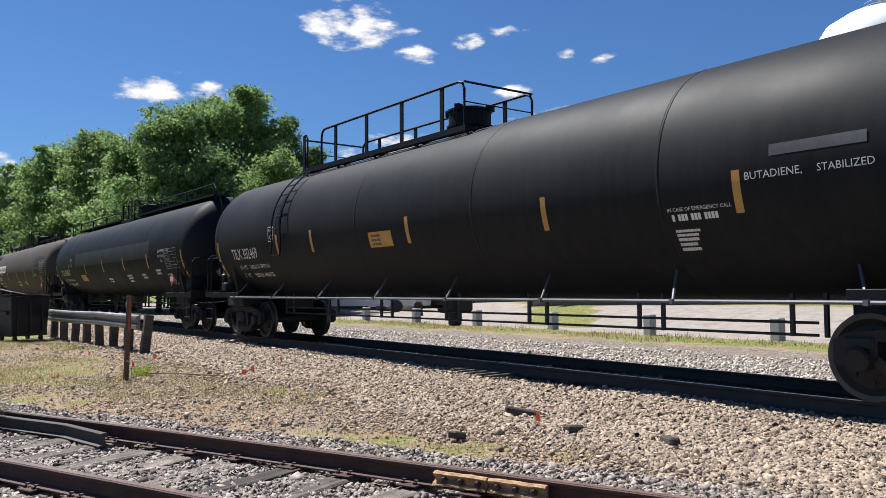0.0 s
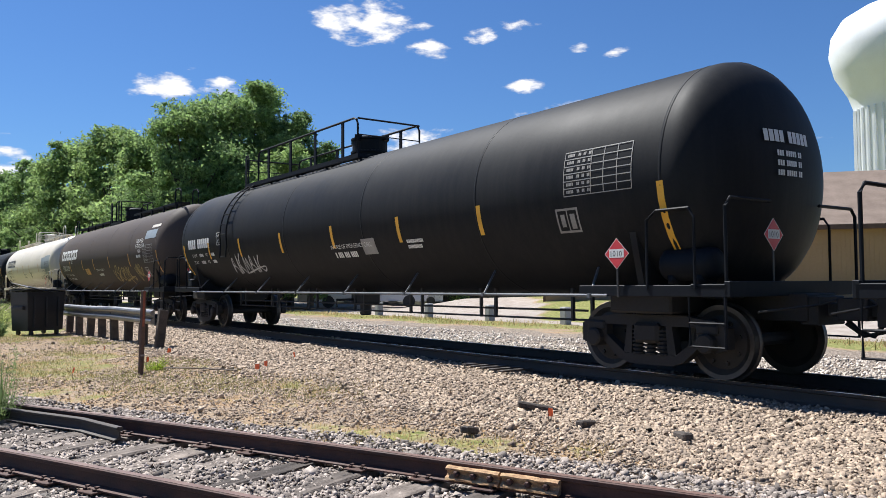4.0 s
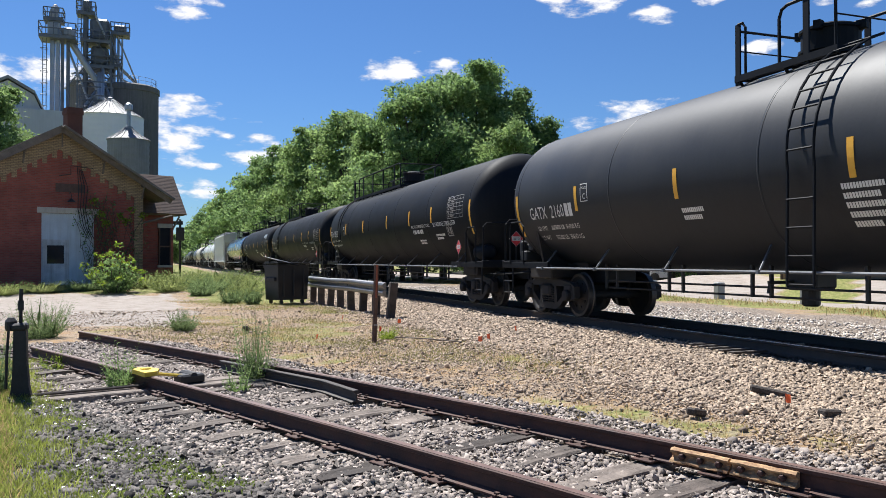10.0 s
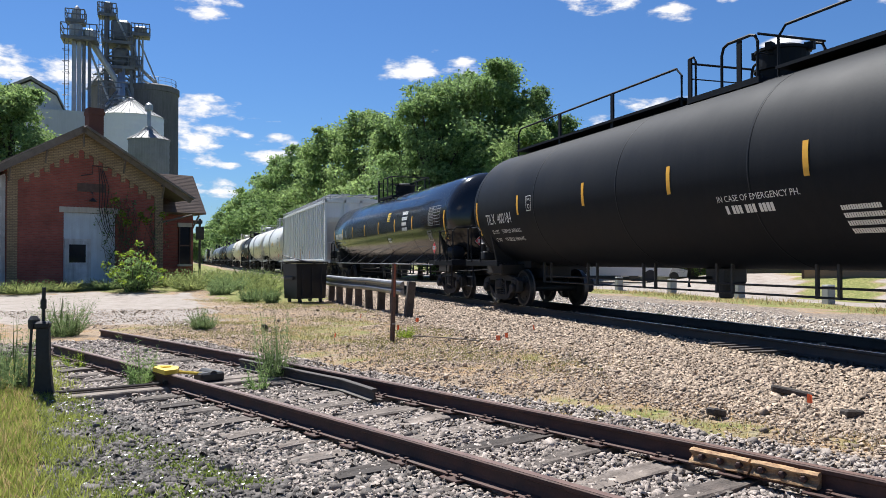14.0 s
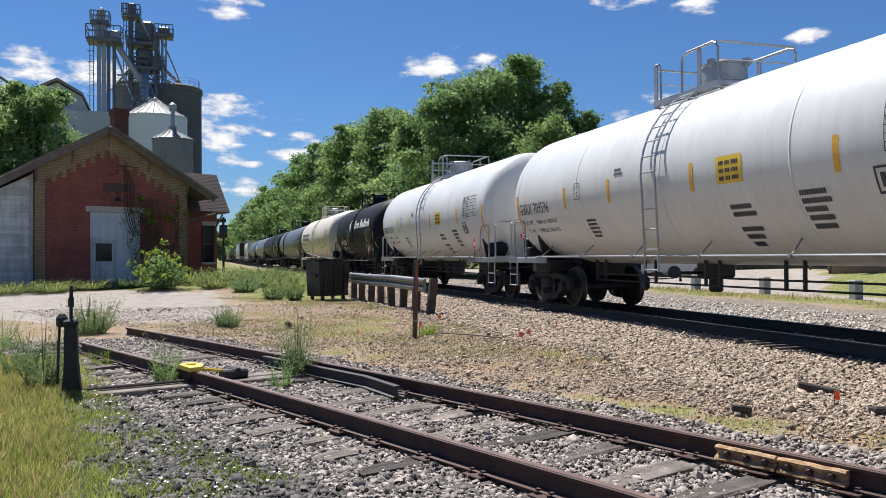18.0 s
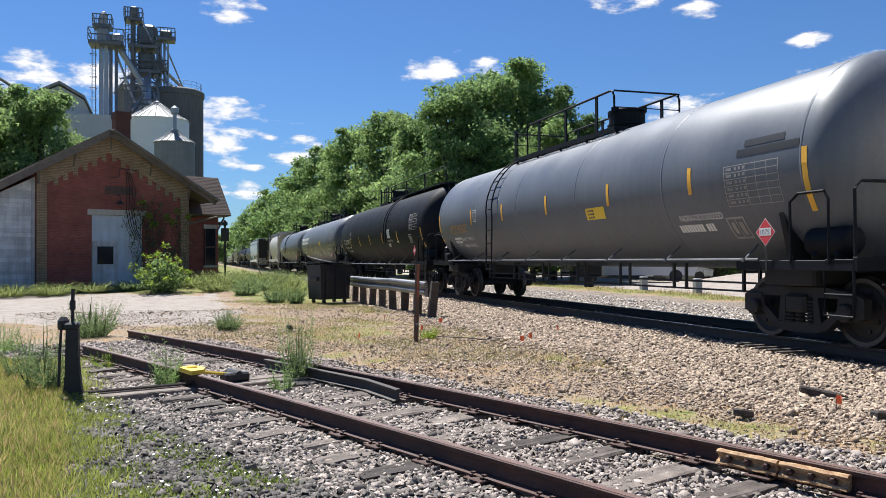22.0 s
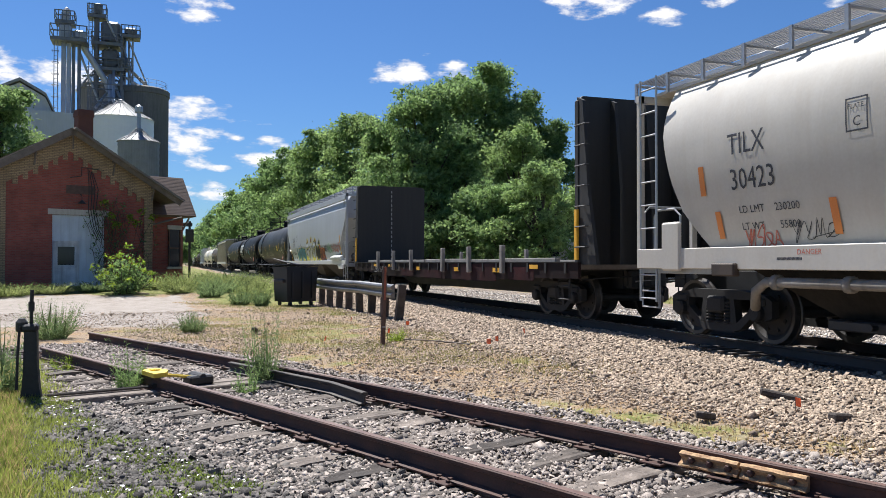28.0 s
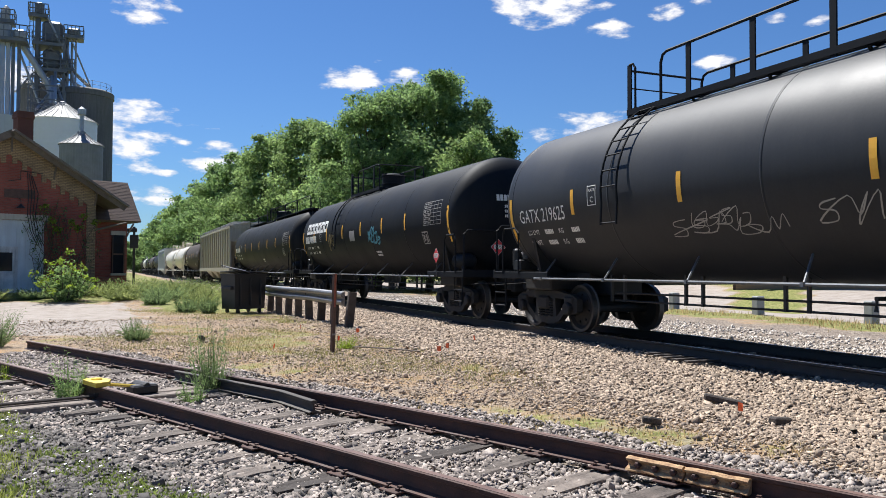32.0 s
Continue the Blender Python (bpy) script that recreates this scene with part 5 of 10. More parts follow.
    for k, u in enumerate(spec.get("strips", (.12, 2.0, 4.4, 7.0, 9.8, 12.6, 15.2, 2 * tang - .12))):
        endy = u < .3 or u > 2 * tang - .3
        bm = BM()
        lo, hi = spec.get('sz', (-.22, .25))
        strip(bm, u - .05, u + .05, zc + (lo - .42 if endy else lo), zc + hi, side)
        part("reflector", bm, tape, car)
    bm = BM()
    name_z = zc + spec.get("name_z", -.25)
    def mark_at(u, v):
        return side(spec.get('mark_u', .55) + u, name_z + v)
    if "mark_text" in spec:
        w = letters(bm, spec["mark_text"], .37, lambda u, v: mark_at(u * .78, v))
        bars(bm, (1,) * spec.get("mark_more", 0), .26, lambda u, v: mark_at(w * .78 + .05 + u, v))
    else:
        bars(bm, (1, 1, 1, 1, 0, 1, 1, 1, 1, 1, 1), .27, mark_at)
    part("reporting_mark", bm, spec.get("mark_ink", ink), car, "painted car number")
    bm = BM()
    for row, words in enumerate((("LD LMT", "LT WT") if "weights" in spec else ("LD LMT        LB        KG", "LT WT         LB         KG"))):
        letters(bm, words, .13, lambda u, v: side(spec.get('mark_u', .55) + .2 + u, name_z - .24 - row * .2 + v))
        if "weights" in spec:
            letters(bm, spec["weights"][row], .13, lambda u, v: side(spec.get('mark_u', .55) + .80 + u, name_z - .24 - row * .2 + v))
            continue
        bars(bm, (1, 1, 1, 1, 1, 1), .085, lambda u, v: side(spec.get('mark_u', .55) + .86 + u, name_z - .24 - row * .2 + v))
        bars(bm, (1, 1, 1, 1, 1), .085, lambda u, v: side(spec.get('mark_u', .55) + 1.82 + u, name_z - .24 - row * .2 + v))
    part("weight_lettering", bm, ink, car)
    # plate letter box
    pu = spec.get('plate_u', 2.95)
    bm = BM()
    for a, b, c, d in ((0, .26, .33, .345), (0, .26, 0, .015), (0, .015, 0, .345), (.245, .26, 0, .345)):
        strip(bm, pu + a, pu + b, zc - .22 + c, zc - .22 + d, side, 4)
    letters(bm, "PLATE", .07, lambda u, v: side(pu + .03 + u, zc + .02 + v))
    letters(bm, "C", .15, lambda u, v: side(pu + .08 + u, zc - .17 + v))
    part("plate_mark", bm, ink, car)
    for words, u0, z0, size in spec.get("texts", ()):
        bm = BM()
        letters(bm, words, size, lambda u, v: side(u0 + u, zc + z0 + v))
        part("lettering", bm, ink, car)
    for u0, z0, size, cnt in spec.get("bars", ()):
        bm = BM()
        bars(bm, cnt, size, lambda u, v: side(u0 + u, zc + z0 + v))
        part("small_lettering", bm, ink, car)
    # test table near the leading end
    ink_faint = "decal_dim" if ink == "decal_white" else ink
    ut = 2 * tang - spec.get("table_back", 1.75)
    tz = zc + spec.get('table_z', -.15)
    bm = BM()
    for k in range(7):
        strip(bm, ut, ut + 1.2, tz - .02 + k * .1, tz - .008 + k * .1, side, 1)
    for k in (0, .5, .72, .95, 1.19):
        strip(bm, ut + k, ut + k + .012, tz - .02, tz + .59, side, 4)
    for k in range(6):
        bars(bm, (1, 1, 1, 1, 1, 0, 0, 0, 1, 1, 0, 0, 1, 1, 0, 0, 1, 1), .042, lambda u, v: side(ut + .06 + u, tz + .02 + k * .1 + v))
    part("test_table", bm, ink_faint, car, "stencilled test table")
    bm = BM()
    for a, b, c, d in ((0, .42, .30, .33), (0, .42, 0, .03), (0, .03, 0, .33), (.39, .42, 0, .33), (.2, .22, 0, .33), (.08, .16, .08, .25), (.26, .35, .05, .25)):
        strip(bm, ut - .2 + a, ut - .2 + b, tz - .5 + c, tz - .5 + d, side, 4)
    part("stencil_box", bm, ink_faint, car)
    for u0, u1, z0, z1, mt in spec.get("patches", ()):
        bm = BM()
        nn = max(2, int((u1 - u0) / .5))
        for k in range(nn):
            strip(bm, u0 + (u1 - u0) * k / nn, u0 + (u1 - u0) * (k + 1) / nn, zc + z0, zc + z1, lambda u, z: on_tank(r, zc, tang - u, z, .010), 6)
        bmesh.ops.remove_doubles(bm, verts=bm.verts, dist=.001)
        part("paint_patch", bm, mt, car, smooth=True)
    for u0, z0, w, h in spec.get("signs", ()):
        bm = BM()
        strip(bm, u0, u0 + w, zc + z0, zc + z0 + h, side)
        sg = part("warning_sign", bm, "yellow_faded" if tape == "yellow_faded" else "yellow_sign", car, "yellow emergency contact sign")
        bm = BM()
        for k in range(3):
            bars(bm, (1, 1, 1, 0, 1, 1, 1, 0, 1, 1, 1, 1), h * .15, lambda u, v: on_tank(r, zc, tang - (u0 + w * .12 + u), zc + z0 + h * (.12 + .28 * k) + v, .017))
        part("small_lettering", bm, "decal_black", sg)
    for seed, u0, w, z0, h, mt, th in spec.get("tags", ()):
        bm = BM()
        scrawl(bm, seed, w, h, lambda u, z: on_tank(r, zc, tang - u, z, .016), u0, zc + z0, th, max(4, int(w * 2.6)))
        part("graffiti", bm, mt, car, "spray-painted graffiti tag")
    if spec.get("logo"):
        u0, z0, size, mt = spec["logo"]
        size *= 1.2
        def wide(u, z):
            return side(u0 + u, zc + z0 + z)
        bm = BM()
        for k in range(6):
            a, w, s = k * size * 1.30, size * 1.14, size * .27
            strip(bm, a, a + s, 0, size, wide, 2)
            strip(bm, a + w - s, a + w, 0, size, wide, 2)
            strip(bm, a + s, a + w - s, 0, s, wide, 1)
            strip(bm, a + s, a + w - s, size - s, size, wide, 1)
        part("company_mark", bm, mt, car, "company name shown as block shapes")
    if spec.get("emblem"):
        u0, z0, size = spec["emblem"]
        bm = BM()
        for k in range(7):
            t = (k + .5) / 7
            hw = .5 * math.sin(math.pi * t) * size * .95
            strip(bm, u0 - hw, u0 + hw, zc + z0 + size * k / 7, zc + z0 + size * (k + .93) / 7, side, 1)
        part("emblem", bm, "decal_white", car, "white striped round emblem")
        bm = BM()
        u = u0 + 1.15
        for k, (hh, ww) in enumerate(((.46, .34), (.3, .26), (.3, .2), (.3, .28), (0, .16), (.46, .3), (.3, .18), (.3, .26), (.46, .26), (.3, .26), (.3, .22), (.42, .16), (.3, .24))):
            if hh:
                strip(bm, u, u + ww * .82, zc + z0 + .1, zc + z0 + .1 + hh * .92, side, 3)
            u += ww + .06
        part("company_mark", bm, "decal_white", car, "company name shown as block shapes")
    # lettering on the leading head
    bm = BM()
    def head(u, z):
        x, dz = u, z - zc
        q = math.sqrt(max(0.02, 1 - (x * x + dz * dz) / (r * r)))
        return Vector((x, -tang - .72 * q - .02, z))
    if "mark_text" in spec:
        w = letters(bm, " ".join(spec["mark_text"].split()), .21, lambda u, v: head(-.55 + u * .8, zc + .35 + v))
        bars(bm, (1,) * spec.get("mark_more", 0), .15, lambda u, v: head(-.52 + w * .8 + u, zc + .35 + v))
    else:
        bars(bm, (1, 1, 1, 1, 0, 1, 1, 1, 1, 1), .15, lambda u, v: head(-.55 + u, zc + .35 + v))
    for k in range(3):
        bars(bm, (1, 1, 1, 0, 1, 1, 1, 1, 1, 0, 1, 1), .07, lambda u, v: head(-.35 + u, zc + .18 - .12 * k + v))
    part("head_lettering", bm, ink, car)
    if spec.get("placard"):
        placard(car, spec["placard"], Matrix.Translation((-1.53, -half + .1, 1.56)) @ FACE_LEFT)
        placard(car, spec["placard"], Matrix.Translation((-.55, -half - 1.45, 1.75)) @ FACE_BACK)
    return car


def slope_hopper(spec):
    """Covered hopper: ribbed or smooth bulged sides, slanted end sheets, bays below, walkway above."""
    half, paint = spec["half"], spec["paint"]
    ribs, bays = spec.get("ribs", 0), spec.get("bays", 3)
    zt, zb, W = spec.get("top", 4.25), spec.get("zb", 1.25), 1.58
    car = thing("hopper_car", spec["label"], "hopper car", "cars of the freight train")
    add_trucks(car, half)
    end = half + 1.35            # end of the roof
    foot = half - .75            # where the slope sheets meet the sill
    # body: side outline lofted across; sides bulge when there are no ribs
    bm = BM()
    n = 14
    def curve(z):
        if ribs:
            return W - .08
        t = (z - zb) / (zt - zb)
        tuck, crease = spec.get("tuck", .87), spec.get("crease", .99)
        if t < .28:
            return W * (tuck + (crease - tuck) * t / .28)
        if crease < .99:
            return W * (crease + (.995 - crease) * math.sin(math.pi / 2 * min(1, (t - .28) / .34))) - .36 * max(0, (t - .66) / .34) ** 1.9
        return W * (.99 + .01 * math.sin(math.pi * (t - .28) / .6)) - .30 * max(0, (t - .78) / .22) ** 1.6
    levels = sorted([zb + (zt - zb) * k / n for k in range(n + 1)] + [zb + (zt - zb) * .28])
    widths = [curve(z) for z in levels]
    def half_width(z):
        return float(np.interp(z, levels, widths))
    prof = list(zip(widths, levels))
    def y_end(z):
        if "end_curve" in spec:
            return float(np.interp(z, *zip(*spec["end_curve"])))
        if z > zt - 1.05:
            return end
        return end - (end - foot) * (1 - (z - zb) / (zt - 1.05 - zb))
    ringsL, ringsR = [], []
    for w, z in prof:
        ye = y_end(z)
        ringsL.append([bm.verts.new((-w, y, z)) for y in (-ye, ye)])
        ringsR.append([bm.verts.new((w, y, z)) for y in (-ye, ye)])
    for a, b in zip(ringsL, ringsL[1:]):
        bm.faces.new((a[0], a[1], b[1], b[0]))
    for a, b in zip(ringsR, ringsR[1:]):
        bm.faces.new((a[0], b[0], b[1], a[1]))
    for k in (0, 1):
        for (a, b), (c, d) in zip(zip(ringsL, ringsR), zip(ringsL[1:], ringsR[1:])):
            bm.faces.new((a[k], b[k], d[k], c[k]))
    bm.faces.new((ringsL[-1][0], ringsL[-1][1], ringsR[-1][1], ringsR[-1][0]))
    bm.faces.new((ringsL[0][0], ringsR[0][0], ringsR[0][1], ringsL[0][1]))
    bmesh.ops.recalc_face_normals(bm, faces=bm.faces)
    me = mesh_of(bm, paint, not ribs)
    if not ribs:
        me.set_sharp_from_angle(angle=radians(12))
    put("body", me, car)
    # roof cap
    bm = BM()
    prism(bm, [(-half_width(zt) - .03, 0), (half_width(zt) + .03, 0), (half_width(zt) + .03, .05), (.5, .22), (-.5, .22), (-half_width(zt) - .03, .05)], 2 * end + .06, Matrix.Translation((0, end + .03, zt)) @ Matrix.Rotation(radians(90), 4, "X"))
    put("roof", mesh_of(bm, paint), car)
    bm = BM()
    edge = -.02 if ribs else .03
    for s in (-1, 1):
        box(bm, min(s * (W - .10), s * (W + edge)), max(s * (W - .10), s * (W + edge)), -end, end, zt - (.12 if ribs else .26), zt - .02, bevel=.01)
    if spec.get("fascia", True):
        put("roof_edge", mesh_of(bm, paint), car)
    else:
        bm.free()
    bm = BM()
    for s in (-1, 1):
        box(bm, min(s * (W - .14), s * (W + .02)), max(s * (W - .14), s * (W + .02)), -half - 1.4, half + 1.4, zb - spec.get("sill_drop", .23), zb + spec.get("sill_top", .06), bevel=.01)
    put("side_sill", mesh_of(bm, spec.get("sill", paint)), car)
    if ribs:
        def rib():
            bm = BM()
            box(bm, -W - .01, -W + .08, -.055, .055, zb, zt - .12, bevel=.02)
            return mesh_of(bm, paint)
        for y in spec.get("rib_at") or [-end + .1 + (2 * end - .2) * k / (ribs - 1) for k in range(ribs)]:
            o = put("side_post", shared(("rib", paint, zt), rib), car, Matrix.Translation((0, y, 0)))
            put("side_post", o.data, car, Matrix.Translation((0, y, 0)) @ Matrix.Rotation(math.pi, 4, "Z"))
        bm = BM()
        for s in (-1, 1):
            for e in (-1, 1):
                prism(bm, [(e * foot, zb), (e * end, zb), (e * end, zt - 1.05)], .02, Matrix(((0, 0, 1, s * (W - .09) - .01), (1, 0, 0, 0), (0, 1, 0, 0), (0, 0, 0, 1))))
        put("end_gusset", mesh_of(bm, paint), car)
    # bays
    for k in range(bays):
        yc = spec["bay_at"][k] if "bay_at" in spec else -foot + 2 * foot * (k + .5) / bays
        hw = 2.0 if "bay_at" in spec else foot / bays - .12
        bm = BM()
        steps = ((zb, 1.44, hw), (zb - .26, 1.40, hw - .18), (.62, 1.05, hw - .66), (.42, .95, hw - .8)) if "bay_at" in spec else ((zb, 1.42, hw), (.42, .75, .5))
        rings = [[bm.verts.new((sx * xw, yc + sy * yw, z)) for sx, sy in ((-1, -1), (1, -1), (1, 1), (-1, 1))] for z, xw, yw in steps]
        for hi, lo in zip(rings, rings[1:]):
            for q in range(4):
                bm.faces.new((lo[q], lo[(q + 1) % 4], hi[(q + 1) % 4], hi[q]))
        bm.faces.new(rings[-1][::-1])
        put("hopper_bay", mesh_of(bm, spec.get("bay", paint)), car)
        bm = BM()
        gate = hw - .78 if "bay_at" in spec else .55
        box(bm, -1.05, 1.05, yc - gate, yc + gate, .32, .60 if "bay_at" in spec else .46, bevel=.02)
        tube(bm, [(-1.15, yc - .2, .40), (1.15, yc - .2, .40)], .04, 8)
        put("outlet_gate", mesh_of(bm, "black_iron"), car)
    # running boards and hatches
    def frame_bars():
        bm = BM()
        for s in (-1, 1):
            for x in (.28, .66):
                box(bm, s * x - .014, s * x + .014, -end - .5, end + .5, zt + .27, zt + .34)
        return mesh_of(bm, "galv")
    def slat_inner():
        bm = BM()
        box(bm, -.012, .012, -end - .5, end + .5, zt + .30, zt + .335)
        return mesh_of(bm, "galv")
    def slat_outer():
        bm = BM()
        box(bm, -.012, .012, -end - .4, end + .4, zt + .285, zt + .31)
        return mesh_of(bm, "galv")
    def bracket():
        bm = BM()
        box(bm, -1.36, 1.36, -.025, .025, zt + .25, zt + .285)
        for s in (-1, 1):
            box(bm, min(s * 1.33, s * 1.37), max(s * 1.33, s * 1.37), -.03, .03, zt - .02, zt + .31)
        return mesh_of(bm, "galv")
    rb = put("running_board", shared(("hb", end, zt), frame_bars), car)
    for x in (-.62, -.56, -.5, -.44, -.38, -.32, .32, .38, .44, .5, .56, .62):
        put("slat", shared(("hs", end, zt), slat_inner), rb, Matrix.Translation((x, 0, 0)))
    for s in (-1, 1):
        for x in (.86, .92, .98, 1.04, 1.10, 1.16, 1.22, 1.28, 1.34):
            put("slat", shared(("ho", end, zt), slat_outer), rb, Matrix.Translation((s * x, 0, 0)))
    nb = 15
    for k in range(nb):
        put("bracket", shared(("hk", zt), bracket), rb, Matrix.Translation((0, -end - .45 + (2 * end + .9) * k / (nb - 1), 0)))
    # end frames, ladders and platforms
    for s in (-1, 1):
        end_gear(car, spec.get("metal", paint), 1.72, s, half)
        put("coupler", draft_gear_mesh(1.72, s), car, Matrix.Translation((0, s * half, 0)))
        bm = BM()
        ye = s * (half + 1.42)
        for x in (-W + .06, W - .06, -.45, .45):
            box(bm, x - .05, x + .05, min(ye - .04, ye + .04), max(ye - .04, ye + .04), 1.1, zt)
        box(bm, -W, W, ye - .04, ye + .04, zt - .12, zt)
        put("end_frame", mesh_of(bm, paint), car)
        for sx in (-1, 1):
            bm = BM()
            x = sx * (W - .03)
            for y in (s * (half + .92), s * (half + 1.38)):
                tube(bm, [(x, y, .55), (x, y, zt + .25)], .02, 6)
            for k in range(10):
                z = .6 + k * .39
                tube(bm, [(x, s * (half + .92), z), (x, s * (half + 1.38), z)], .015, 6)
            put("ladder", mesh_of(bm, "galv"), car)
    if spec.get("cover"):
        y0, y1 = spec["cover"]
        bm = BM()
        prism(bm, [(-W - .10, zb + .07), (-W - .12, zb + .20), (-W + .06, zb + .30), (-W + .10, zb + .07)], y1 - y0, Matrix.Translation((0, y1, 0)) @ Matrix.Rotation(radians(90), 4, "X"))
        put("sill_cover", mesh_of(bm, "white_paint"), car, None, "white sheet-metal cover on the side sill")
        bm = BM()
        box(bm, -W - .06, -W + .02, y0 - .5, y0 + .5, zb - .34, zb - .14, bevel=.02)
        put("brake_box", mesh_of(bm, "white_paint"), car)
    bm = BM()
    box(bm, -.4, .4, -half - .6, half + .6, .74, 1.05)
    put("centre_sill", mesh_of(bm, "black_iron"), car)
    put("air_reservoir", brake_mesh("reservoir"), car, Matrix.Translation((.3, -half - .3, .12)))
    # lettering on the side toward the siding
    hug = .25 if spec.get("crease", 1) > .99 else .65
    def side(u, z, out=.012):
        return Vector((-half_width(z) - out * hug, end - u, z))
    ink = spec.get("ink", "decal_black")
    if spec.get("collector"):
        # unloading pipe below the sill, corner sheets and a warning line
        bm = BM()
        tube(bm, [(-1.30, half - 1.1, .55), (-1.42, half - 1.25, .80), (-1.46, half - 1.5, .93), (-1.46, -half + 1.5, .93), (-1.42, -half + 1.25, .80)], .07, 10)
        for y in (half - 1.7, half - 2.9, 0, -half + 2.9):
            lathe(bm, [(.071, y - .05), (.105, y - .05), (.105, y + .05), (.071, y + .05)], 12, "y", Matrix.Translation((-1.46, 0, .93)), cap=False)
        put("unloading_pipe", mesh_of(bm, "bay_pale", True), car, None, "pale grey unloading pipe under the sill")
        for e in (-1, 1):
            bm = BM()
            box(bm, -W - .05, -W + .02, e * (half + .45) - .24, e * (half + .45) + .24, zb - .16, zb + .62, bevel=.03)
            put("corner_sheet", mesh_of(bm, "hopper_cream"), car)
            bm = BM()
            box(bm, -W - .10, -W + .03, e * (half - .85) - .24, e * (half - .85) + .24, zb - .22, zb - .03, bevel=.02)
            put("retainer_box", mesh_of(bm, "bay_dim"), car)
        bm = BM()
        letters(bm, "DANGER", .10, lambda u, v: Vector((-W - .0215, half - 2.2 - u, zb + .08 + v)))
        part("warning_lettering", bm, "graf_red", car)
        bm = BM()
        bars(bm, (1,) * 20, .035, lambda u, v: Vector((-W - .0215, half - 1.85 - u, zb + .01 + v)))
        part("small_lettering", bm, ink, car)
    bm = BM()
    u0, z0, sz = spec.get("name", (1.3, 2.75, .30))
    for row, words in enumerate(spec.get("mark_text", ("", ""))):
        z1 = z0 - sz * spec.get("mark_gap", 1.4) * row
        if not words:
            bars(bm, (1,) * (4 + row), sz, lambda u, v: side(u0 + u, z1 + v))
        for part_of, shift in zip(words.split("|"), (0, .95)):
            letters(bm, part_of, sz * 1.37, lambda u, v: side(u0 + shift + u * .85, z1 + v))
    part("reporting_mark", bm, ink, car, "painted car number")
    bm = BM()
    for row, words in enumerate(("LD LMT", "LT WT")):
        letters(bm, words, .15, lambda u, v: side(u0 + .1 + u, z0 - sz * 1.35 - .42 - .24 * row + v))
        if "weights" in spec:
            letters(bm, spec["weights"][row], .15, lambda u, v: side(u0 + .8 + u, z0 - sz * 1.35 - .42 - .24 * row + v))
        else:
            bars(bm, (1, 1, 1, 1, 1, 1), .10, lambda u, v: side(u0 + .85 + u, z0 - sz * 1.35 - .42 - .24 * row + v))
    part("weight_lettering", bm, ink, car)
    bm = BM()
    pu = u0 + spec.get("plate_du", 2.1)
    for a, b, c, d in ((0, .32, .38, .40), (0, .32, 0, .02), (0, .02, 0, .40), (.30, .32, 0, .40)):
        strip(bm, pu + a, pu + b, z0 + c, z0 + d, side, 4)
    letters(bm, "PLATE", .085, lambda u, v: side(pu + .03 + u, z0 + .27 + v))
    letters(bm, "C", .17, lambda u, v: side(pu + .1 + u, z0 + .06 + v))
    part("plate_mark", bm, ink, car)
    for u, z, h in spec.get("strips", ()):
        bm = BM()
        strip(bm, u - .06, u + .06, z, z + h, lambda p, q: side(p, q, .36 if ribs else .03), 3)
        part("reflector", bm, spec.get("tape", "yellow_faded"), car)
    for words, u1, z1, size, mt in spec.get("texts", ()):
        bm = BM()
        letters(bm, words, size, lambda u, v: side(u1 + u, z1 + v))
        part("lettering", bm, mt, car)
    for u1, z1, size, cnt in spec.get("bars", ()):
        bm = BM()
        bars(bm, cnt, size, lambda u, v: side(u1 + u, z1 + v))
        part("small_lettering", bm, ink, car)
    for seed, u1, w, z1, h, mt, th in spec.get("tags", ()):
        bm = BM()
        scrawl(bm, seed, w, h, lambda u, z: side(u, z, .018), u1, z1, th, max(4, int(w * 2.6)))
        part("graffiti", bm, mt, car, "spray-painted graffiti tag")
    for seed, u1, w, z1, h, cnt, layers in spec.get("bubbles", ()):
        # sprayed letters: the same strokes laid over one another, thinner each time
        for q, (mt, th) in enumerate(layers):
            bm = BM()
            scrawl(bm, seed, w, h, lambda u, z: side(u, z, .024 + .004 * q), u1, z1, th, cnt)
            part("graffiti_layer", bm, mt, car, "sprayed graffiti letters")
    for seed, u1, w, z1, h, rim, mt in spec.get("fields", ()):
        rng = random.Random(seed)
        m = 22
        ups = [rng.uniform(-.10, .12) for k in range(m + 1)]
        for grow, out, name in ((.06, .014, rim), (0, .019, mt)):
            bm = BM()
            lo = [bm.verts.new(side(u1 - grow + (w + 2 * grow) * k / m, z1 - grow + .3 * ups[-k], out)) for k in range(m + 1)]
            mid = [bm.verts.new(side(u1 - grow + (w + 2 * grow) * k / m, z1 + h * .4, out)) for k in range(m + 1)]
            hi = [bm.verts.new(side(u1 - grow + (w + 2 * grow) * k / m, z1 + h + grow + ups[k], out)) for k in range(m + 1)]
            for k in range(m):
                bm.faces.new((lo[k], lo[k + 1], mid[k + 1], mid[k]))
                bm.faces.new((mid[k], mid[k + 1], hi[k + 1], hi[k]))
            part("graffiti_field", bm, name, car, "solid sprayed graffiti ground")
    return car


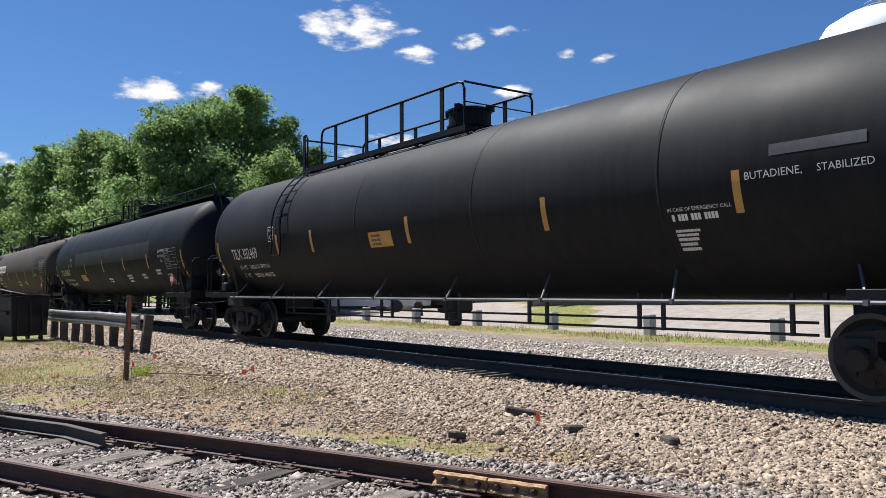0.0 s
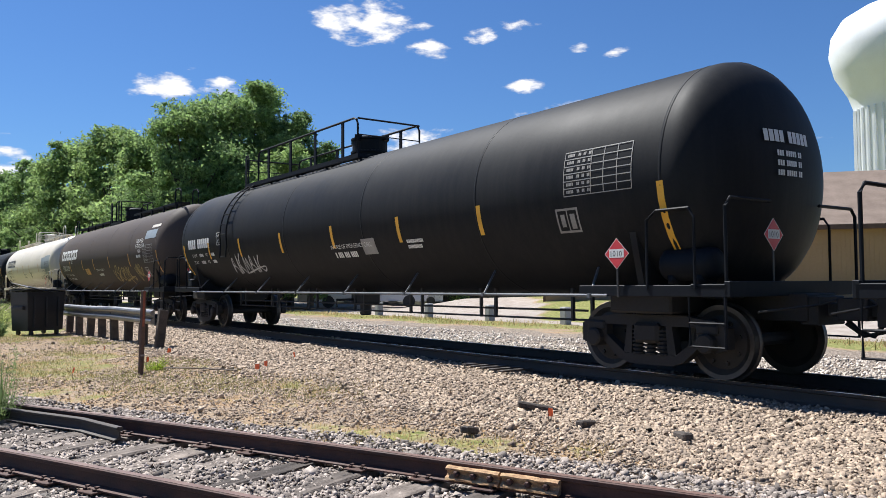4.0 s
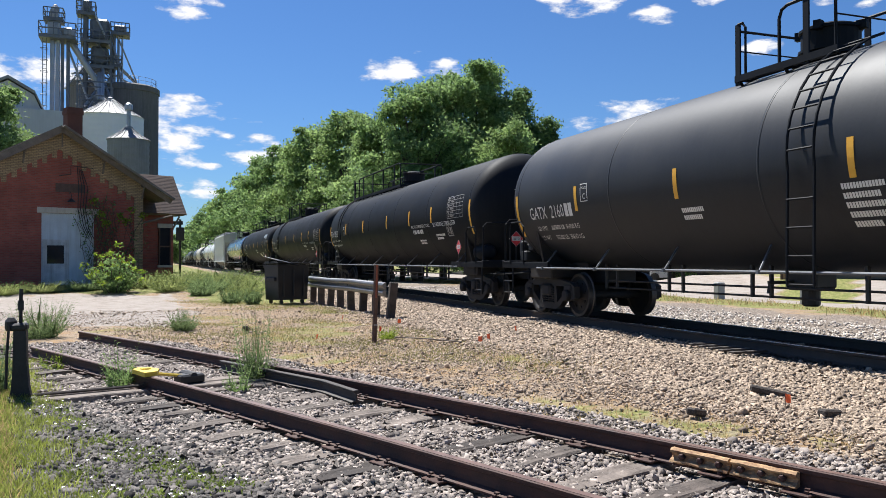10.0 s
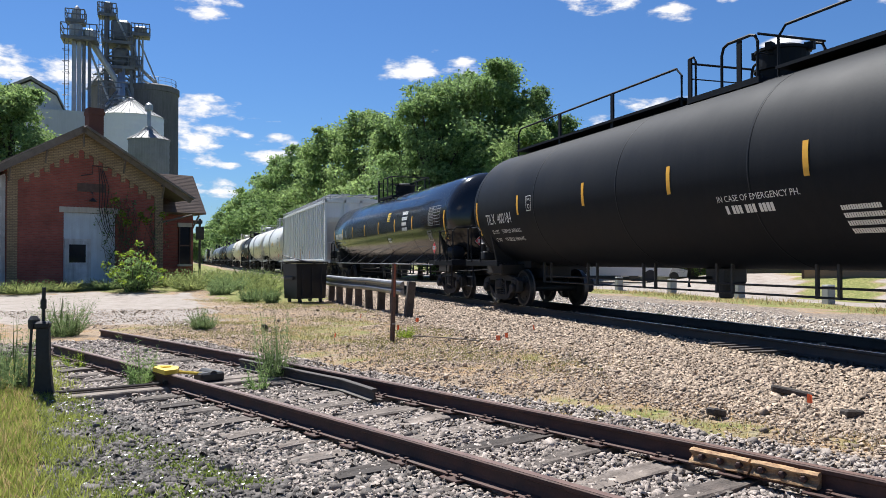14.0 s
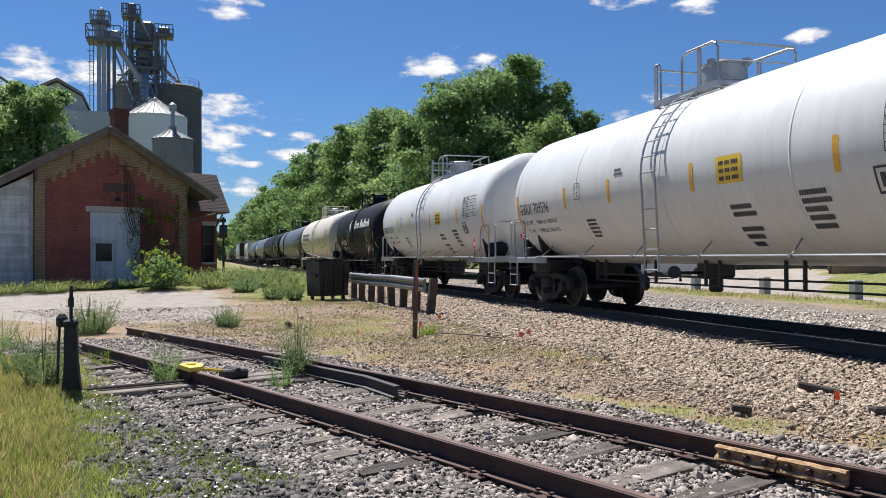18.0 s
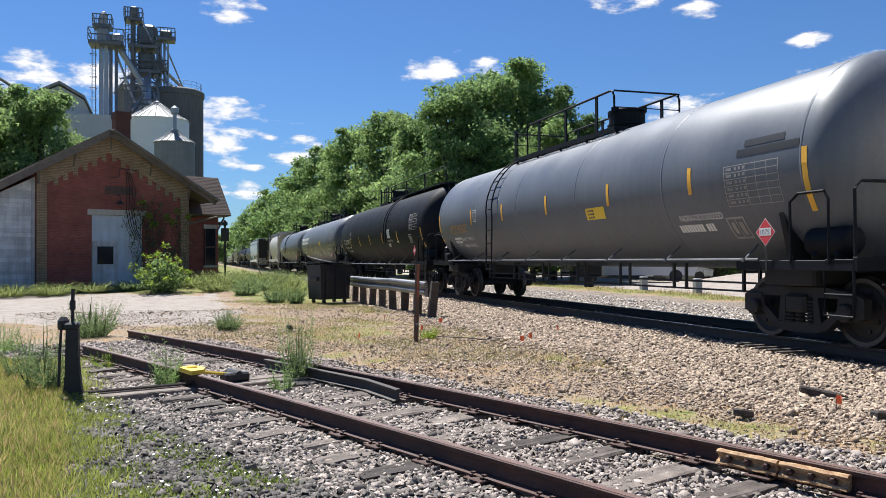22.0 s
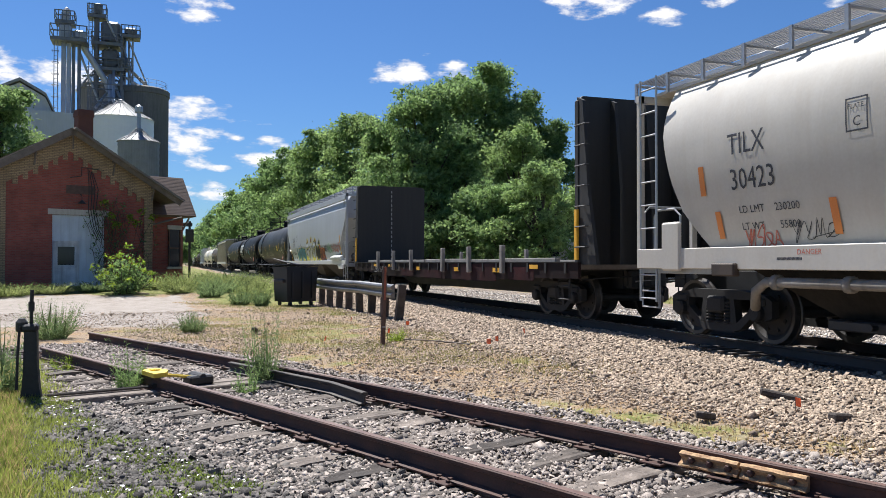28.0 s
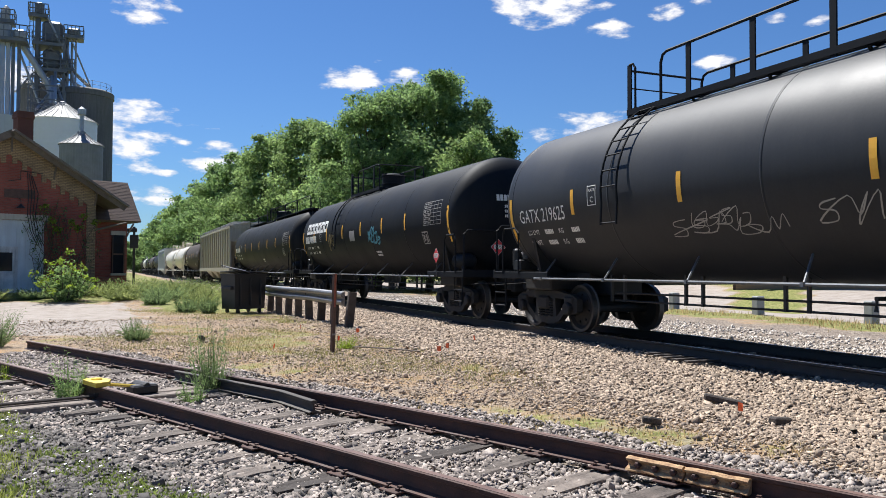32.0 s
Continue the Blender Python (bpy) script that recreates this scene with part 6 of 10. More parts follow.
def bulkhead_flat(spec):
    """Flat car with tall end bulkheads, stake posts and timbers along the deck."""
    half = spec["half"]
    car = thing("flat_car", spec["label"], "flat car", "cars of the freight train")
    add_trucks(car, half)
    end = half + 1.9
    bm = BM()
    box(bm, -1.5, 1.5, -end, end, 1.06, 1.16, bevel=.01)
    put("deck", mesh_of(bm, "old_wood"), car)
    bm = BM()
    for s in (-1, 1):
        prism(bm, [(-end, 1.20), (-end, .88), (-half + 1.2, .84), (-half + 3.0, .72), (half - 3.0, .72), (half - 1.2, .84), (end, .88), (end, 1.20)], .06, Matrix(((0, 0, 1, s * 1.52 - .03), (1, 0, 0, 0), (0, 1, 0, 0), (0, 0, 0, 1))))
    put("side_sill", mesh_of(bm, "maroon"), car, None, "black side sill with maroon paint showing through")
    bm = BM()
    for s in (-1, 1):
        box(bm, s * 1.53 - .045, s * 1.53 + .045, -end, end, 1.20, 1.215)
    put("deck_edge", mesh_of(bm, "bulk_black"), car, None, "worn black deck edge")
    bm = BM()
    box(bm, -.02, .02, -.04, .04, .98, 1.19)
    pocket = mesh_of(bm, "bulk_black")
    for s in (-1, 1):
        for k in range(22):
            put("stake_pocket", pocket, car, Matrix.Translation((s * 1.56, -end + .5 + (2 * end - 1) * k / 21, 0)))
    bm = BM()
    prism(bm, [(-end + .3, 1.06), (-end + .3, .66), (-half + 1.3, .62), (-half + 2.6, .43), (half - 2.6, .43), (half - 1.3, .62), (end - .3, .66), (end - .3, 1.06)], .7, Matrix(((0, 0, 1, -.35), (1, 0, 0, 0), (0, 1, 0, 0), (0, 0, 0, 1))))
    bmesh.ops.recalc_face_normals(bm, faces=bm.faces)
    # blacker than the other iron: the colour holds the shadow beneath the deck
    put("centre_sill", mesh_of(bm, "patch_black"), car, None, "deep fish-belly centre sill, its shadow put into a blacker colour")
    for s in (-1, 1):
        end_gear(car, "bulk_black", 1.72, s, half, False)
        put("coupler", draft_gear_mesh(1.72, s), car, Matrix.Translation((0, s * half, 0)))
        b = BM()
        y0, y1 = s * (end - .28), s * (end - .10)
        prism(b, [(-1.5, 1.16), (1.5, 1.16), (1.5, 4.42), (1.38, 4.52), (-1.38, 4.52), (-1.5, 4.42)], .12, Matrix(((1, 0, 0, 0), (0, 0, 1, min(y0, y1)), (0, 1, 0, 0), (0, 0, 0, 1))))
        bh = put("bulkhead", mesh_of(b, "bulk_black"), car, None, "tall black steel end bulkhead")
        for k in range(5):
            b = BM()
            x = -1.45 + 2.9 * k / 4
            prism(b, [(0, 1.16), (.75 if k in (0, 4) else .42, 1.16), (.42, 2.6), (.22, 4.4), (0, 4.5)], .07, Matrix(((0, 0, 1, x - .035), (s, 0, 0, y1 - s * .06), (0, 1, 0, 0), (0, 0, 0, 1))))
            put("brace", mesh_of(b, "bulk_black"), bh)
        b = BM()
        ya = y0 - s * .004
        for k in range(16):
            z = 1.3 + k * .195
            b.faces.new([b.verts.new(p) for p in ((-.025, ya, z), (.025, ya, z), (.02, ya, z + .11), (-.02, ya, z + .11))])
        put("dashed_line", mesh_of(b, "decal_dim"), bh, None, "worn white dashed centre line")
        b = BM()
        box(b, -1.56, -1.51, min(y1 - s * .05, y1 + s * .05), max(y1 - s * .05, y1 + s * .05), 1.25, 2.25)
        put("reflector", mesh_of(b, "yellow_tape"), bh)
        b = BM()
        for k in range(7):
            tube(b, [(-1.53, y1, 1.5 + .4 * k), (-1.58, y1 + s * .02, 1.5 + .4 * k), (-1.58, y1 + s * .42, 1.5 + .4 * k), (-1.5, y1 + s * .44, 1.5 + .4 * k)], .014, 5)
        put("grab_iron", mesh_of(b, "black_iron"), bh)
    rng = random.Random(9)
    b = BM()
    box(b, -.05, .05, -.075, .075, 0, .68, bevel=.012)
    stake = mesh_of(b, "pale_timber")
    for s in (-1, 1):
        for u in (4.2, 6.35, 8.5, 11.65, 13.8, 16.0) if s < 0 else (4.6, 8.6, 10.5, 14.4, 16.5):
            put("stake", stake, car, Matrix.Translation((s * 1.615, end - u, .94)) @ Matrix.Rotation(radians(rng.uniform(-3, 3)), 4, "X"))
        u = 2.2
        while u < 2 * end - 1.2:
            n = min(rng.uniform(2.0, 4.2), 2 * end - 1.2 - u)
            b = BM()
            x = s * 1.40 + rng.uniform(-.05, .03)
            box(b, x - .06, x + .06, end - u - n, end - u, 1.165, 1.165 + rng.uniform(.11, .15), bevel=.01)
            put("timber", mesh_of(b, "pale_timber"), car)
            u += n + .03
    def side(u, z):
        return Vector((-1.565, end - u, z))
    bm = BM()
    letters(bm, "ZEKX 864203", .33, lambda u, v: side(3.45 + u * .88, .84 + v))
    part("reporting_mark", bm, "decal_dim", car, "painted car number")
    for u, n, z0, z1, mt in ((2.9, .5, .9, 1.18, "bay_dim"), (6.4, .55, .90, 1.17, "bay_dim"), (7.1, 1.6, .76, 1.0, "maroon_worn"), (9.3, 2.1, .74, .98, "maroon_worn"), (12.3, 3.2, .74, 1.16, "maroon_worn"), (16.2, 1.4, .8, 1.1, "maroon_worn")):
        bm = BM()
        strip(bm, u, u + n, z0, z1, lambda a, b: side(a, b) + Vector((.006, 0, 0)), 1)
        part("paint_patch", bm, mt, car, "worn patch of old paint")
    for k, u in enumerate((3.35, 5.5, 8.95, 12.5, 15.3, 17.4)):
        bm = BM()
        strip(bm, u, u + .42, 1.06 if k in (0, 1, 5) else .96, 1.15 if k in (0, 1, 5) else 1.07, lambda a, b: side(a, b) + Vector((-.004, 0, 0)), 1)
        part("reflector", bm, "yellow_tape", car)
    return car


# ---- the train, from the leading car back ----
# (kind, y of the leading truck at 0 s, y of the trailing truck, what it looks like)
DIGITS = (1, 0, 1, 1, 1, 0, 1, 1, 1, 0, 1, 1, 1, 1)
BLACK = "black tank car with yellow reflectors and stencilling"
BROWN = "grimy brown tank car with a top walkway"
OLD = (-.58, -.12)


def rows(u, z, size, counts, step=1.6):
    """Several lines of unreadably small lettering."""
    return tuple((u, z - size * step * k, size, (1,) * c) for k, c in enumerate(counts))


CONSIST = [
    ("tank", 2.95, 19.59, dict(mark_text="TILX 302469", weights=("164200 LB  74500 KG", " 98800 LB  44800 KG"), paint="black_dusty", table_back=.75, tape="yellow_faded", sz=(-.54, -.08), plat=(-3.0, 5.3), dome_y=.1, ladder_y=5.1, name_z=-.56, mark_u=1.0, plate_u=3.3, signs=((7.7, -.56, .78, .28),), texts=(("IN CASE OF EMERGENCY CALL", 14.45, -.46, .062), ("BUTADIENE,", 15.5, -.2, .118), ("STABILIZED", 16.3, -.2, .11)), bars=((14.5, -.57, .075, DIGITS), *rows(14.5, -.70, .03, (18, 16)), *rows(14.5, -.80, .035, (13, 11, 12))), patches=((15.8, 16.8, .02, .14, "patch_faint"),), strips=(.12, 3.72, 5.4, 9.0, 12.4, 15.4), label="dusty black tank car with a railed top platform", placard="1010")),
    ("tank", 23.74, 40.38, dict(mark_text="TILX 400185", weights=("153200 LBS 69500 KGS", "109800 LBS 49800 KGS"), paint="black_paint", tape="yellow_faded", sz=OLD, rail_h=.34, pipe=False, top="rail", top_y=-.9, ladder=False, name_z=-.6, mark_u=1.05, plate_u=3.1, table_z=-.62, signs=((4.65, -.87, .85, .25),), patches=((4.0, 14.8, -.25, .30, "patch_black"),), texts=(("LIQUEFIED", 15.75, -.12, .13), ("PETROLEUM", 15.7, -.28, .13), ("GAS", 15.9, -.43, .13)), bars=(*rows(8.9, -.88, .06, (14, 12)), *rows(11.6, -.8, .06, (16, 14, 11)), *rows(13.4, -.8, .06, (12, 13)), *rows(15.1, -.7, .06, (14, 12))), strips=(.12, 2.75, 5.75, 8.65, 11.6, 14.5, 17.92), label=BLACK + " and long top rail", placard="1075")),
    ("tank", 44.48, 60.38, dict(mark_text="PROX 32113", weights=("153600 LB  69 700 KG", "109400 LB  49 600 KG"), paint="brown_grime", tape="yellow_faded", sz=OLD, top="board", hi=.8, ladder=False, top_y=.1, name_z=-.55, mark_u=.8, plate_u=3.0, table_z=-.3, logo=(.8, -.08, .37, "decal_white"), signs=((10.4, -.9, .55, .2),), texts=(("IN CASE OF EMERGENCY", 7.8, -.76, .12), ("LIQUEFIED", 13.8, -.46, .18)), bars=((7.95, -.95, .11, DIGITS), *rows(1.0, -.75, .05, (10, 12))), strips=(.12, 2.5, 5.0, 8.35, 11.15, 13.65, 17.2), patches=((14.2, 16.2, .1, .55, "patch_black"), (13.4, 14.1, -.3, .15, "patch_black")), label=BROWN + " and pale block lettering", placard="1075")),
    ("tank", 64.71, 81.55, dict(paint="black_dusty", sz=OLD, tags=((4, 3.6, 2.0, -1.0, .5, "graf_white", .035),), texts=(("IN CASE OF EMERGENCY CALL", 9.5, -.6, .12),), bars=((9.6, -.78, .11, DIGITS), *rows(12.4, -.6, .06, (14, 12))), patches=((10.8, 11.3, -.75, -.45, "decal_dim"),), label="dusty black tank car with a pale graffiti tag", placard="1010")),
    ("tank", 85.7, 101.45, dict(mark_text="PROX 32139", weights=("154300 LB  70 000 KG", "108700 LB  49 300 KG"), paint="brown_grime", tape="yellow_faded", sz=OLD, top="board", hi=.8, ladder=False, top_y=-.2, name_z=-.55, mark_u=.8, plate_u=3.0, table_z=-.48, logo=(.75, -.04, .38, "decal_white"), signs=((5.7, -.78, .8, .26),), texts=(("IN CASE OF EMERGENCY", 7.85, -.66, .12), ("LIQUIFIED", 14.55, .22, .2), ("PETROLEUM", 14.5, .04, .2), ("GAS", 14.8, -.13, .2)), bars=((8.0, -.86, .09, DIGITS), *rows(14.55, -.3, .1, (9,))), tags=((7, 10.5, 2.6, -1.12, .55, "graf_gold", .05), (11, 13.8, 1.1, -1.02, .48, "graf_gold", .05)), patches=((15.6, 16.9, .32, .62, "patch_grey"), (16.0, 17.0, .70, .80, "cream_paint")), strips=(.12, 2.6, 5.3, 7.55, 10.3, 13.45, 17.05), label="grimy brown tank car with gold graffiti", placard="1075")),
    ("tank", 105.8, 121.75, dict(mark_text="PROX 31222", table_back=1.45, table_z=-.5, paint="cream_paint", metal="cream_paint", tape="yellow_faded", sz=(-.45, .02), ink="decal_black", top="board", ladder=False, top_y=-.3, bright_pipe=True, name_z=-.42, mark_u=1.1, plate_u=3.4, logo=(1.05, .03, .38, "decal_black"), texts=(("IN CASE OF EMERGENCY CALL", 7.75, -.58, .11), ("BUTADIENE", 14.95, -.46, .14), ("STABILIZED", 14.98, -.61, .13)), bars=((8.1, -.74, .09, DIGITS), *rows(10.6, -.5, .07, (11, 9, 8)), *rows(1.6, -.6, .06, (9, 8))), patches=((14.75, 15.8, -.30, .34, "patch_grey"), (15.8, 17.3, -.62, .42, "patch_grey"), (15.25, 15.65, -.80, -.68, "decal_black"), (15.85, 16.4, -1.06, -.68, "decal_black")), tags=((31, 13.8, 1.3, -.9, .3, "graf_black", .02),), strips=(.12, 2.9, 5.6, 8.0, 10.45, 13.75), label="cream-white tank car streaked with rust and dark lettering", placard="1010")),
    ("tank", 125.94, 142.4, dict(mark_text="TILX  308190", weights=("162200 LB 73550 KG", "100800 LB 45750 KG"), paint="black_paint", plat=(-3.4, 5.8), dome_y=1.6, mark_u=.15, plate_u=2.7, table_z=-.2, texts=(("IN CASE OF EMERGENCY CALL", 12.6, -.48, .12), ("BUTADIENE,", 15.1, -.4, .15), ("STABILIZED", 15.15, -.56, .14)), bars=((12.7, -.64, .1, DIGITS), *rows(12.7, -.8, .05, (18, 14)), *rows(15.1, -.74, .05, (14, 12))), strips=(.05, 3.2, 6.2, 9.85, 12.3, 14.1, 17.75), label=BLACK + " and curved ladder", placard="1010")),
    ("tank", 146.68, 160.63, dict(mark_text="GATX  2160", weights=("200800 LB  91050 KG", " 85200 LB  38650 KG"), mark_more=2, ladder_low=.85, paint="dark_grey", sz=(-.38, .1), plat=(-3.2, 1.2), dome_y=.2, ladder_y=-.85, mark_u=.65, name_z=-.46, plate_u=2.9, bars=(*rows(5.9, -.6, .07, (12, 10)), *rows(9.0, -.5, .07, (14, 12, 14, 12, 9)), *rows(11.0, -.4, .08, (10, 12))), strips=(.05, 2.7, 5.85, 9.2, 12.0, 15.2), label="dark grey tank car with a curved side ladder", placard="1010")),
    ("tank", 164.83, 181.19, dict(mark_text="TILX  308133", weights=("162450 LB 73650 KG", "100800 LB 45650 KG"), paint="black_paint", plat=(-3.1, 7.0), dome_y=.65, mark_u=.1, plate_u=2.7, texts=(("IN CASE OF EMERGENCY CALL", 12.6, -.32, .13), ("BUTADIENE, STABILIZED", 14.7, -.34, .17)), bars=((12.7, -.5, .12, DIGITS), *rows(13.1, -.74, .05, (20, 17)), *rows(14.8, -.62, .06, (20, 14))), strips=(.05, 3.2, 6.25, 9.7, 12.4, 14.6, 17.7), label=BLACK + " and a railed platform", placard="1010")),
    ("tank", 185.3, 201.77, dict(mark_text="TILX  308154", weights=("163000 LB  73900 KG", "100000 LB  45400 KG"), paint="black_paint", plat=(-3.6, 5.62), dome_y=1.6, ladder_y=5.2, mark_u=.1, plate_u=2.7, table_z=-.28, texts=(("IN CASE OF EMERGENCY CALL", 12.65, -.4, .12), ("BUTADIENE, STABILIZED", 14.8, -.42, .14)), bars=((12.75, -.56, .1, DIGITS), *rows(13.2, -.74, .05, (18,)), *rows(14.9, -.66, .05, (20, 12))), strips=(.05, 3.2, 6.35, 9.8, 12.4, 14.6, 17.75), label=BLACK + " and a railed platform", placard="1010")),
    ("tank", 205.75, 222.41, dict(mark_text="TILX  400184", weights=("153700 LB  69700 KG", "109300 LB  49600 KG"), paint="black_paint", sz=(-.28, .18), top="rail", pipe=False, back_h=.58, top_y=-.9, ladder=False, mark_u=.75, name_z=-.44, plate_u=3.3, patches=((15.4, 17.0, .45, .7, "patch_grey"),), texts=(("IN CASE OF EMERGENCY PH.", 10.05, -.5, .13),), bars=((10.2, -.68, .12, DIGITS), *rows(12.3, -.74, .06, (16, 18, 17, 15)), *rows(14.0, -.7, .07, (12, 12))), strips=(.12, 2.8, 6.0, 8.9, 11.9, 14.8, 17.95), label=BLACK + " and long top rail", placard="1075")),
    ("tank", 226.57, 243.3, dict(paint="black_gloss", plat=(-3.0, 2.0), r=1.45, zc=2.46, ladder=False, signs=((11.0, .2, .4, .34),), bars=(*rows(13.2, .35, .12, (9, 9, 8, 9)), *rows(11.0, -.5, .06, (12, 11))), label="glossy black tank car with white stencilling", placard="1010")),
    ("hopper", 247.5, 263.02, dict(mark_text=("PL|CX", "46|270"), zb=1.16, sill_drop=.05, rib_at=(7.74, 6.91, 6.16, 5.28, 4.41, 3.70, 2.68, 1.73, .76, -.23, -1.19, -2.2, -3.2, -4.0, -4.8, -5.6, -6.4, -7.1, -7.8), bay_at=(3.75, -.35, -4.45), paint="hopper_white", ribs=16, bays=3, top=4.48, ink="decal_black", bay="bay_pale", strips=((1.37, 1.21, .75), (3.83, 1.21, .45), (6.43, 1.21, .5), (9.34, 1.21, .7), (13.11, 1.21, .5)), tags=((3, 3.9, .8, 1.2, .4, "graf_black", .03), (5, 4.9, .6, 1.22, .35, "graf_black", .03)), texts=(("CAUTION", 9.5, 2.2, .13, "graf_red"),), bars=rows(9.48, 2.06, .05, (10, 11, 11, 10, 11, 9, 10)), name=(.6, 2.1, .26), label="light grey ribbed covered hopper car with slanted bays")),
    ("tank", 267.34, 278.87, dict(mark_text="GBRX 709596", weights=("198600 LB  90050 KG", " 87400 LB  39650 KG"), r=1.59, zc=2.60, ladder_low=.9, paint="white_paint", metal="galv", dome="galv", ink="decal_black", sz=(-.38, .08), top="small", ladder_y=.2, top_y=-1.3, bright_pipe=True, mark_u=.15, name_z=-.4, plate_u=3.2, signs=((8.05, -.33, .6, .42),), bars=(*rows(8.2, -.72, .07, (11, 12, 0, 11, 9, 6)), *rows(9.7, -.62, .07, (11, 12, 9, 10, 9)), *rows(3.5, -.7, .05, (13, 12, 13, 12, 10)), *rows(4.9, .2, .05, (8, 10))), strips=(.05, 2.72, 4.66, 7.4, 10.45, 12.9), table_z=-.2, label="white tank car with galvanised ladder and yellow reflectors", placard="1075")),
    ("tank", 282.87, 294.27, dict(mark_text="GBRX 709594", r=1.59, zc=2.60, ladder_low=.9, paint="white_paint", metal="galv", dome="galv", ink="decal_black", sz=(-.38, .08), top="small", ladder_y=.22, small=(-.6, 1.3), top_y=-.9, bright_pipe=True, mark_u=.15, name_z=-.4, plate_u=3.2, signs=((8.05, -.33, .6, .42),), bars=(*rows(8.2, -.72, .07, (11, 12, 0, 11, 9, 6)), *rows(9.7, -.62, .07, (11, 12, 9, 10, 9)), *rows(3.5, -.7, .05, (13, 12, 13, 12, 10)), *rows(4.9, .2, .05, (8, 10))), strips=(.05, 2.72, 4.66, 7.4, 10.45, 12.75), table_z=-.2, label="white tank car with galvanised ladder and yellow reflectors", placard="1075")),
    ("tank", 298.31, 307.33, dict(mark_text="SHPX 2033", weights=("200900 LB  91 150 KG", " 62100 LB  28 150 KG"), mark_more=2, table_z=-0.55, paint="black_paint", sz=OLD, top="small", top_y=-1.7, ladder_y=-.3, mark_u=1.2, name_z=-.64, plate_u=3.75, emblem=(4.55, .05, .62), tags=((41, 7.8, 1.6, -1.0, .42, "graf_white", .022),), bars=rows(1.4, -.82, .05, (20, 18)), strips=(.12, 1.95, 3.5, 8.6, 10.35), label="short black tank car with a white emblem", placard="1010")),
    ("tank", 311.42, 324.35, dict(r=1.59, zc=2.60, mark_text="PROX 43051", ladder_low=.9, paint="cream_paint", metal="cream_paint", dome="galv", ink="decal_black", sz=OLD, top="small", top_y=-1.9, ladder_y=-.2, bright_pipe=True, mark_u=1.0, name_z=-.5, plate_u=3.4, logo=(1.0, -.12, .40, "decal_black"), signs=((12.0, -.32, .75, .28),), texts=(("NO VACUUM RELIEF DEVICE", 9.75, -.78, .14),), bars=rows(9.8, -.1, .06, (9, 8, 5, 9, 11, 7)), strips=(.12, 2.95, 5.0, 9.7, 11.8, 14.2), label="cream tank car with dark lettering and galvanised ladder", placard="1075")),
    ("tank", 328.45, 344.1, dict(mark_text="UTLX 954527", weights=("163200 LB  74 050 KG", " 99800 LB  45 250 KG"), mark_ink="decal_orange", ladder_low=.9, paint="grey_paint", sz=(-.3, .14), plat=(-5.2, 3.4), dome_y=-1.3, ladder_y=3.4, bright_pipe=True, mark_u=1.1, name_z=-.5, plate_u=3.5, table_z=-.54, signs=((10.65, -.53, .8, .24),), texts=(("NON-ODORIZED", 13.9, -.72, .15),), bars=((13.8, -.9, .12, (1,) * 9 + (0,) + (1,) * 3), *rows(1.3, -.7, .07, (16, 14))), patches=((15.6, 16.9, .16, .27, "patch_black"), (15.75, 16.6, .3, .4, "patch_black")), strips=(.05, 3.3, 5.85, 8.7, 11.65, 14.4, 17.0), label="grey tank car with dim white lettering and curved ladder", placard="1075")),
    ("tank", 347.95, 364.23, dict(mark_text="CTCX 137087", weights=("165100 LB  74900 KG", " 97900 LB  44400 KG"), paint="black_paint", sz=OLD, top="rail", rail_back=False, ladder_y=-3.2, top_y=0.2, mark_u=.9, name_z=-.44, plate_u=3.0, patches=((12.0, 12.5, -.38, .0, "decal_white"),), texts=(("NON-ODORIZED", 11.9, -.55, .12),), bars=(*rows(11.9, -.66, .05, (14, 12)), *rows(13.6, -.6, .05, (10,))), strips=(.12, 2.9, 5.5, 8.1, 10.9, 13.8, 17.6), label=BLACK + " and two white notices", placard="1075")),
    ("tank", 368.4, 383.9, dict(mark_text="PROX 31483", paint="grey_paint", sz=OLD, top="board", hi=.8, ladder=False, top_y=-.1, mark_u=.85, name_z=-.5, plate_u=3.1, logo=(.8, -.05, .38, "decal_white"), signs=((10.0, -.27, .75, .26),), texts=(("LIQUEFIED PETROLEUM GAS", 13.85, -.42, .17), ("NON-ODORIZED", 13.95, -.62, .16)), tags=((51, 6.0, 2.2, -1.02, .4, "graf_white", .03), (52, 8.3, 1.1, -1.0, .4, "graf_white", .03), (53, 11.1, .8, -.95, .4, "graf_white", .03), (54, 12.4, 1.3, -1.15, .55, "graf_white", .03)), strips=(.12, 2.95, 5.7, 8.25, 10.9, 13.6, 16.8), label="grey tank car with white graffiti and top walkway", placard="1075")),
    ("tank", 388.03, 403.0, dict(paint="grey_paint", sz=OLD, plat=(-3.4, 2.4), tags=((55, 10.0, 1.6, -1.0, .4, "graf_gold", .035),), bars=(*rows(11.8, -.6, .07, (12, 10)), *rows(7.0, -.6, .06, (12, 11))), label="dusty grey tank car with a railed platform", placard="1075")),
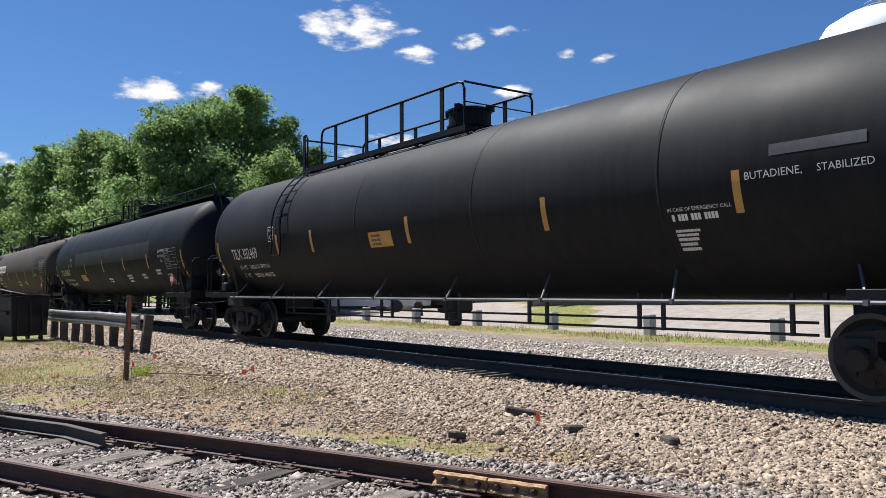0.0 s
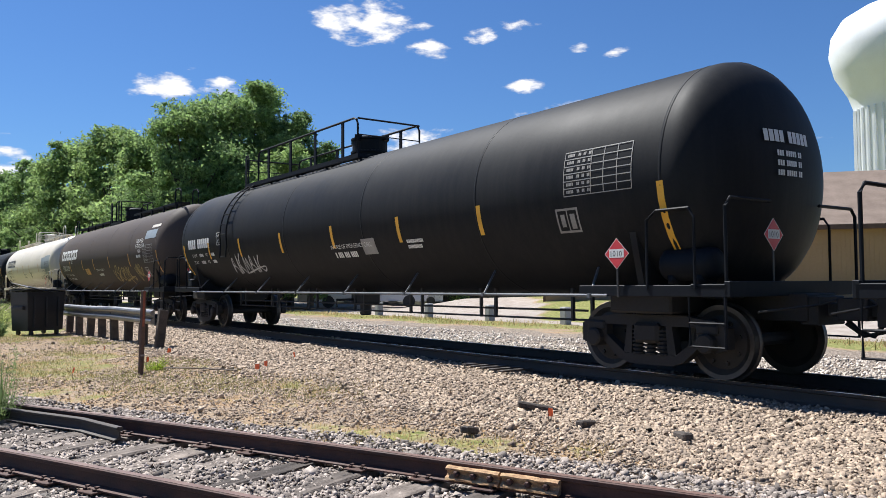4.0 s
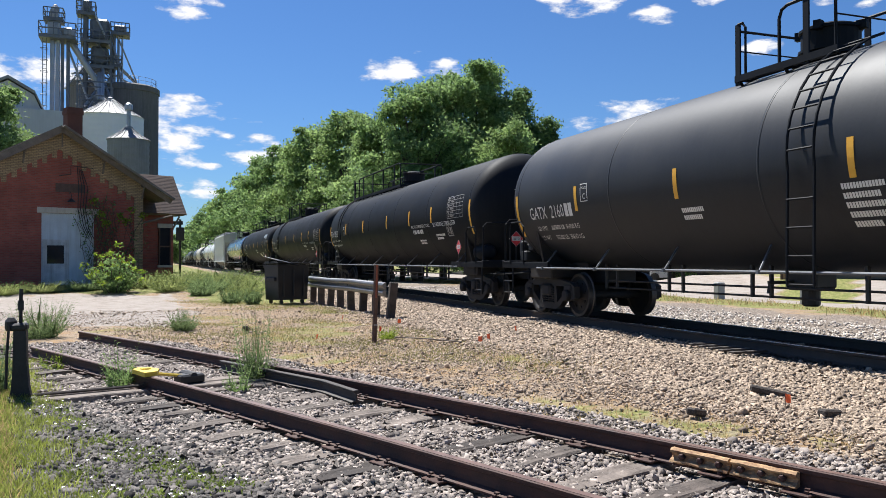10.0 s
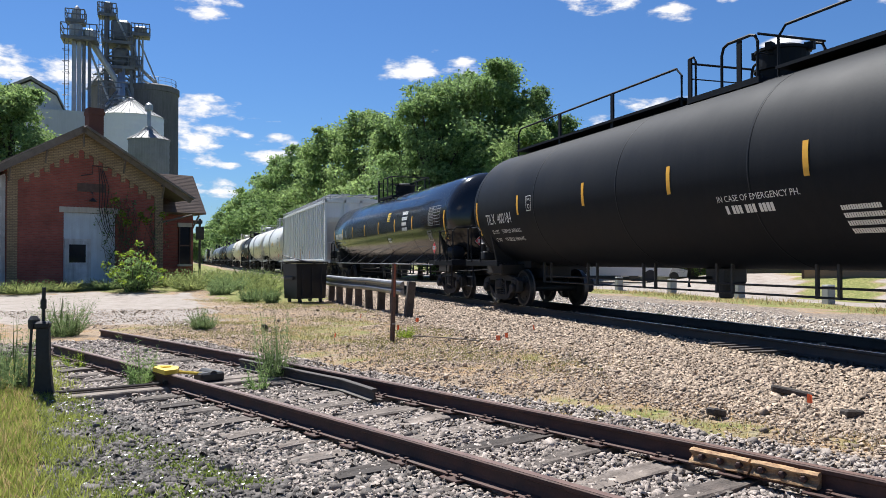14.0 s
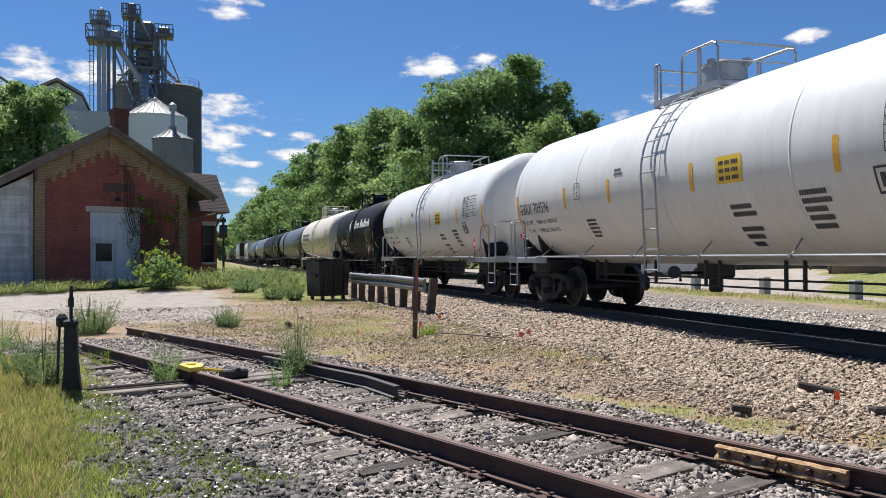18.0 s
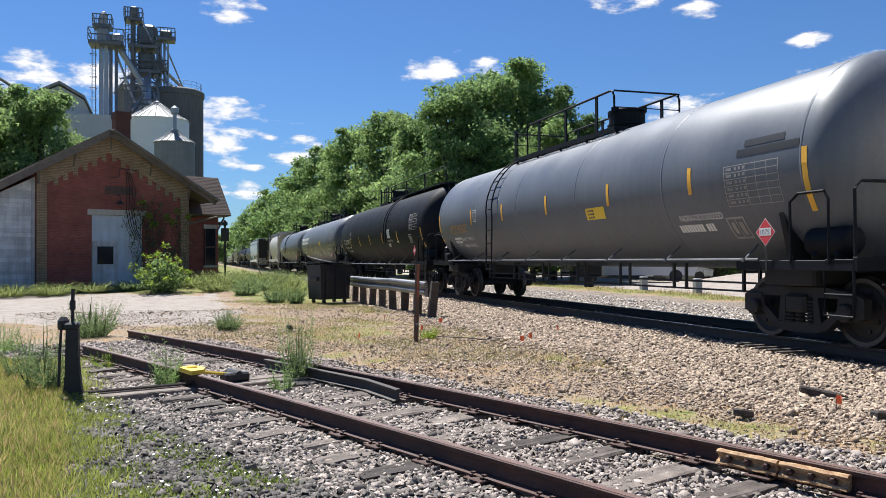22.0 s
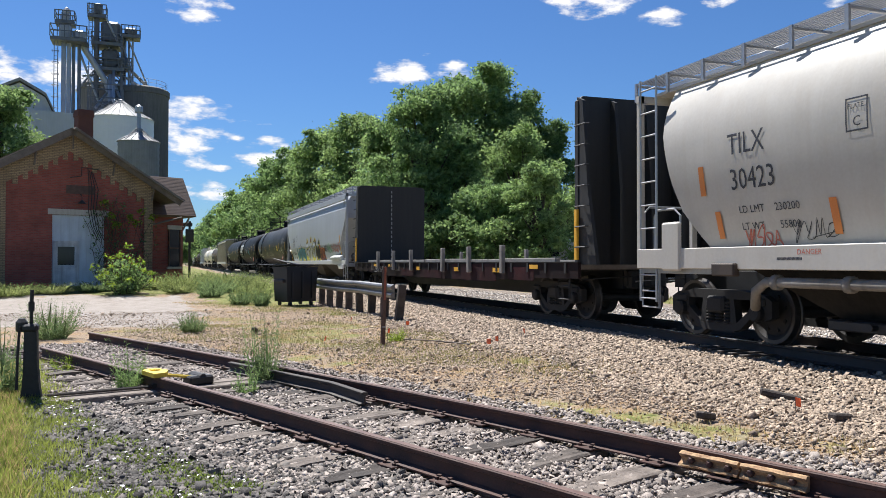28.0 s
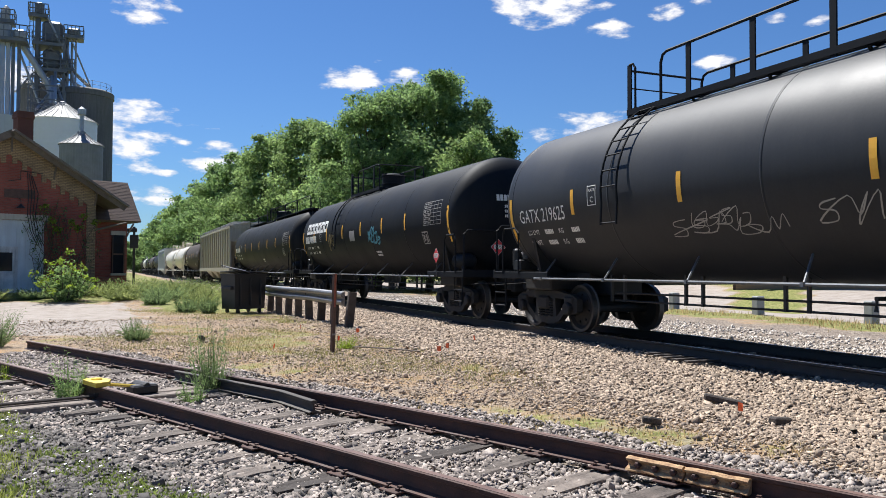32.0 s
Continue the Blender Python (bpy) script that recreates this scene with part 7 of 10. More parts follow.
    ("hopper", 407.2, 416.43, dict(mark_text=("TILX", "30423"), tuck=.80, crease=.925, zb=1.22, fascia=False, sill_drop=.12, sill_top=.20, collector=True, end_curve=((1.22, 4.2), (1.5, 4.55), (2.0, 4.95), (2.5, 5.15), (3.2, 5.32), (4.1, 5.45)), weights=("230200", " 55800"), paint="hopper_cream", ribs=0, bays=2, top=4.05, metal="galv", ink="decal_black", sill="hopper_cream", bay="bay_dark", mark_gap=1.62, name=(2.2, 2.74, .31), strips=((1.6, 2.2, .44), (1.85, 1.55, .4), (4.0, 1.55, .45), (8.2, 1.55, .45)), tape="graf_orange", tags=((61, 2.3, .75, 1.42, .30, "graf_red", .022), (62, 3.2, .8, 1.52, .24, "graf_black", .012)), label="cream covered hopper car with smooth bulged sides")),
    ("flat", 421.88, 437.66, dict(label="weathered maroon flat car with tall black bulkheads and stakes")),
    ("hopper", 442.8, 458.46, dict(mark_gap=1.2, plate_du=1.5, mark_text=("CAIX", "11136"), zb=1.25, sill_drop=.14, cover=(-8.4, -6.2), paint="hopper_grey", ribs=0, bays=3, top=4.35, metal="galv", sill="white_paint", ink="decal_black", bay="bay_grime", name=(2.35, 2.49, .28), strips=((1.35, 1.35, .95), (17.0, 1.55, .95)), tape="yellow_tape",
        fields=((71, 3.9, 3.2, 1.30, .80, "graf_yellow", "graf_teal"), (95, 7.75, .4, 2.28, .2, "graf_yellow", "graf_wine"), (96, 8.9, .4, 2.36, .22, "graf_yellow", "graf_wine"), (97, 10.2, .35, 2.3, .2, "graf_yellow", "graf_wine")),
        bubbles=((91, 4.0, 3.0, 1.38, .62, 4, (("graf_deep", .24), ("graf_teal", .10))), (92, 7.2, 3.3, 1.30, 1.05, 3, (("graf_yellow", .40), ("graf_black", .32), ("hopper_grey", .21), ("decal_white", .10))), (93, 10.3, 1.5, 1.32, .95, 2, (("graf_yellow", .36), ("graf_black", .28))), (94, 11.6, 1.3, 1.28, .8, 1, (("graf_black", .36), ("graf_orange", .28), ("graf_wine", .08)))),
        tags=((74, 13.0, .8, 1.75, .35, "graf_black", .03), (75, 13.8, 1.1, 1.68, .45, "graf_green", .05), (76, 14.9, 2.0, 1.70, .5, "graf_red", .05), (79, 1.75, .5, 1.62, .3, "graf_black", .014), (80, 2.5, .7, 1.72, .18, "graf_black", .014), (87, 5.0, .6, 1.95, .4, "graf_black", .016)), label="light grey covered hopper car covered in colourful graffiti")),
    ("tank", 462.41, 478.16, dict(mark_text="GATX 219625", paint="dark_grey", sz=(-.34, .11), plat=(-3.6, 5.42), dome_y=0.0, ladder_y=4.9, mark_u=.4, name_z=-.4, plate_u=2.9, table_z=-.2, signs=((12.4, -.47, .68, .42),), texts=(("NON-ODORIZED", 14.6, -.36, .14),), bars=(*rows(14.7, -.5, .09, (12,)), *rows(13.9, -.55, .1, (6,))), tags=((81, 4.9, 2.3, -.85, .30, "decal_dim", .016), (82, 7.6, 2.0, -.78, .36, "decal_dim", .018), (88, 5.4, 1.2, -.72, .26, "decal_dim", .014), (83, 10.2, 2.2, -.95, .4, "graf_black", .04)), strips=(.05, 2.4, 5.3, 8.5, 11.3, 13.85, 17.05), label="dusty black tank car with cream graffiti tags", placard="1075")),
    ("tank", 482.75, 497.4, dict(paint="black_paint", top="wide", plat=(-3.0, 3.0), logo=(.75, .12, .36, "decal_white"), tags=((85, 9.3, 1.2, -.5, .5, "graf_teal", .045), (86, 4.2, .9, -.5, .5, "graf_gold", .03)), patches=((7.2, 7.8, -.35, .0, "decal_dim"),), bars=rows(9.7, -.8, .06, (14, 12)), label="black tank car with a teal graffiti tag", placard="1075")),
    ("tank", 501.6, 518.0, dict(paint="black_dusty", top="rail", ladder=False, bars=rows(9.7, -.8, .06, (14, 12)), label="dusty black tank car with a top rail")),
    ("hopper", 522.3, 539.6, dict(paint="hopper_beige", ribs=16, bays=4, top=4.25, ink="decal_black", label="beige ribbed covered hopper car")),
    ("tank", 544.0, 557.5, dict(paint="brown_grime", top="wide", bars=rows(9.7, -.8, .06, (14, 12)), label="grimy brown tank car with a railed platform")),
    ("tank", 562.0, 575.0, dict(paint="cream_paint", metal="cream_paint", ink="decal_black", top="small", label="cream tank car with a small platform")),
    ("tank", 579.4, 593.0, dict(paint="cream_paint", metal="cream_paint", ink="decal_black", top="small", label="cream tank car with a small platform")),
    ("hopper", 597.5, 613.0, dict(paint="hopper_grey", ribs=16, bays=4, top=4.3, label="light grey ribbed covered hopper car")),
    ("tank", 617.4, 633.0, dict(paint="black_dusty", top="wide", label="dusty black tank car with a railed platform")),
    ("tank", 637.4, 653.0, dict(paint="brown_grime", top="board", ladder=False, label=BROWN)),
    ("tank", 657.4, 673.0, dict(paint="black_paint", top="wide", label=BLACK)),
    ("tank", 677.4, 691.0, dict(paint="white_paint", metal="galv", ink="decal_black", top="small", label="white tank car with a galvanised ladder")),
    ("tank", 695.4, 711.0, dict(paint="black_paint", top="wide", label=BLACK)),
]
TRAIN = []


def build_train():
    for kind, y0, y1, spec in CONSIST:
        spec["half"] = (y1 - y0) / 2
        if "strips" not in spec and kind == "tank":
            t = 2 * (spec["half"] + .7)
            spec["strips"] = tuple(t * f for f in (.0068, .125, .25, .39, .53, .67, .80, .9932))
        if kind == "tank":
            t = 2 * (spec["half"] + .7)
            spec["texts"] = [x for x in spec.get("texts", ()) if x[1] < t - .9]
            spec["bars"] = [x for x in spec.get("bars", ()) if x[0] < t - .9]
        car = {"tank": tank_car, "hopper": slope_hopper, "flat": bulkhead_flat}[kind](spec)
        TRAIN.append((car, (y0 + y1) / 2))
    for o in TRUCK_PARTS:
        bpy.data.objects.remove(o)


build_train()


# ---- trees and plants ----
def leaf_cloud(rng, centres, radii, count, size):
    """Small bent leaf clumps filling a set of lobes, denser toward their skins."""
    k = rng.integers(0, len(centres), count)
    d = rng.normal(size=(count, 3))
    d /= np.linalg.norm(d, axis=1, keepdims=True)
    d[:, 2] = np.where(rng.random(count) < .6, np.abs(d[:, 2]), d[:, 2])
    rad = radii[k] * (0.3 + 0.75 * rng.random(count) ** 0.55)[:, None]
    p = centres[k] + d * rad * (1 + 0.13 * rng.normal(size=(count, 1)))
    n = .6 * d + 0.7 * rng.normal(size=(count, 3)) + np.array([0, .1, .45])
    n /= np.linalg.norm(n, axis=1, keepdims=True)
    u = np.cross(n, rng.normal(size=(count, 3)))
    u /= np.linalg.norm(u, axis=1, keepdims=True)
    w = np.cross(n, u)
    s = size * (0.6 + 0.8 * rng.random(count))[:, None]
    bend = n * s * 0.28
    v = np.stack([p - u * s, p - w * s * .55 + bend, p + u * s, p + w * s * .55 + bend], 1)
    f = (np.array([[0, 1, 2, 3]])[None] + 4 * np.arange(count)[:, None, None]).reshape(-1, 4)
    return v.reshape(-1, 3), f


def crown_leaves(rng, centres, radii, sprays, per, size):
    """Sprays of small leaves set over the skins of a crown's lobes."""
    k = rng.integers(0, len(centres), sprays)
    d = rng.normal(size=(sprays, 3))
    d[:, 2] += .35
    d /= np.linalg.norm(d, axis=1, keepdims=True)
    c = centres[k] + d * radii[k] * (.55 + .55 * rng.random(sprays) ** .6)[:, None]
    wide = radii[k][:, :1] * (.16 + .30 * rng.random((sprays, 1)) ** 1.5)
    n = sprays * per
    c, d, wide = np.repeat(c, per, 0), np.repeat(d, per, 0), np.repeat(wide, per, 0)
    p = c + rng.normal(size=(n, 3)) * wide * np.array([1, 1, .55]) - np.array([0, 0, .25]) * wide * rng.random((n, 1))
    up = .45 * d + .75 * rng.normal(size=(n, 3)) + np.array([0, 0, .5])
    up /= np.linalg.norm(up, axis=1, keepdims=True)
    u = np.cross(up, rng.normal(size=(n, 3)))
    u /= np.linalg.norm(u, axis=1, keepdims=True)
    w = np.cross(up, u)
    s = size * (.55 + .9 * rng.random((n, 1)))
    v = np.stack([p - u * s - w * s * .35, p + u * s - w * s * .1, p - u * s * .15 + w * s * .75], 1)
    return v.reshape(-1, 3), np.arange(n * 3).reshape(-1, 3)


def tree(x, y, h, spread, leaf, seed, count=7000, size=.2, trunk=.2, label="leafy green deciduous tree", low=.16, z=0.0, name="tree"):
    rng = np.random.default_rng(seed)
    t = thing(name, label, "tree", at=Matrix.Translation((x, y, z)))
    bm = BM()
    top = h * .72
    pts = [(0, 0, -.2), (.08 * spread * .2, 0, h * .2), (.05, .06 * spread, h * .45), (0, 0, top)]
    rads = [trunk, trunk * .8, trunk * .55, trunk * .18]
    def limb(pts, rads):
        rings = []
        for p, r in zip(pts, rads):
            rings.append([bm.verts.new((p[0] + r * math.cos(a * math.tau / 7), p[1] + r * math.sin(a * math.tau / 7), p[2])) for a in range(7)])
        for a, b in zip(rings, rings[1:]):
            for q in range(7):
                bm.faces.new((a[q], a[(q + 1) % 7], b[(q + 1) % 7], b[q]))
        bm.faces.new(rings[-1])
    limb(pts, rads)
    lobes, rad = [], []
    nl = 46
    for k in range(nl):
        a = k * 2.4 + rng.uniform(-.5, .5)
        f = (k + .5) / nl
        zz = h * (low + .14 + (.76 - low) * f + rng.uniform(-.04, .04))
        rr = spread * (.86 * math.sin(math.pi * min(.97, .24 + .70 * f)) ** .8) * (rng.uniform(.75, 1.18) if k % 3 else rng.uniform(.2, .6))
        c = (rr * math.cos(a), rr * math.sin(a), zz)
        lobes.append(c)
        q = spread * rng.uniform(.17, .36)
        rad.append((q, q, q * rng.uniform(.55, .85)))
        limb([(0, 0, zz * .6), (c[0] * .5, c[1] * .5, zz * .82), (c[0] * .9, c[1] * .9, zz)], [trunk * .35, trunk * .22, trunk * .05])
    for k in range(6):
        lobes.append((spread * rng.uniform(-.4, .4), spread * rng.uniform(-.4, .4), h * rng.uniform(.84, .95)))
        q = spread * rng.uniform(.13, .24)
        rad.append((q, q, q))
    part("trunk", bm, "bark", t)
    per = 24
    v, f = crown_leaves(rng, np.array(lobes), np.array(rad), int(count * 3.8 / per), per, size * .66)
    c = bulk_mesh("crown", v, f, leaf)
    c.parent = t
    return t


def plant(x, y, h, w, leaf, seed, count, blade, label, name="weed", category="plant", z=None):
    """A clump of thin upright stems with narrow leaves along them."""
    rng = np.random.default_rng(seed)
    far = 2.2 if y > 25 else 1.0
    count = int(count * .7) if far == 1 else count * 3
    z0 = float(height(x, y)) if z is None else z
    t = thing(name, label, category, at=Matrix.Translation((x, y, z0)))
    a = rng.random(count) * math.tau
    q = np.sqrt(rng.random(count)) * w * .5
    base = np.stack([q * np.cos(a) * .6, q * np.sin(a) * .6, np.zeros(count)], 1)
    hh = h * (0.3 + 0.7 * rng.random(count) ** 1.6)
    tip = np.stack([q * np.cos(a) * 1.3 + rng.normal(0, .09 * w, count), q * np.sin(a) * 1.3 + rng.normal(0, .09 * w, count), hh], 1)
    side = rng.normal(size=(count, 3)) * np.array([1, 1, .1])
    side /= np.linalg.norm(side, axis=1, keepdims=True)
    side *= .0032 * far
    midp = base * .5 + tip * .5 + rng.normal(0, .025, (count, 3)) * w
    v = np.stack([base - side, base + side, midp + side, tip, midp - side], 1)
    f = (np.array([[0, 1, 2, 3, 4]])[None] + 5 * np.arange(count)[:, None, None]).reshape(-1, 5)
    bulk_mesh("stem_clump", v.reshape(-1, 3), f, leaf).parent = t
    # narrow leaves up the stems, pointing up and out
    m = count * (16 if far == 1 else 2)
    k = rng.integers(0, count, m)
    s = (rng.random((m, 1)) * .95)
    p = np.where(s < .5, base[k] + (midp[k] - base[k]) * s * 2, midp[k] + (tip[k] - midp[k]) * (s * 2 - 1))
    d = rng.normal(size=(m, 3)) * np.array([1, 1, .5]) + np.array([0, 0, .75])
    d /= np.linalg.norm(d, axis=1, keepdims=True)
    e = np.cross(d, rng.normal(size=(m, 3)))
    e /= np.linalg.norm(e, axis=1, keepdims=True)
    L = (.075 * far * (1.15 - .7 * s)) * (.6 + .8 * rng.random((m, 1))) * (.6 + .5 * min(h, 1.0))
    v = np.stack([p, p + d * L * .45 + e * L * .09 * far, p + d * L, p + d * L * .45 - e * L * .09 * far], 1)
    f = (np.array([[0, 1, 2, 3]])[None] + 4 * np.arange(m)[:, None, None]).reshape(-1, 4)
    bulk_mesh("foliage", v.reshape(-1, 3), f, leaf).parent = t
    return t


def polar(az, rng_m):
    a = radians(az)
    return rng_m * math.sin(a), rng_m * math.cos(a)


def build_trees():
    # bearing, distance, height, spread, leaf, count, leaf size
    rows = [(17.9, 60, 14.6, 4.4, "leaf_b", 10000, .2), (19.9, 63, 15.6, 4.8, "leaf_b", 10000, .2), (21.9, 66, 17.2, 4.8, "leaf_b", 11000, .21), (24.5, 68, 15.7, 4.4, "leaf_dark", 9000, .2), (26.6, 69, 13.2, 3.6, "leaf_dark", 7000, .2), (24.9, 57, 11.0, 3.6, "leaf_a", 6000, .19),
            (15.3, 68, 12.8, 4.4, "leaf_a", 8000, .21), (13.2, 76, 15.0, 4.8, "leaf_a", 9000, .22), (10.7, 82, 14.9, 4.6, "leaf_a", 8000, .24), (8.6, 98, 15.0, 5.2, "leaf_b", 7000, .27),
            (7.0, 118, 15.5, 5.4, "leaf_b", 6500, .3), (5.9, 138, 15.6, 5.6, "leaf_b", 5500, .34), (4.9, 165, 15.6, 6.0, "leaf_a", 5000, .38), (4.1, 200, 15.5, 6.5, "leaf_b", 4500, .45),
            (3.3, 250, 15.5, 7.5, "leaf_a", 4000, .55), (2.6, 330, 15, 9, "leaf_a", 3500, .75), (18.2, 58, 8.5, 3.6, "leaf_a", 5000, .2), (14.6, 66, 8.2, 3.6, "leaf_b", 5000, .2), (11.6, 80, 9, 4, "leaf_b", 4500, .22),
            (21.8, 54, 6.5, 3.2, "leaf_b", 4500, .19), (9.4, 92, 9, 4.2, "leaf_a", 4500, .25), (7.8, 108, 9, 4.6, "leaf_a", 4000, .28), (26.3, 50, 7.2, 2.8, "leaf_a", 4500, .18), (23.4, 52, 6.4, 3.0, "leaf_b", 4500, .18), (16.9, 60, 6, 3.2, "leaf_b", 4000, .2),
            (39.6, 76, 13.0, 4.3, "leaf_dark", 17000, .30), (31.4, 100, 12.8, 4.6, "leaf_b", 9000, .36), (34.8, 98, 11.6, 4.4, "leaf_dark", 9000, .36), (43.0, 90, 12, 4, "leaf_b", 7000, .34), (36.0, 58, 5.6, 2.6, "leaf_a", 9000, .17),
            (-10.4, 60, 12.9, 3.9, "leaf_a", 10000, .19), (-13.4, 63, 13.2, 4.4, "leaf_a", 8000, .21), (-16.2, 58, 13.0, 5.0, "leaf_a", 9000, .21), (-20, 60, 13, 5, "leaf_b", 6000, .22), (29.6, 92, 9, 4, "leaf_b", 4000, .28), (1.6, 300, 9, 7, "leaf_a", 2500, .7), (0.4, 240, 9, 5, "leaf_a", 2500, .5), (37.6, 110, 10, 4.5, "leaf_b", 4000, .3)]
    for k, (az, d, h, s, leaf, n, sz) in enumerate(rows):
        x, y = polar(az, d)
        dark = "dark green" if leaf == "leaf_dark" else "bright yellow-green" if leaf == "leaf_bright" else "leafy green"
        tree(x, y, h * 1.06, s, leaf, 100 + k, n, sz, trunk=.16 + h * .012, label=dark + " tree with an uneven crown beyond the tracks" if az > 0 else dark + " tree behind the old depot", low=.04 if leaf != "leaf_dark" else .08)


build_trees()


def build_plants():
    P = plant
    P(.48, 17.32, .50, .62, "leaf_grey", 1, 260, .012, "small round grey-green weed on gravel", "bush")
    P(-2.12, 16.6, .85, .95, "leaf_grey", 2, 330, .014, "bushy grey-green weed at the edge of the paving", "bush")
    P(1.12, 10.0, 1.15, .5, "leaf_grey", 3, 105, .010, "tall wispy weed growing beside the siding rail")
    P(.86, 9.25, .4, .3, "leaf_a", 4, 40, .012, "small leafy weed against the rail")
    P(-.43, 10.0, .7, .36, "leaf_a", 5, 70, .014, "thistle-like weed beside the rusty rail")
    P(-1.73, 9.85, .95, .5, "leaf_grey", 6, 90, .012, "tall grassy weed beside the switch stand")
    P(-2.2, 11.2, .7, .6, "leaf_grey", 7, 90, .012, "grassy weed clump at the lawn's edge")
    P(-3.2, 14.5, .7, .8, "leaf_a", 8, 120, .012, "green weed clump at the paving edge")
    P(4.05, 14.3, .3, .4, "leaf_bright", 9, 60, .012, "low bright weed beside the marker post")
    P(3.0, 27.3, .65, .6, "leaf_grey", 10, 60, .012, "grey-green weed clump beside the dumpster")
    P(2.4, 28.4, .6, .8, "leaf_grey", 11, 70, .012, "grey-green weed clump in dry grass")
    P(-1.35, 12.2, .35, .5, "leaf_bright", 12, 50, .012, "small yellow-green weed between the rails")
    for k, (x, y, h, w) in enumerate([(2.9, 31.0, .8, 1.0), (1.6, 33.2, .7, 1.2), (3.4, 33.5, .9, 1.5), (.4, 34.9, .7, 1.4), (3.6, 38, 1.0, 3), (2.2, 36.5, .9, 2.2), (.8, 37.6, 1.0, 2.0), (4.5, 31.5, .6, 1.0), (-.6, 38.6, .9, 1.8), (-2.9, 37.8, .6, 1.6), (-4.6, 37.6, .6, 1.8), (-6.0, 37.0, .7, 1.8), (-7.6, 36.6, .7, 1.8), (-9.4, 36.2, .8, 2.0), (-11.5, 35.6, .8, 2.2), (2.9, 42, 1.1, 3), (4.0, 45, 1.1, 3), (3.4, 50, 1.2, 4)]):
        if x < 0:
            y -= 1.5
        P(x, y, h * .85, w, "leaf_grey" if k % 4 == 1 else "grass_pale", 20 + k, int(90 * w), .02, "tall grey-green grass and weeds along the old platform", "grass_clump", "grass")
    # bright saplings in front of the depot
    rng = np.random.default_rng(77)
    t = thing("sapling", "green leafy saplings with bright tips before the brick wall", "shrub", at=Matrix.Translation((-1.75, 35.2, .03)))
    bm = BM()
    lobes, rad, tips = [], [], []
    for k in range(30):
        a, q = k * 2.4, 1.25 * math.sqrt((k + .5) / 30)
        tipz = rng.uniform(.9, 2.3) * (1.12 - .42 * q)
        tube(bm, [(q * .2 * math.cos(a), q * .2 * math.sin(a), 0), (q * .6 * math.cos(a), q * .6 * math.sin(a), tipz * .5), (q * math.cos(a), q * math.sin(a), tipz)], .014, 5)
        for w in (.25, .45, .62, .8):
            lobes.append((q * w * math.cos(a), q * w * math.sin(a), tipz * w))
            rad.append((.26, .26, .24))
        tips.append((q * math.cos(a), q * math.sin(a), tipz))
    part("stem_clump", bm, "bark", t)
    v, f = leaf_cloud(rng, np.array(lobes), np.array(rad), 3000, .06)
    bulk_mesh("leaves", v, f, "leaf_a").parent = t
    v, f = leaf_cloud(rng, np.array(tips), np.full((30, 3), .16), 420, .07)
    bulk_mesh("young_leaves", v, f, "leaf_bright").parent = t
    # vines on the wall
    t = thing("vine", "tangled dark vine with sparse sunlit leaves on the brick wall", "vine")
    bm = BM()
    lobes, rad = [], []
    for k in range(26):
        p = [depot_point(4.3 + 2.2 * (k + rng.random()) / 26, -.1, .1)]
        for q in range(6):
            p.append(p[-1] + DEPOT_W * rng.uniform(-.4, .38) + DEPOT_U * rng.uniform(-.05, .03) + Vector((0, 0, rng.uniform(.35, .8))))
            lobes.append(tuple(p[-1]))
            rad.append((.22, .12, .26))
        tube(bm, p, .012, 4)
    part("stem_clump", bm, "bark", t)
    v, f = leaf_cloud(rng, np.array(lobes), np.array(rad), 900, .055)
    bulk_mesh("leaves", v, f, "leaf_dark").parent = t
    # outer sprays take a brighter leaf colour to read as sunlit
    bm = BM()
    lobes, rad = [], []
    for x, y, z in ((4.45, -.7, 3.9), (4.75, -.8, 3.3), (5.0, -.7, 2.9), (5.6, -.9, 3.2), (5.95, -.9, 3.0), (6.2, -.8, 3.6), (6.75, -.7, 3.3)):
        p = depot_point(x, y, z)
        tube(bm, [depot_point(x + .1, -.1, z - .9), depot_point(x + .05, y * .6, z - .4), p], .009, 4)
        lobes.append(tuple(p))
        rad.append((.2, .2, .2))
    part("shoot", bm, "bark", t)
    v, f = leaf_cloud(rng, np.array(lobes), np.array(rad), 190, .085)
    bulk_mesh("young_leaves", v, f, "leaf_bright").parent = t


# ---- grass ----
M["clover"] = leafy("clover", (.10, .15, .03), (.20, .26, .07))


def blades(name, px, py, h, w, material, label, seed):
    rng = np.random.default_rng(seed)
    n = len(px)
    pz = height(px, py)
    a = rng.random(n) * math.tau
    d = np.stack([np.cos(a), np.sin(a), np.zeros(n)], 1)
    hh = h * (0.45 + 0.8 * rng.random(n))
    lean = rng.normal(0, .35, (n, 2)) * hh[:, None]
    base = np.stack([px, py, pz - .01], 1)
    tip = base + np.stack([lean[:, 0], lean[:, 1], hh], 1)
    midp = base * .5 + tip * .5 + np.array([0, 0, .06]) * hh[:, None]
    s = d * w * (0.6 + 0.8 * rng.random(n))[:, None]
    v = np.stack([base - s, base + s, midp + s * .8, tip, midp - s * .8], 1).reshape(-1, 3)
    f = (np.array([[0, 1, 2, 3, 4]])[None] + 5 * np.arange(n)[:, None, None]).reshape(-1, 5)
    tagged(bulk_mesh(name, v, f, material), label, "grass", kind="stuff")


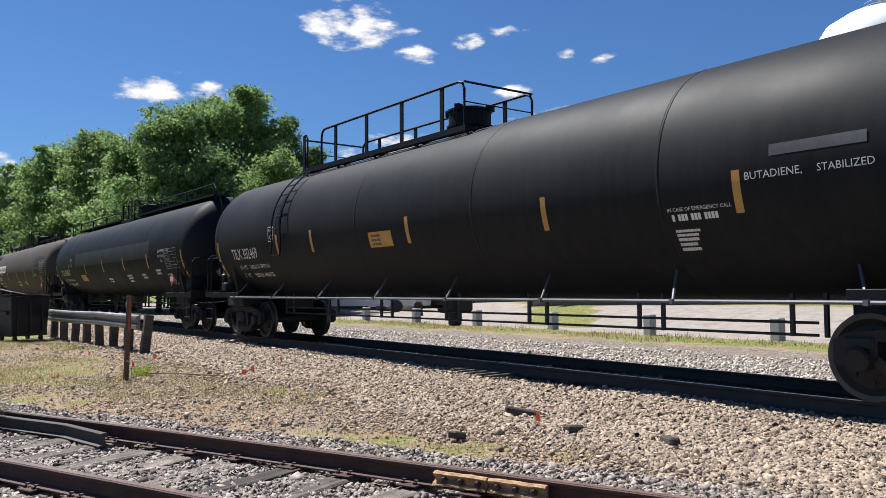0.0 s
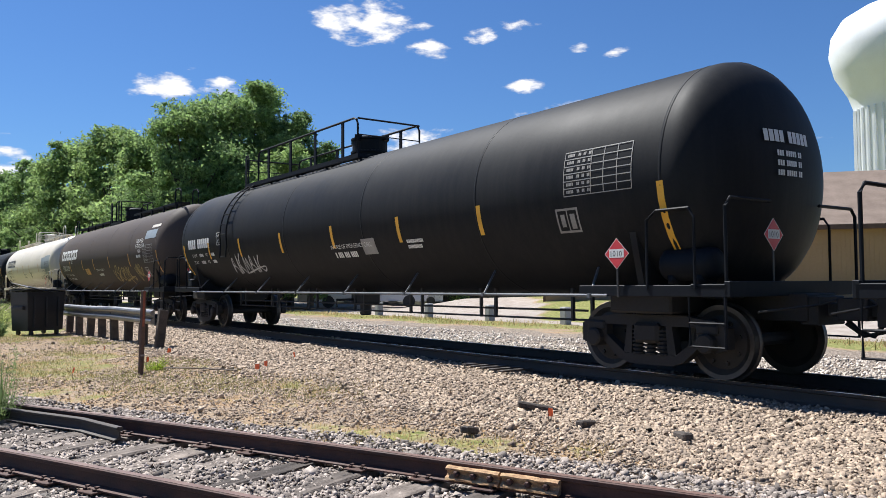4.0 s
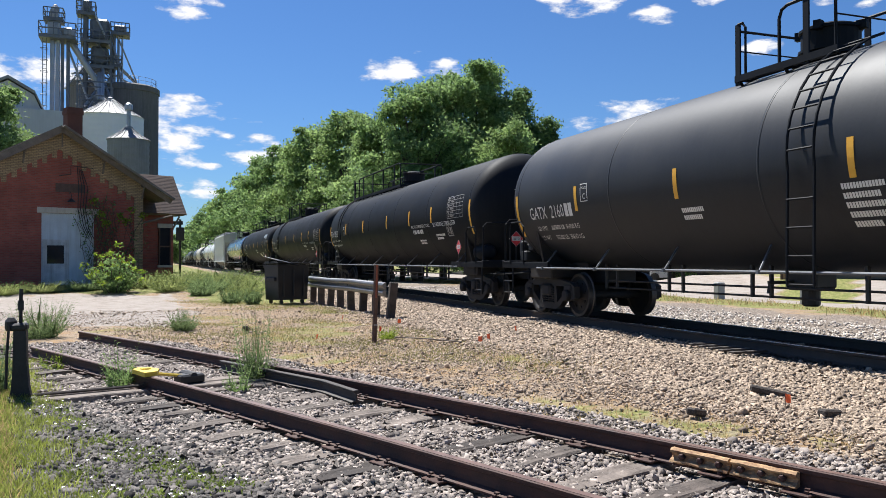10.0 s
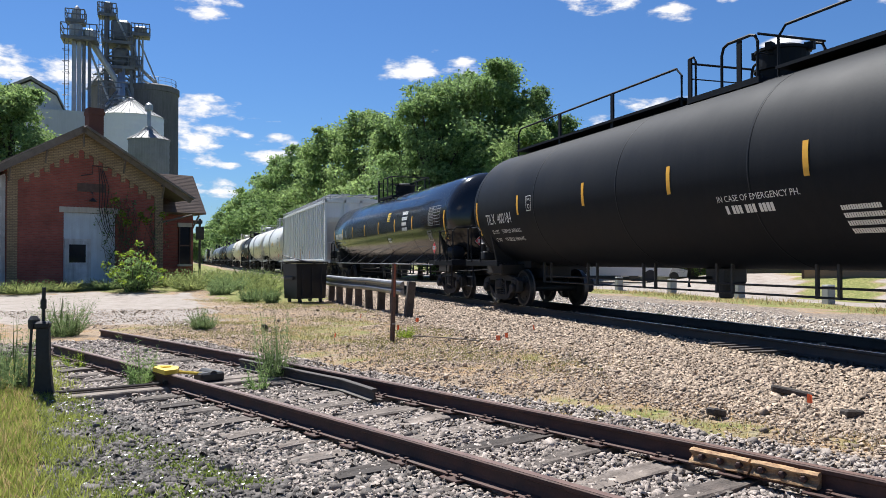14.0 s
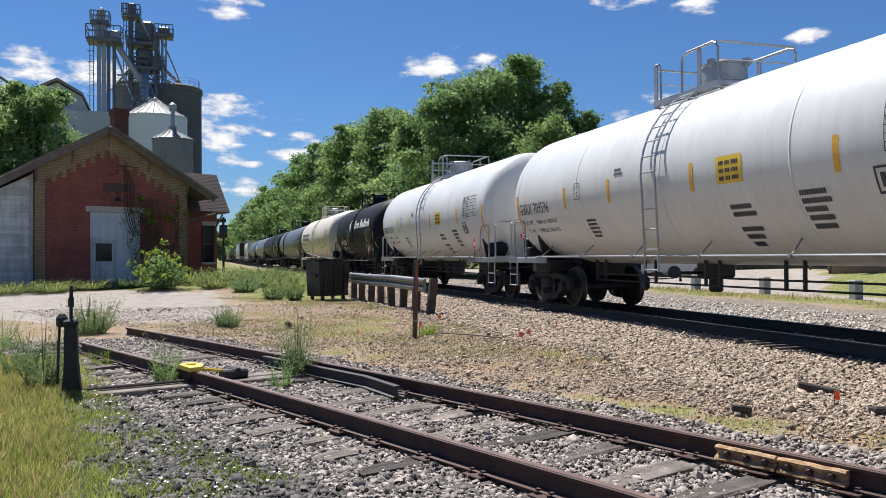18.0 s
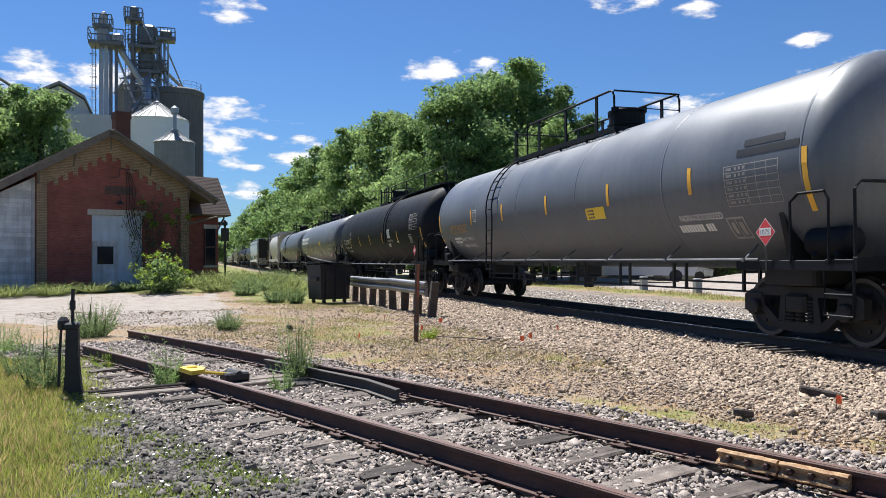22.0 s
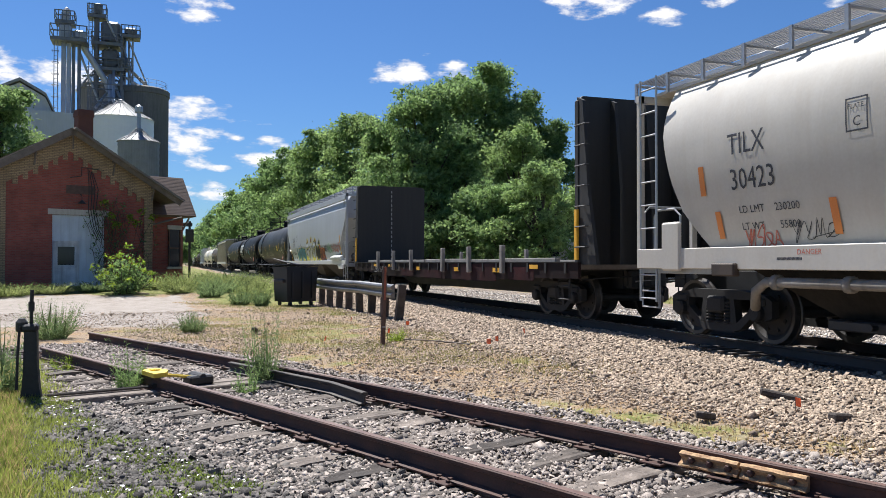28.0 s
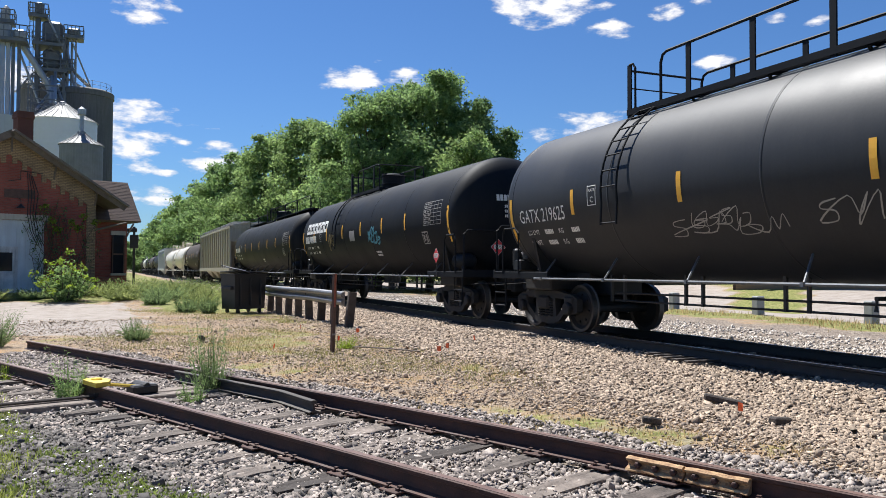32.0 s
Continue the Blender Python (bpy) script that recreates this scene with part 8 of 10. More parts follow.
def build_grass():
    rng = np.random.default_rng(12)
    n = 78000
    py = 3.4 + 10 * rng.random(n) ** 1.5
    px = -.72 - .155 * (py - 5.37) - 2.6 * rng.random(n) ** 1.4 + .12 * np.sin(py * 5) + .1 * np.sin(py * 11.3) + .22 * rng.random(n) ** 3 + rng.normal(0, .1, n)
    blades("lawn_grass", px, py, .095, .0032, "grass_green", "uncut yellow-green grass beside the siding", 13)
    n = 28000
    py = 3.6 + 9.5 * rng.random(n) ** 1.3
    px = -.8 - .155 * (py - 5.37) - 2.8 * rng.random(n)
    blades("lawn_dry", px, py, .11, .0028, "grass_dry", "dry straw-coloured grass stems in the lawn", 14)
    # clover patches on the cinders
    cen = np.array([(-.98, 8.6), (-.85, 8.0), (-.7, 7.5), (-.42, 6.9), (-.2, 6.4), (.05, 5.95), (.22, 5.7), (.40, 5.4), (-.55, 5.9), (-.3, 5.3), (-1.12, 9.1), (.02, 5.2), (-.1, 4.7)])
    n, nc = 9000, len(cen)
    k = rng.integers(0, nc, n)
    p = cen[k] + rng.normal(0, 1, (n, 2)) * np.array([.11, .13])
    blades("clover", p[:, 0], p[:, 1], .05, .010, "clover", "low clover patches on dark cinders", 15)
    m = 75
    p = cen[k[:m]] + rng.normal(0, .13, (m, 2))
    z = height(p[:, 0], p[:, 1]) + .045 + .04 * rng.random(m)
    s = .006 + .007 * rng.random(m)
    ring = np.array([(math.cos(q * math.tau / 6), math.sin(q * math.tau / 6), .35 if q % 2 else -.2) for q in range(6)])
    v = (np.stack([p[:, 0], p[:, 1], z], 1)[:, None] + ring[None] * s[:, None, None]).reshape(-1, 3)
    f = np.arange(m * 6).reshape(-1, 6)
    tagged(bulk_mesh("clover_flowers", v, f, "petal"), "small white clover flowers", "flowers", kind="stuff")
    # dry tufts on the dirt
    n = 90000
    p = np.stack([rng.uniform(.6, 6.3, n), 4.2 + 26 * rng.random(n) ** 1.3], 1)
    lump = .5 + .5 * np.sin(p[:, 0] * 7.1 + 2 * np.sin(p[:, 1] * 3.3)) * np.sin(p[:, 1] * 5.9 + 2 * np.sin(p[:, 0] * 4.1))
    keep = (p[:, 0] > np.array([siding_x(b) for b in p[:, 1]]) + 1.15) & (rng.random(n) < tuft_share(p[:, 0], p[:, 1]) * lump)
    p = p[keep]
    green = rng.random(len(p)) < .06 + .4 * smooth(-.2, .8, np.sin(p[:, 0] * 1.9 + 1) * np.sin(p[:, 1] * .8 + .5))
    blades("dry_tufts", p[~green, 0], p[~green, 1], .055, .0035, "grass_dry", "sparse dry grass on sandy ground", 16)
    blades("low_grass", p[green, 0], p[green, 1], .045, .004, "grass_dull", "short yellow-green grass on sandy ground", 19)
    n = 21000
    spots = np.array([(4.2, 25.4), (3.4, 26.0), (5.0, 24.0), (4.6, 22.5), (3.8, 14.4), (3.2, 13.2), (4.4, 12.4), (3.0, 24.8), (2.0, 27.5), (2.6, 29), (1.2, 30), (4.4, 11.2), (5.0, 10.0), (3.2, 11.5), (4.9, 15.5), (1.5, 16.2), (2.3, 15.0), (1.0, 18.6), (-.2, 18.2), (2.6, 17.2), (1.4, 13.6), (3.4, 19.0), (.4, 16.2)])
    k = rng.integers(0, len(spots), n)
    p = spots[k] + rng.normal(0, 1, (n, 2)) * np.array([.45, .6])
    blades("green_tufts", p[:, 0], p[:, 1], .055, .004, "grass_dull", "yellow-green grass tufts between gravel and post", 17)
    n = 9000
    py = rng.uniform(5, 60, n)
    px = 19.2 + rng.normal(0, .5, n) + .4 * np.sin(py * .7)
    tall = .45 + .75 * smooth(-.3, .9, np.sin(py * .9) + .6 * np.sin(py * 2.3 + 1))
    px = px + .5 * rng.normal(size=n) * tall
    green = rng.random(n) < .15 + .5 * smooth(.2, 1, np.sin(py * .45 + 2))
    blades("verge_grass", px[~green], py[~green], (.15 * tall)[~green], .007, "grass_dry", "dry golden verge beyond the railway", 18)
    blades("verge_weeds", px[green], py[green], (.19 * tall)[green], .009, "grass_dull", "green weeds in the verge beyond the railway", 21)


# ---- things beside the tracks ----
def build_trackside():
    # survey post
    t = thing("marker_post", "slim leaning marker post with a red-orange stripe", "post", at=Matrix.Translation((3.65, 13.74, height(3.65, 13.74) - .05)) @ Matrix.Rotation(radians(1.5), 4, "Y") @ Matrix.Rotation(radians(20), 4, "Z"))
    bm = BM()
    box(bm, -.036, .036, -.03, .03, 0, 1.46, bevel=.006)
    part("shaft", bm, "post_brown", t)
    bm = BM()
    box(bm, -.026, .012, -.034, -.031, .86, 1.455)
    part("painted_face", bm, "post_orange", t)
    bm = BM()
    box(bm, -.038, .038, -.0355, -.031, .36, .39)
    part("tag", bm, "decal_dim", t, "pale metal tag")
    # wire flags
    for k, (x, y, hh) in enumerate([(3.78, 13.9, .2), (2.6, 13.8, .1), (5.13, 12.24, .12), (6.38, 13.51, .13), (5.71, 6.03, .12), (4.9, 16.5, .12), (4.1, 18.4, .1), (5.6, 13.0, .08)]):
        t = thing("survey_flag", "small orange plastic survey flag on a wire", "flag", "survey flags", at=Matrix.Translation((x, y, float(height(x, y)))) @ Matrix.Rotation(k * 1.3, 4, "Z") @ Matrix.Rotation(radians(8), 4, "X"))
        bm = BM()
        tube(bm, [(0, 0, -.03), (0, 0, hh + .09)], .003, 4)
        part("wire", bm, "wire", t)
        bm = BM()
        w = .035 + .02 * (k % 3)
        vs = [bm.verts.new(p) for p in ((0, 0, hh), (w * .5, .012, hh - .01), (w, -.01, hh + .005), (w, -.012, hh + .085), (w * .5, .01, hh + .08), (0, 0, hh + .09))]
        bm.faces.new((vs[0], vs[1], vs[4], vs[5]))
        bm.faces.new((vs[1], vs[2], vs[3], vs[4]))
        part("pennant", bm, "flag_orange", t)
    # guard rail
    t = thing("guard_rail_barrier", "silver corrugated guard rail on dark wooden posts", "guard rail")
    a, b = Vector((5.06, 27.5, 0)), Vector((5.55, 19.4, 0))
    prof = [(-u, w) for u, w in ((0, .44), (-.06, .46), (-.085, .50), (-.085, .54), (-.06, .575), (0, .60), (0, .64), (-.06, .665), (-.085, .70), (-.085, .74), (-.06, .775), (0, .80), (.02, .80), (.02, .44))]
    bm = BM()
    sweep_rail(bm, [a + Vector((-.10, 0, .14)), a.lerp(b, .33) + Vector((-.11, 0, .13)), a.lerp(b, .62) + Vector((-.09, 0, .15)), b + Vector((-.10, 0, .12))], prof)
    bmesh.ops.recalc_face_normals(bm, faces=bm.faces)
    part("beam", bm, "beam_steel", t, "silver corrugated steel beam")
    bm = BM()
    box(bm, -.10, .10, -.085, .085, -.2, .86, bevel=.012)
    post = None
    for k in range(8):
        p = a.lerp(b, k / 7)
        m = Matrix.Translation((p.x + .03, p.y, .06)) @ Matrix.Rotation(radians((2, -1, 3, 0, -2, 2, 1, 6)[k]), 4, "Y")
        if post is None:
            post = part("post", bm, "tie_dark", t)
            post.matrix_basis = m
        else:
            again(post, m, t)
    # rubbish bin on casters
    t = thing("dumpster", "black wheeled dumpster with its lid hinged open", "dumpster", at=Matrix.Translation((4.12, 27.2, height(4.05, 27.2))) @ Matrix.Rotation(radians(25), 4, "Z"))
    bm = BM()
    lo = [(-.62, -.42), (.62, -.42), (.62, .42), (-.62, .42)]
    vs = [[bm.verts.new((x * s, y * s, z)) for x, y in lo] for s, z in ((.93, .14), (1.0, 1.26), (1.04, 1.26), (1.04, 1.32), (.96, 1.32), (.90, .2))]
    for p, q in zip(vs, vs[1:]):
        for k in range(4):
            bm.faces.new((p[k], p[(k + 1) % 4], q[(k + 1) % 4], q[k]))
    bm.faces.new(vs[0][::-1])
    bm.faces.new(vs[-1])
    part("bin_body", bm, "bin_black", t)
    bm = BM()
    for k, x in enumerate((-.4, 0, .4)):
        bm = BM() if k else bm
        box(bm, x - .025, x + .025, -.45, -.38, .25, 1.18, bevel=.01)
        part("rib", bm, "bin_black", t)
    bm = BM()
    box(bm, -.66, .66, -.88, .0, 0, .04, Matrix.Translation((0, .42, 1.34)) @ Matrix.Rotation(radians(-2), 4, "X") @ Matrix.Rotation(radians(1), 4, "Y"), bevel=.01)
    part("lid", bm, "bin_black", t)
    bm = BM()
    box(bm, -.66, .30, -.9, .0, 0, .03, Matrix.Translation((0, .42, 1.47)) @ Matrix.Rotation(radians(9), 4, "X") @ Matrix.Rotation(radians(11), 4, "Y"), bevel=.01)
    part("lid", bm, "bin_black", t)
    bm = BM()
    lathe(bm, [(.03, -.03), (.08, -.03), (.08, .03), (.03, .03)], 12, "x")
    c = part("caster", bm, "black_iron", t)
    c.matrix_basis = Matrix.Translation((-.42, -.32, .075))
    for x, y in ((.42, -.32), (.42, .32), (-.42, .32)):
        again(c, Matrix.Translation((x, y, .075)), t)
    bm = BM()
    for s in (-1, 1):
        bm = BM() if s > 0 else bm
        box(bm, min(s * .59, s * .69), max(s * .59, s * .69), -.28, .28, .78, .90, bevel=.015)
        part("fork_pocket", bm, "black_iron", t)
    # switch stand
    sx, sy = -1.37, 9.30
    t = thing("switch_stand", "black iron switch stand with its lever raised", "switch stand", at=Matrix.Translation((sx, sy, .02)))
    bm = BM()
    prism(bm, [(-.10, 0), (.115, 0), (.09, .12), (.068, .36), (.06, .72), (-.06, .72), (-.066, .30), (-.08, .1)], .13, Matrix(((1, 0, 0, 0), (0, 0, 1, -.065), (0, 1, 0, 0), (0, 0, 0, 1))))
    box(bm, -.15, .16, -.12, .12, -.02, .025, bevel=.01)
    part("column", bm, "black_iron", t)
    bm = BM()
    box(bm, -.09, .07, -.08, .08, .72, .80, bevel=.02)
    lathe(bm, [(.05, .72), (.06, .74), (.06, .82), (.03, .86)], 12, "z", Matrix.Translation((-.09, 0, 0)))
    part("cap", bm, "black_iron", t)
    bm = BM()
    tube(bm, [(-.10, -.06, .78), (-.115, -.07, .5), (-.125, -.06, .12)], .016, 6)
    part("lever", bm, "black_iron", t)
    bm = BM()
    tube(bm, [(0, 0, .78), (0, 0, .95)], .018, 8)
    box(bm, -.03, .03, -.012, .012, .93, 1.04, bevel=.01)
    tube(bm, [(0, 0, 1.04), (.004, 0, 1.16)], .02, 8)
    part("target_rod", bm, "black_iron", t)
    bm = BM()
    box(bm, 0, 2.9, -.10, .10, -.14, .015, bevel=.012)
    hb = tagged(part("headblock_timber", bm, "tie_wood"), "long weathered timber carrying the switch stand", "timber", kind="structure")
    a = math.atan2(1.15, 2.6)
    hb.matrix_basis = Matrix.Translation((sx - .15, sy + .16, .01)) @ Matrix.Rotation(radians(15), 4, "Z")
    hb2 = again(hb, Matrix.Translation((sx - .1, sy - .16, .005)) @ Matrix.Rotation(radians(17), 4, "Z"), None)
    tagged(hb2, hb["label"], "timber", kind="structure")
    bm = BM()
    tube(bm, [(0, 0, .05), (1.2, .0, .05)], .018, 6)
    box(bm, 1.15, 1.3, -.03, .03, .03, .08)
    tr = tagged(part("throw_rod", bm, "rail_dark"), "rusty throw rod between switch stand and rail", "rod", kind="structure")
    tr.matrix_basis = Matrix.Translation((sx + .1, sy + .02, .0)) @ Matrix.Rotation(radians(16), 4, "Z")
    # derail
    p = siding_point(10.07, -.752, .16)
    t = thing("derail", "yellow derail shoe on the rusty rail with a dark hinge", "derail", at=Matrix.Translation(p) @ Matrix.Rotation(siding_dir(10.07), 4, "Z"))
    bm = BM()
    prism(bm, [(-.10, -.30), (.06, -.26), (.16, -.08), (.14, .12), (.02, .20), (-.08, .10)], .05, Matrix.Translation((0, 0, .005)))
    box(bm, -.02, .08, -.06, .04, .05, .075, bevel=.01)
    part("shoe", bm, "yellow_enamel", t)
    bm = BM()
    tube(bm, [(.12, -.05, .0), (.45, -.12, -.05)], .02, 6)
    part("arm", bm, "yellow_enamel", t)
    bm = BM()
    box(bm, .36, .66, -.24, -.02, -.14, -.03, bevel=.02)
    lathe(bm, [(.05, -.18), (.06, -.16), (.06, .10)], 10, "y", Matrix.Translation((.52, -.05, -.06)))
    part("hinge", bm, "black_iron", t)
    # broken tie pieces and a stick
    for k, (x, y, L, rz) in enumerate([(6.19, 6.76, .42, -40), (5.89, 5.69, .28, 10), (4.72, 6.1, .2, 25), (1.75, 17.2, .5, 75), (6.05, 4.6, .3, 60)]):
        bm = BM()
        box(bm, -L / 2, L / 2, -.05, .05, 0, .07, bevel=.015)
        for v in bm.verts:
            v.co.y += .02 * math.sin(v.co.x * 17 + k)
            v.co.z += .012 * math.sin(v.co.x * 23 + k * 2)
        o = tagged(part("broken_tie", bm, "tie_dark"), "dark broken piece of wooden tie lying on gravel", "wood scrap", "scraps of wood")
        o.matrix_basis = Matrix.Translation((x, y, float(height(x, y)) + .02)) @ Matrix.Rotation(radians(rz), 4, "Z") @ Matrix.Rotation(radians(6), 4, "Y")
    bm = BM()
    tube(bm, [(0, 0, .02), (.7, .02, .03), (1.5, -.01, .02)], .014, 6)
    o = tagged(part("lath", bm, "old_wood"), "thin wooden lath lying on dry grass", "stick")
    o.matrix_basis = Matrix.Translation((4.15, 14.09, float(height(4.15, 14.09)) + .03)) @ Matrix.Rotation(math.atan2(-1.25, .86), 4, "Z")
    # switch plates by the main rail
    bm = BM()
    for k in range(5):
        box(bm, -.35 + .04 * k, .25, -.6 + k * .28, -.5 + k * .28, 0, .03, bevel=.005)
    o = tagged(part("rail_lubricator", bm, "rail_dark"), "rusty plates and a lubricator bar beside the main rail", "track fitting", kind="structure")
    o.matrix_basis = Matrix.Translation((7.95, 9.6, RAIL_Z - .13))


# ---- old brick depot ----
DEPOT_O = Vector((-7.29, 39.3, .36))
DEPOT_W = Vector((.927, .375, 0)).normalized()
DEPOT_U = Vector((-.375, .927, 0)).normalized()
DEPOT_M = Matrix(((DEPOT_W.x, DEPOT_U.x, 0, DEPOT_O.x), (DEPOT_W.y, DEPOT_U.y, 0, DEPOT_O.y), (0, 0, 1, DEPOT_O.z), (0, 0, 0, 1)))


def depot_point(a, b, c):
    return DEPOT_M @ Vector((a, b, c))


def brick_material(name, c1, c2, mortar):
    m = bpy.data.materials.new(name)
    m.use_nodes = True
    nt = m.node_tree
    N, L = nt.nodes.new, nt.links.new
    b = nt.nodes["Principled BSDF"]
    b.inputs["Roughness"].default_value, b.inputs["Specular IOR Level"].default_value = .85, .3
    tc = N("ShaderNodeTexCoord")
    mp = N("ShaderNodeMapping")
    mp.inputs["Rotation"].default_value = (radians(-90), 0, 0)
    L(tc.outputs["Object"], mp.inputs["Vector"])
    br = N("ShaderNodeTexBrick")
    br.inputs["Color1"].default_value, br.inputs["Color2"].default_value, br.inputs["Mortar"].default_value = (*c1, 1), (*c2, 1), (*mortar, 1)
    br.inputs["Scale"].default_value, br.inputs["Mortar Size"].default_value = 1.0, .012
    br.inputs["Brick Width"].default_value, br.inputs["Row Height"].default_value = .21, .075
    L(mp.outputs[0], br.inputs["Vector"])
    n = N("ShaderNodeTexNoise")
    n.inputs["Scale"].default_value, n.inputs["Detail"].default_value = 1.1, 8
    L(tc.outputs["Object"], n.inputs["Vector"])
    hv = N("ShaderNodeHueSaturation")
    k = N("ShaderNodeMapRange")
    k.inputs["To Min"].default_value, k.inputs["To Max"].default_value = .55, 1.45
    L(n.outputs["Fac"], k.inputs["Value"])
    L(k.outputs[0], hv.inputs["Value"])
    L(br.outputs["Color"], hv.inputs["Color"])
    L(hv.outputs[0], b.inputs["Base Color"])
    bp = N("ShaderNodeBump")
    bp.invert = True
    bp.inputs["Strength"].default_value, bp.inputs["Distance"].default_value = .6, .01
    L(br.outputs["Fac"], bp.inputs["Height"])
    L(bp.outputs[0], b.inputs["Normal"])
    return m


M["brick_red"] = brick_material("brick_red", (.25, .062, .046), (.32, .092, .064), (.22, .105, .08))
M["brick_buff"] = brick_material("brick_buff", (.27, .19, .105), (.36, .26, .15), (.17, .125, .085))


def build_depot():
    t = thing("depot", "old red-brick railway depot with buff-brick gable trim and boarded openings", "building", at=DEPOT_M)
    W, L, H, A = 7.0, 16.0, 5.15, 7.25
    XA = 3.12              # the ridge stands a little off the middle of the wall
    sl = (A - H) / (W / 2)
    band = .92
    rot = Matrix(((1, 0, 0, 0), (0, 0, -1, 0), (0, 1, 0, 0), (0, 0, 0, 1)))
    # gable wall with a door opening, in butted pieces
    bm = BM()
    dx0, dx1, dz = 2.36, 4.70, 3.34
    def zr(x):
        return A - sl * abs(x - XA)
    T = .35
    mt = rot @ Matrix.Translation((0, 0, -T))
    prism(bm, [(0, -.4), (dx0, -.4), (dx0, zr(dx0)), (0, zr(0))], T, mt)
    prism(bm, [(dx0, dz), (dx1, dz), (dx1, zr(dx1)), (XA, A), (dx0, zr(dx0))], T, mt)
    prism(bm, [(dx1, -.4), (W, -.4), (W, zr(W)), (dx1, zr(dx1))], T, mt)
    bmesh.ops.recalc_face_normals(bm, faces=bm.faces)
    part("gable_wall", bm, "brick_red", t)
    bm = BM()
    box(bm, 0, T, T, L, -.4, H)
    box(bm, W - T, W, T, L, -.4, zr(W))
    prism(bm, [(T, -.4), (W - T, -.4), (W - T, zr(W - T) - .1), (XA, A - .1), (T, zr(T) - .1)], T, rot @ Matrix.Translation((0, 0, -L)))
    part("side_wall", bm, "brick_red", t)
    # buff corner pilasters and stepped corbel trim
    bm = BM()
    for x in (0, W - .42):
        box(bm, x, x + .42, -.06, 0, -.4, zr(x + .2) - .3)
    prism(bm, [(0, zr(0) - band), (XA, A - band), (W, zr(W) - band), (W, zr(W)), (XA, A), (0, zr(0))], .07, rot)
    for s in (0, 1):
        for k in range(10):
            xc = XA - .34 - .42 * k if s == 0 else XA + .13 + .42 * k
            if not .40 < xc < W - .62:
                continue
            z = zr(xc + .1) - band
            box(bm, xc, xc + .21, -.06, 0, z - .28, z + .16)
    bmesh.ops.recalc_face_normals(bm, faces=bm.faces)
    part("buff_trim", bm, "brick_buff", t, "buff brick corbel trim stepping up the gable")
    bm = BM()
    box(bm, dx0 - .2, dx1 + .2, -.05, 0, dz, dz + .27, bevel=.01)
    part("lintel", bm, "limestone", t, "pale stone lintel")
    # boarded opening with a door
    bm = BM()
    box(bm, dx0, dx1, .08, .14, -.3, dz)
    part("boarding", bm, "blue_white", t, "pale blue-white painted sheet filling the opening")
    for k in range(1, 6):
        bm = BM()
        x = dx0 + (dx1 - dx0) * k / 6
        box(bm, x - .012, x + .012, .072, .08, -.2, dz)
        part("batten", bm, "blue_white", t)
    bm = BM()
    x0, x1 = dx0 + .14, dx0 + 1.12
    box(bm, x0 - .09, x0, .03, .08, -.3, 2.1)
    box(bm, x1, x1 + .09, .03, .08, -.3, 2.1)
    box(bm, x0 - .09, x1 + .09, .03, .08, 2.02, 2.12)
    box(bm, x0, x1, .05, .078, -.3, 1.0)
    box(bm, x0, x0 + .12, .05, .078, 1.0, 2.02)
    box(bm, x1 - .12, x1, .05, .078, 1.0, 2.02)
    box(bm, x0 + .12, x1 - .12, .05, .078, 1.85, 2.02)
    d = part("door", bm, "white_wood", t, "weathered white panelled door")
    bm = BM()
    box(bm, x0 + .12, x1 - .12, .062, .07, 1.0, 1.85)
    part("pane", bm, "dark_glass", d)
    bm = BM()
    box(bm, x0 + .1, x1 - .1, .035, .05, .1, .8, bevel=.01)
    lathe(bm, [(.03, -.06), (.03, 0)], 8, "y", Matrix.Translation((x1 - .06, .05, .95)))
    part("door_panel", bm, "white_wood", d)
    # sign ghost, lamp and cables
    bm = BM()
    box(bm, 2.95, 4.25, -.02, 0, 4.35, 4.75, bevel=.005)
    part("sign_board", bm, "post_brown", t, "faded dark sign board")
    bm = BM()
    lathe(bm, [(.02, 4.05), (.05, 4.03), (.18, 3.90), (.19, 3.88)], 14, "z", Matrix.Translation((3.55, -.35, 0)), cap=False)
    tube(bm, [(3.55, 0, 4.3), (3.55, -.2, 4.34), (3.55, -.35, 4.2), (3.55, -.35, 4.04)], .016, 6)
    part("wall_lamp", bm, "black_iron", t, "black gooseneck barn lamp")
    bm = BM()
    for k in range(4):
        o = .14 * k
        tube(bm, [(3.9 + o * .5, -.05, 5.55 - .05 * k), (3.95 + o, -.07, 4.6), (3.92 + o * .8, -.08, 3.6), (4.05 + o * .9, -.08, 2.9 - .1 * k), (4.35 + .1 * k, -.07, 2.2)], .018, 5)
    tube(bm, [(3.1, -.05, 5.1), (3.6, -.06, 5.2), (3.6, -.06, 5.6), (4.6, -.06, 5.55)], .02, 5)
    part("cable", bm, "wire", t, "black service cables hanging down the wall")
    # roof: shingled slopes with overhang, bargeboards
    ey = .42
    for s in (0, 1):
        bm = BM()
        rows = 26
        run = XA + 5.3 if s == 0 else W - XA + 1.35
        ln = math.hypot(run, sl * run)
        ang = math.atan(sl)
        box(bm, -ln, 0, -ey, L + .4, 0, .056)
        o = part("roof_slope", bm, "shingle", t, "weathered brown shingle slope")
        for k in range(rows):
            bm = BM()
            a0, a1 = ln * k / rows, ln * (k + 1) / rows + .03
            for v in box(bm, -a1, -a0, -ey, L + .4, .060, .085):
                v.co.z += .012 * (-v.co.x - a0) / (a1 - a0)
            part("shingle_course", bm, "shingle", o)
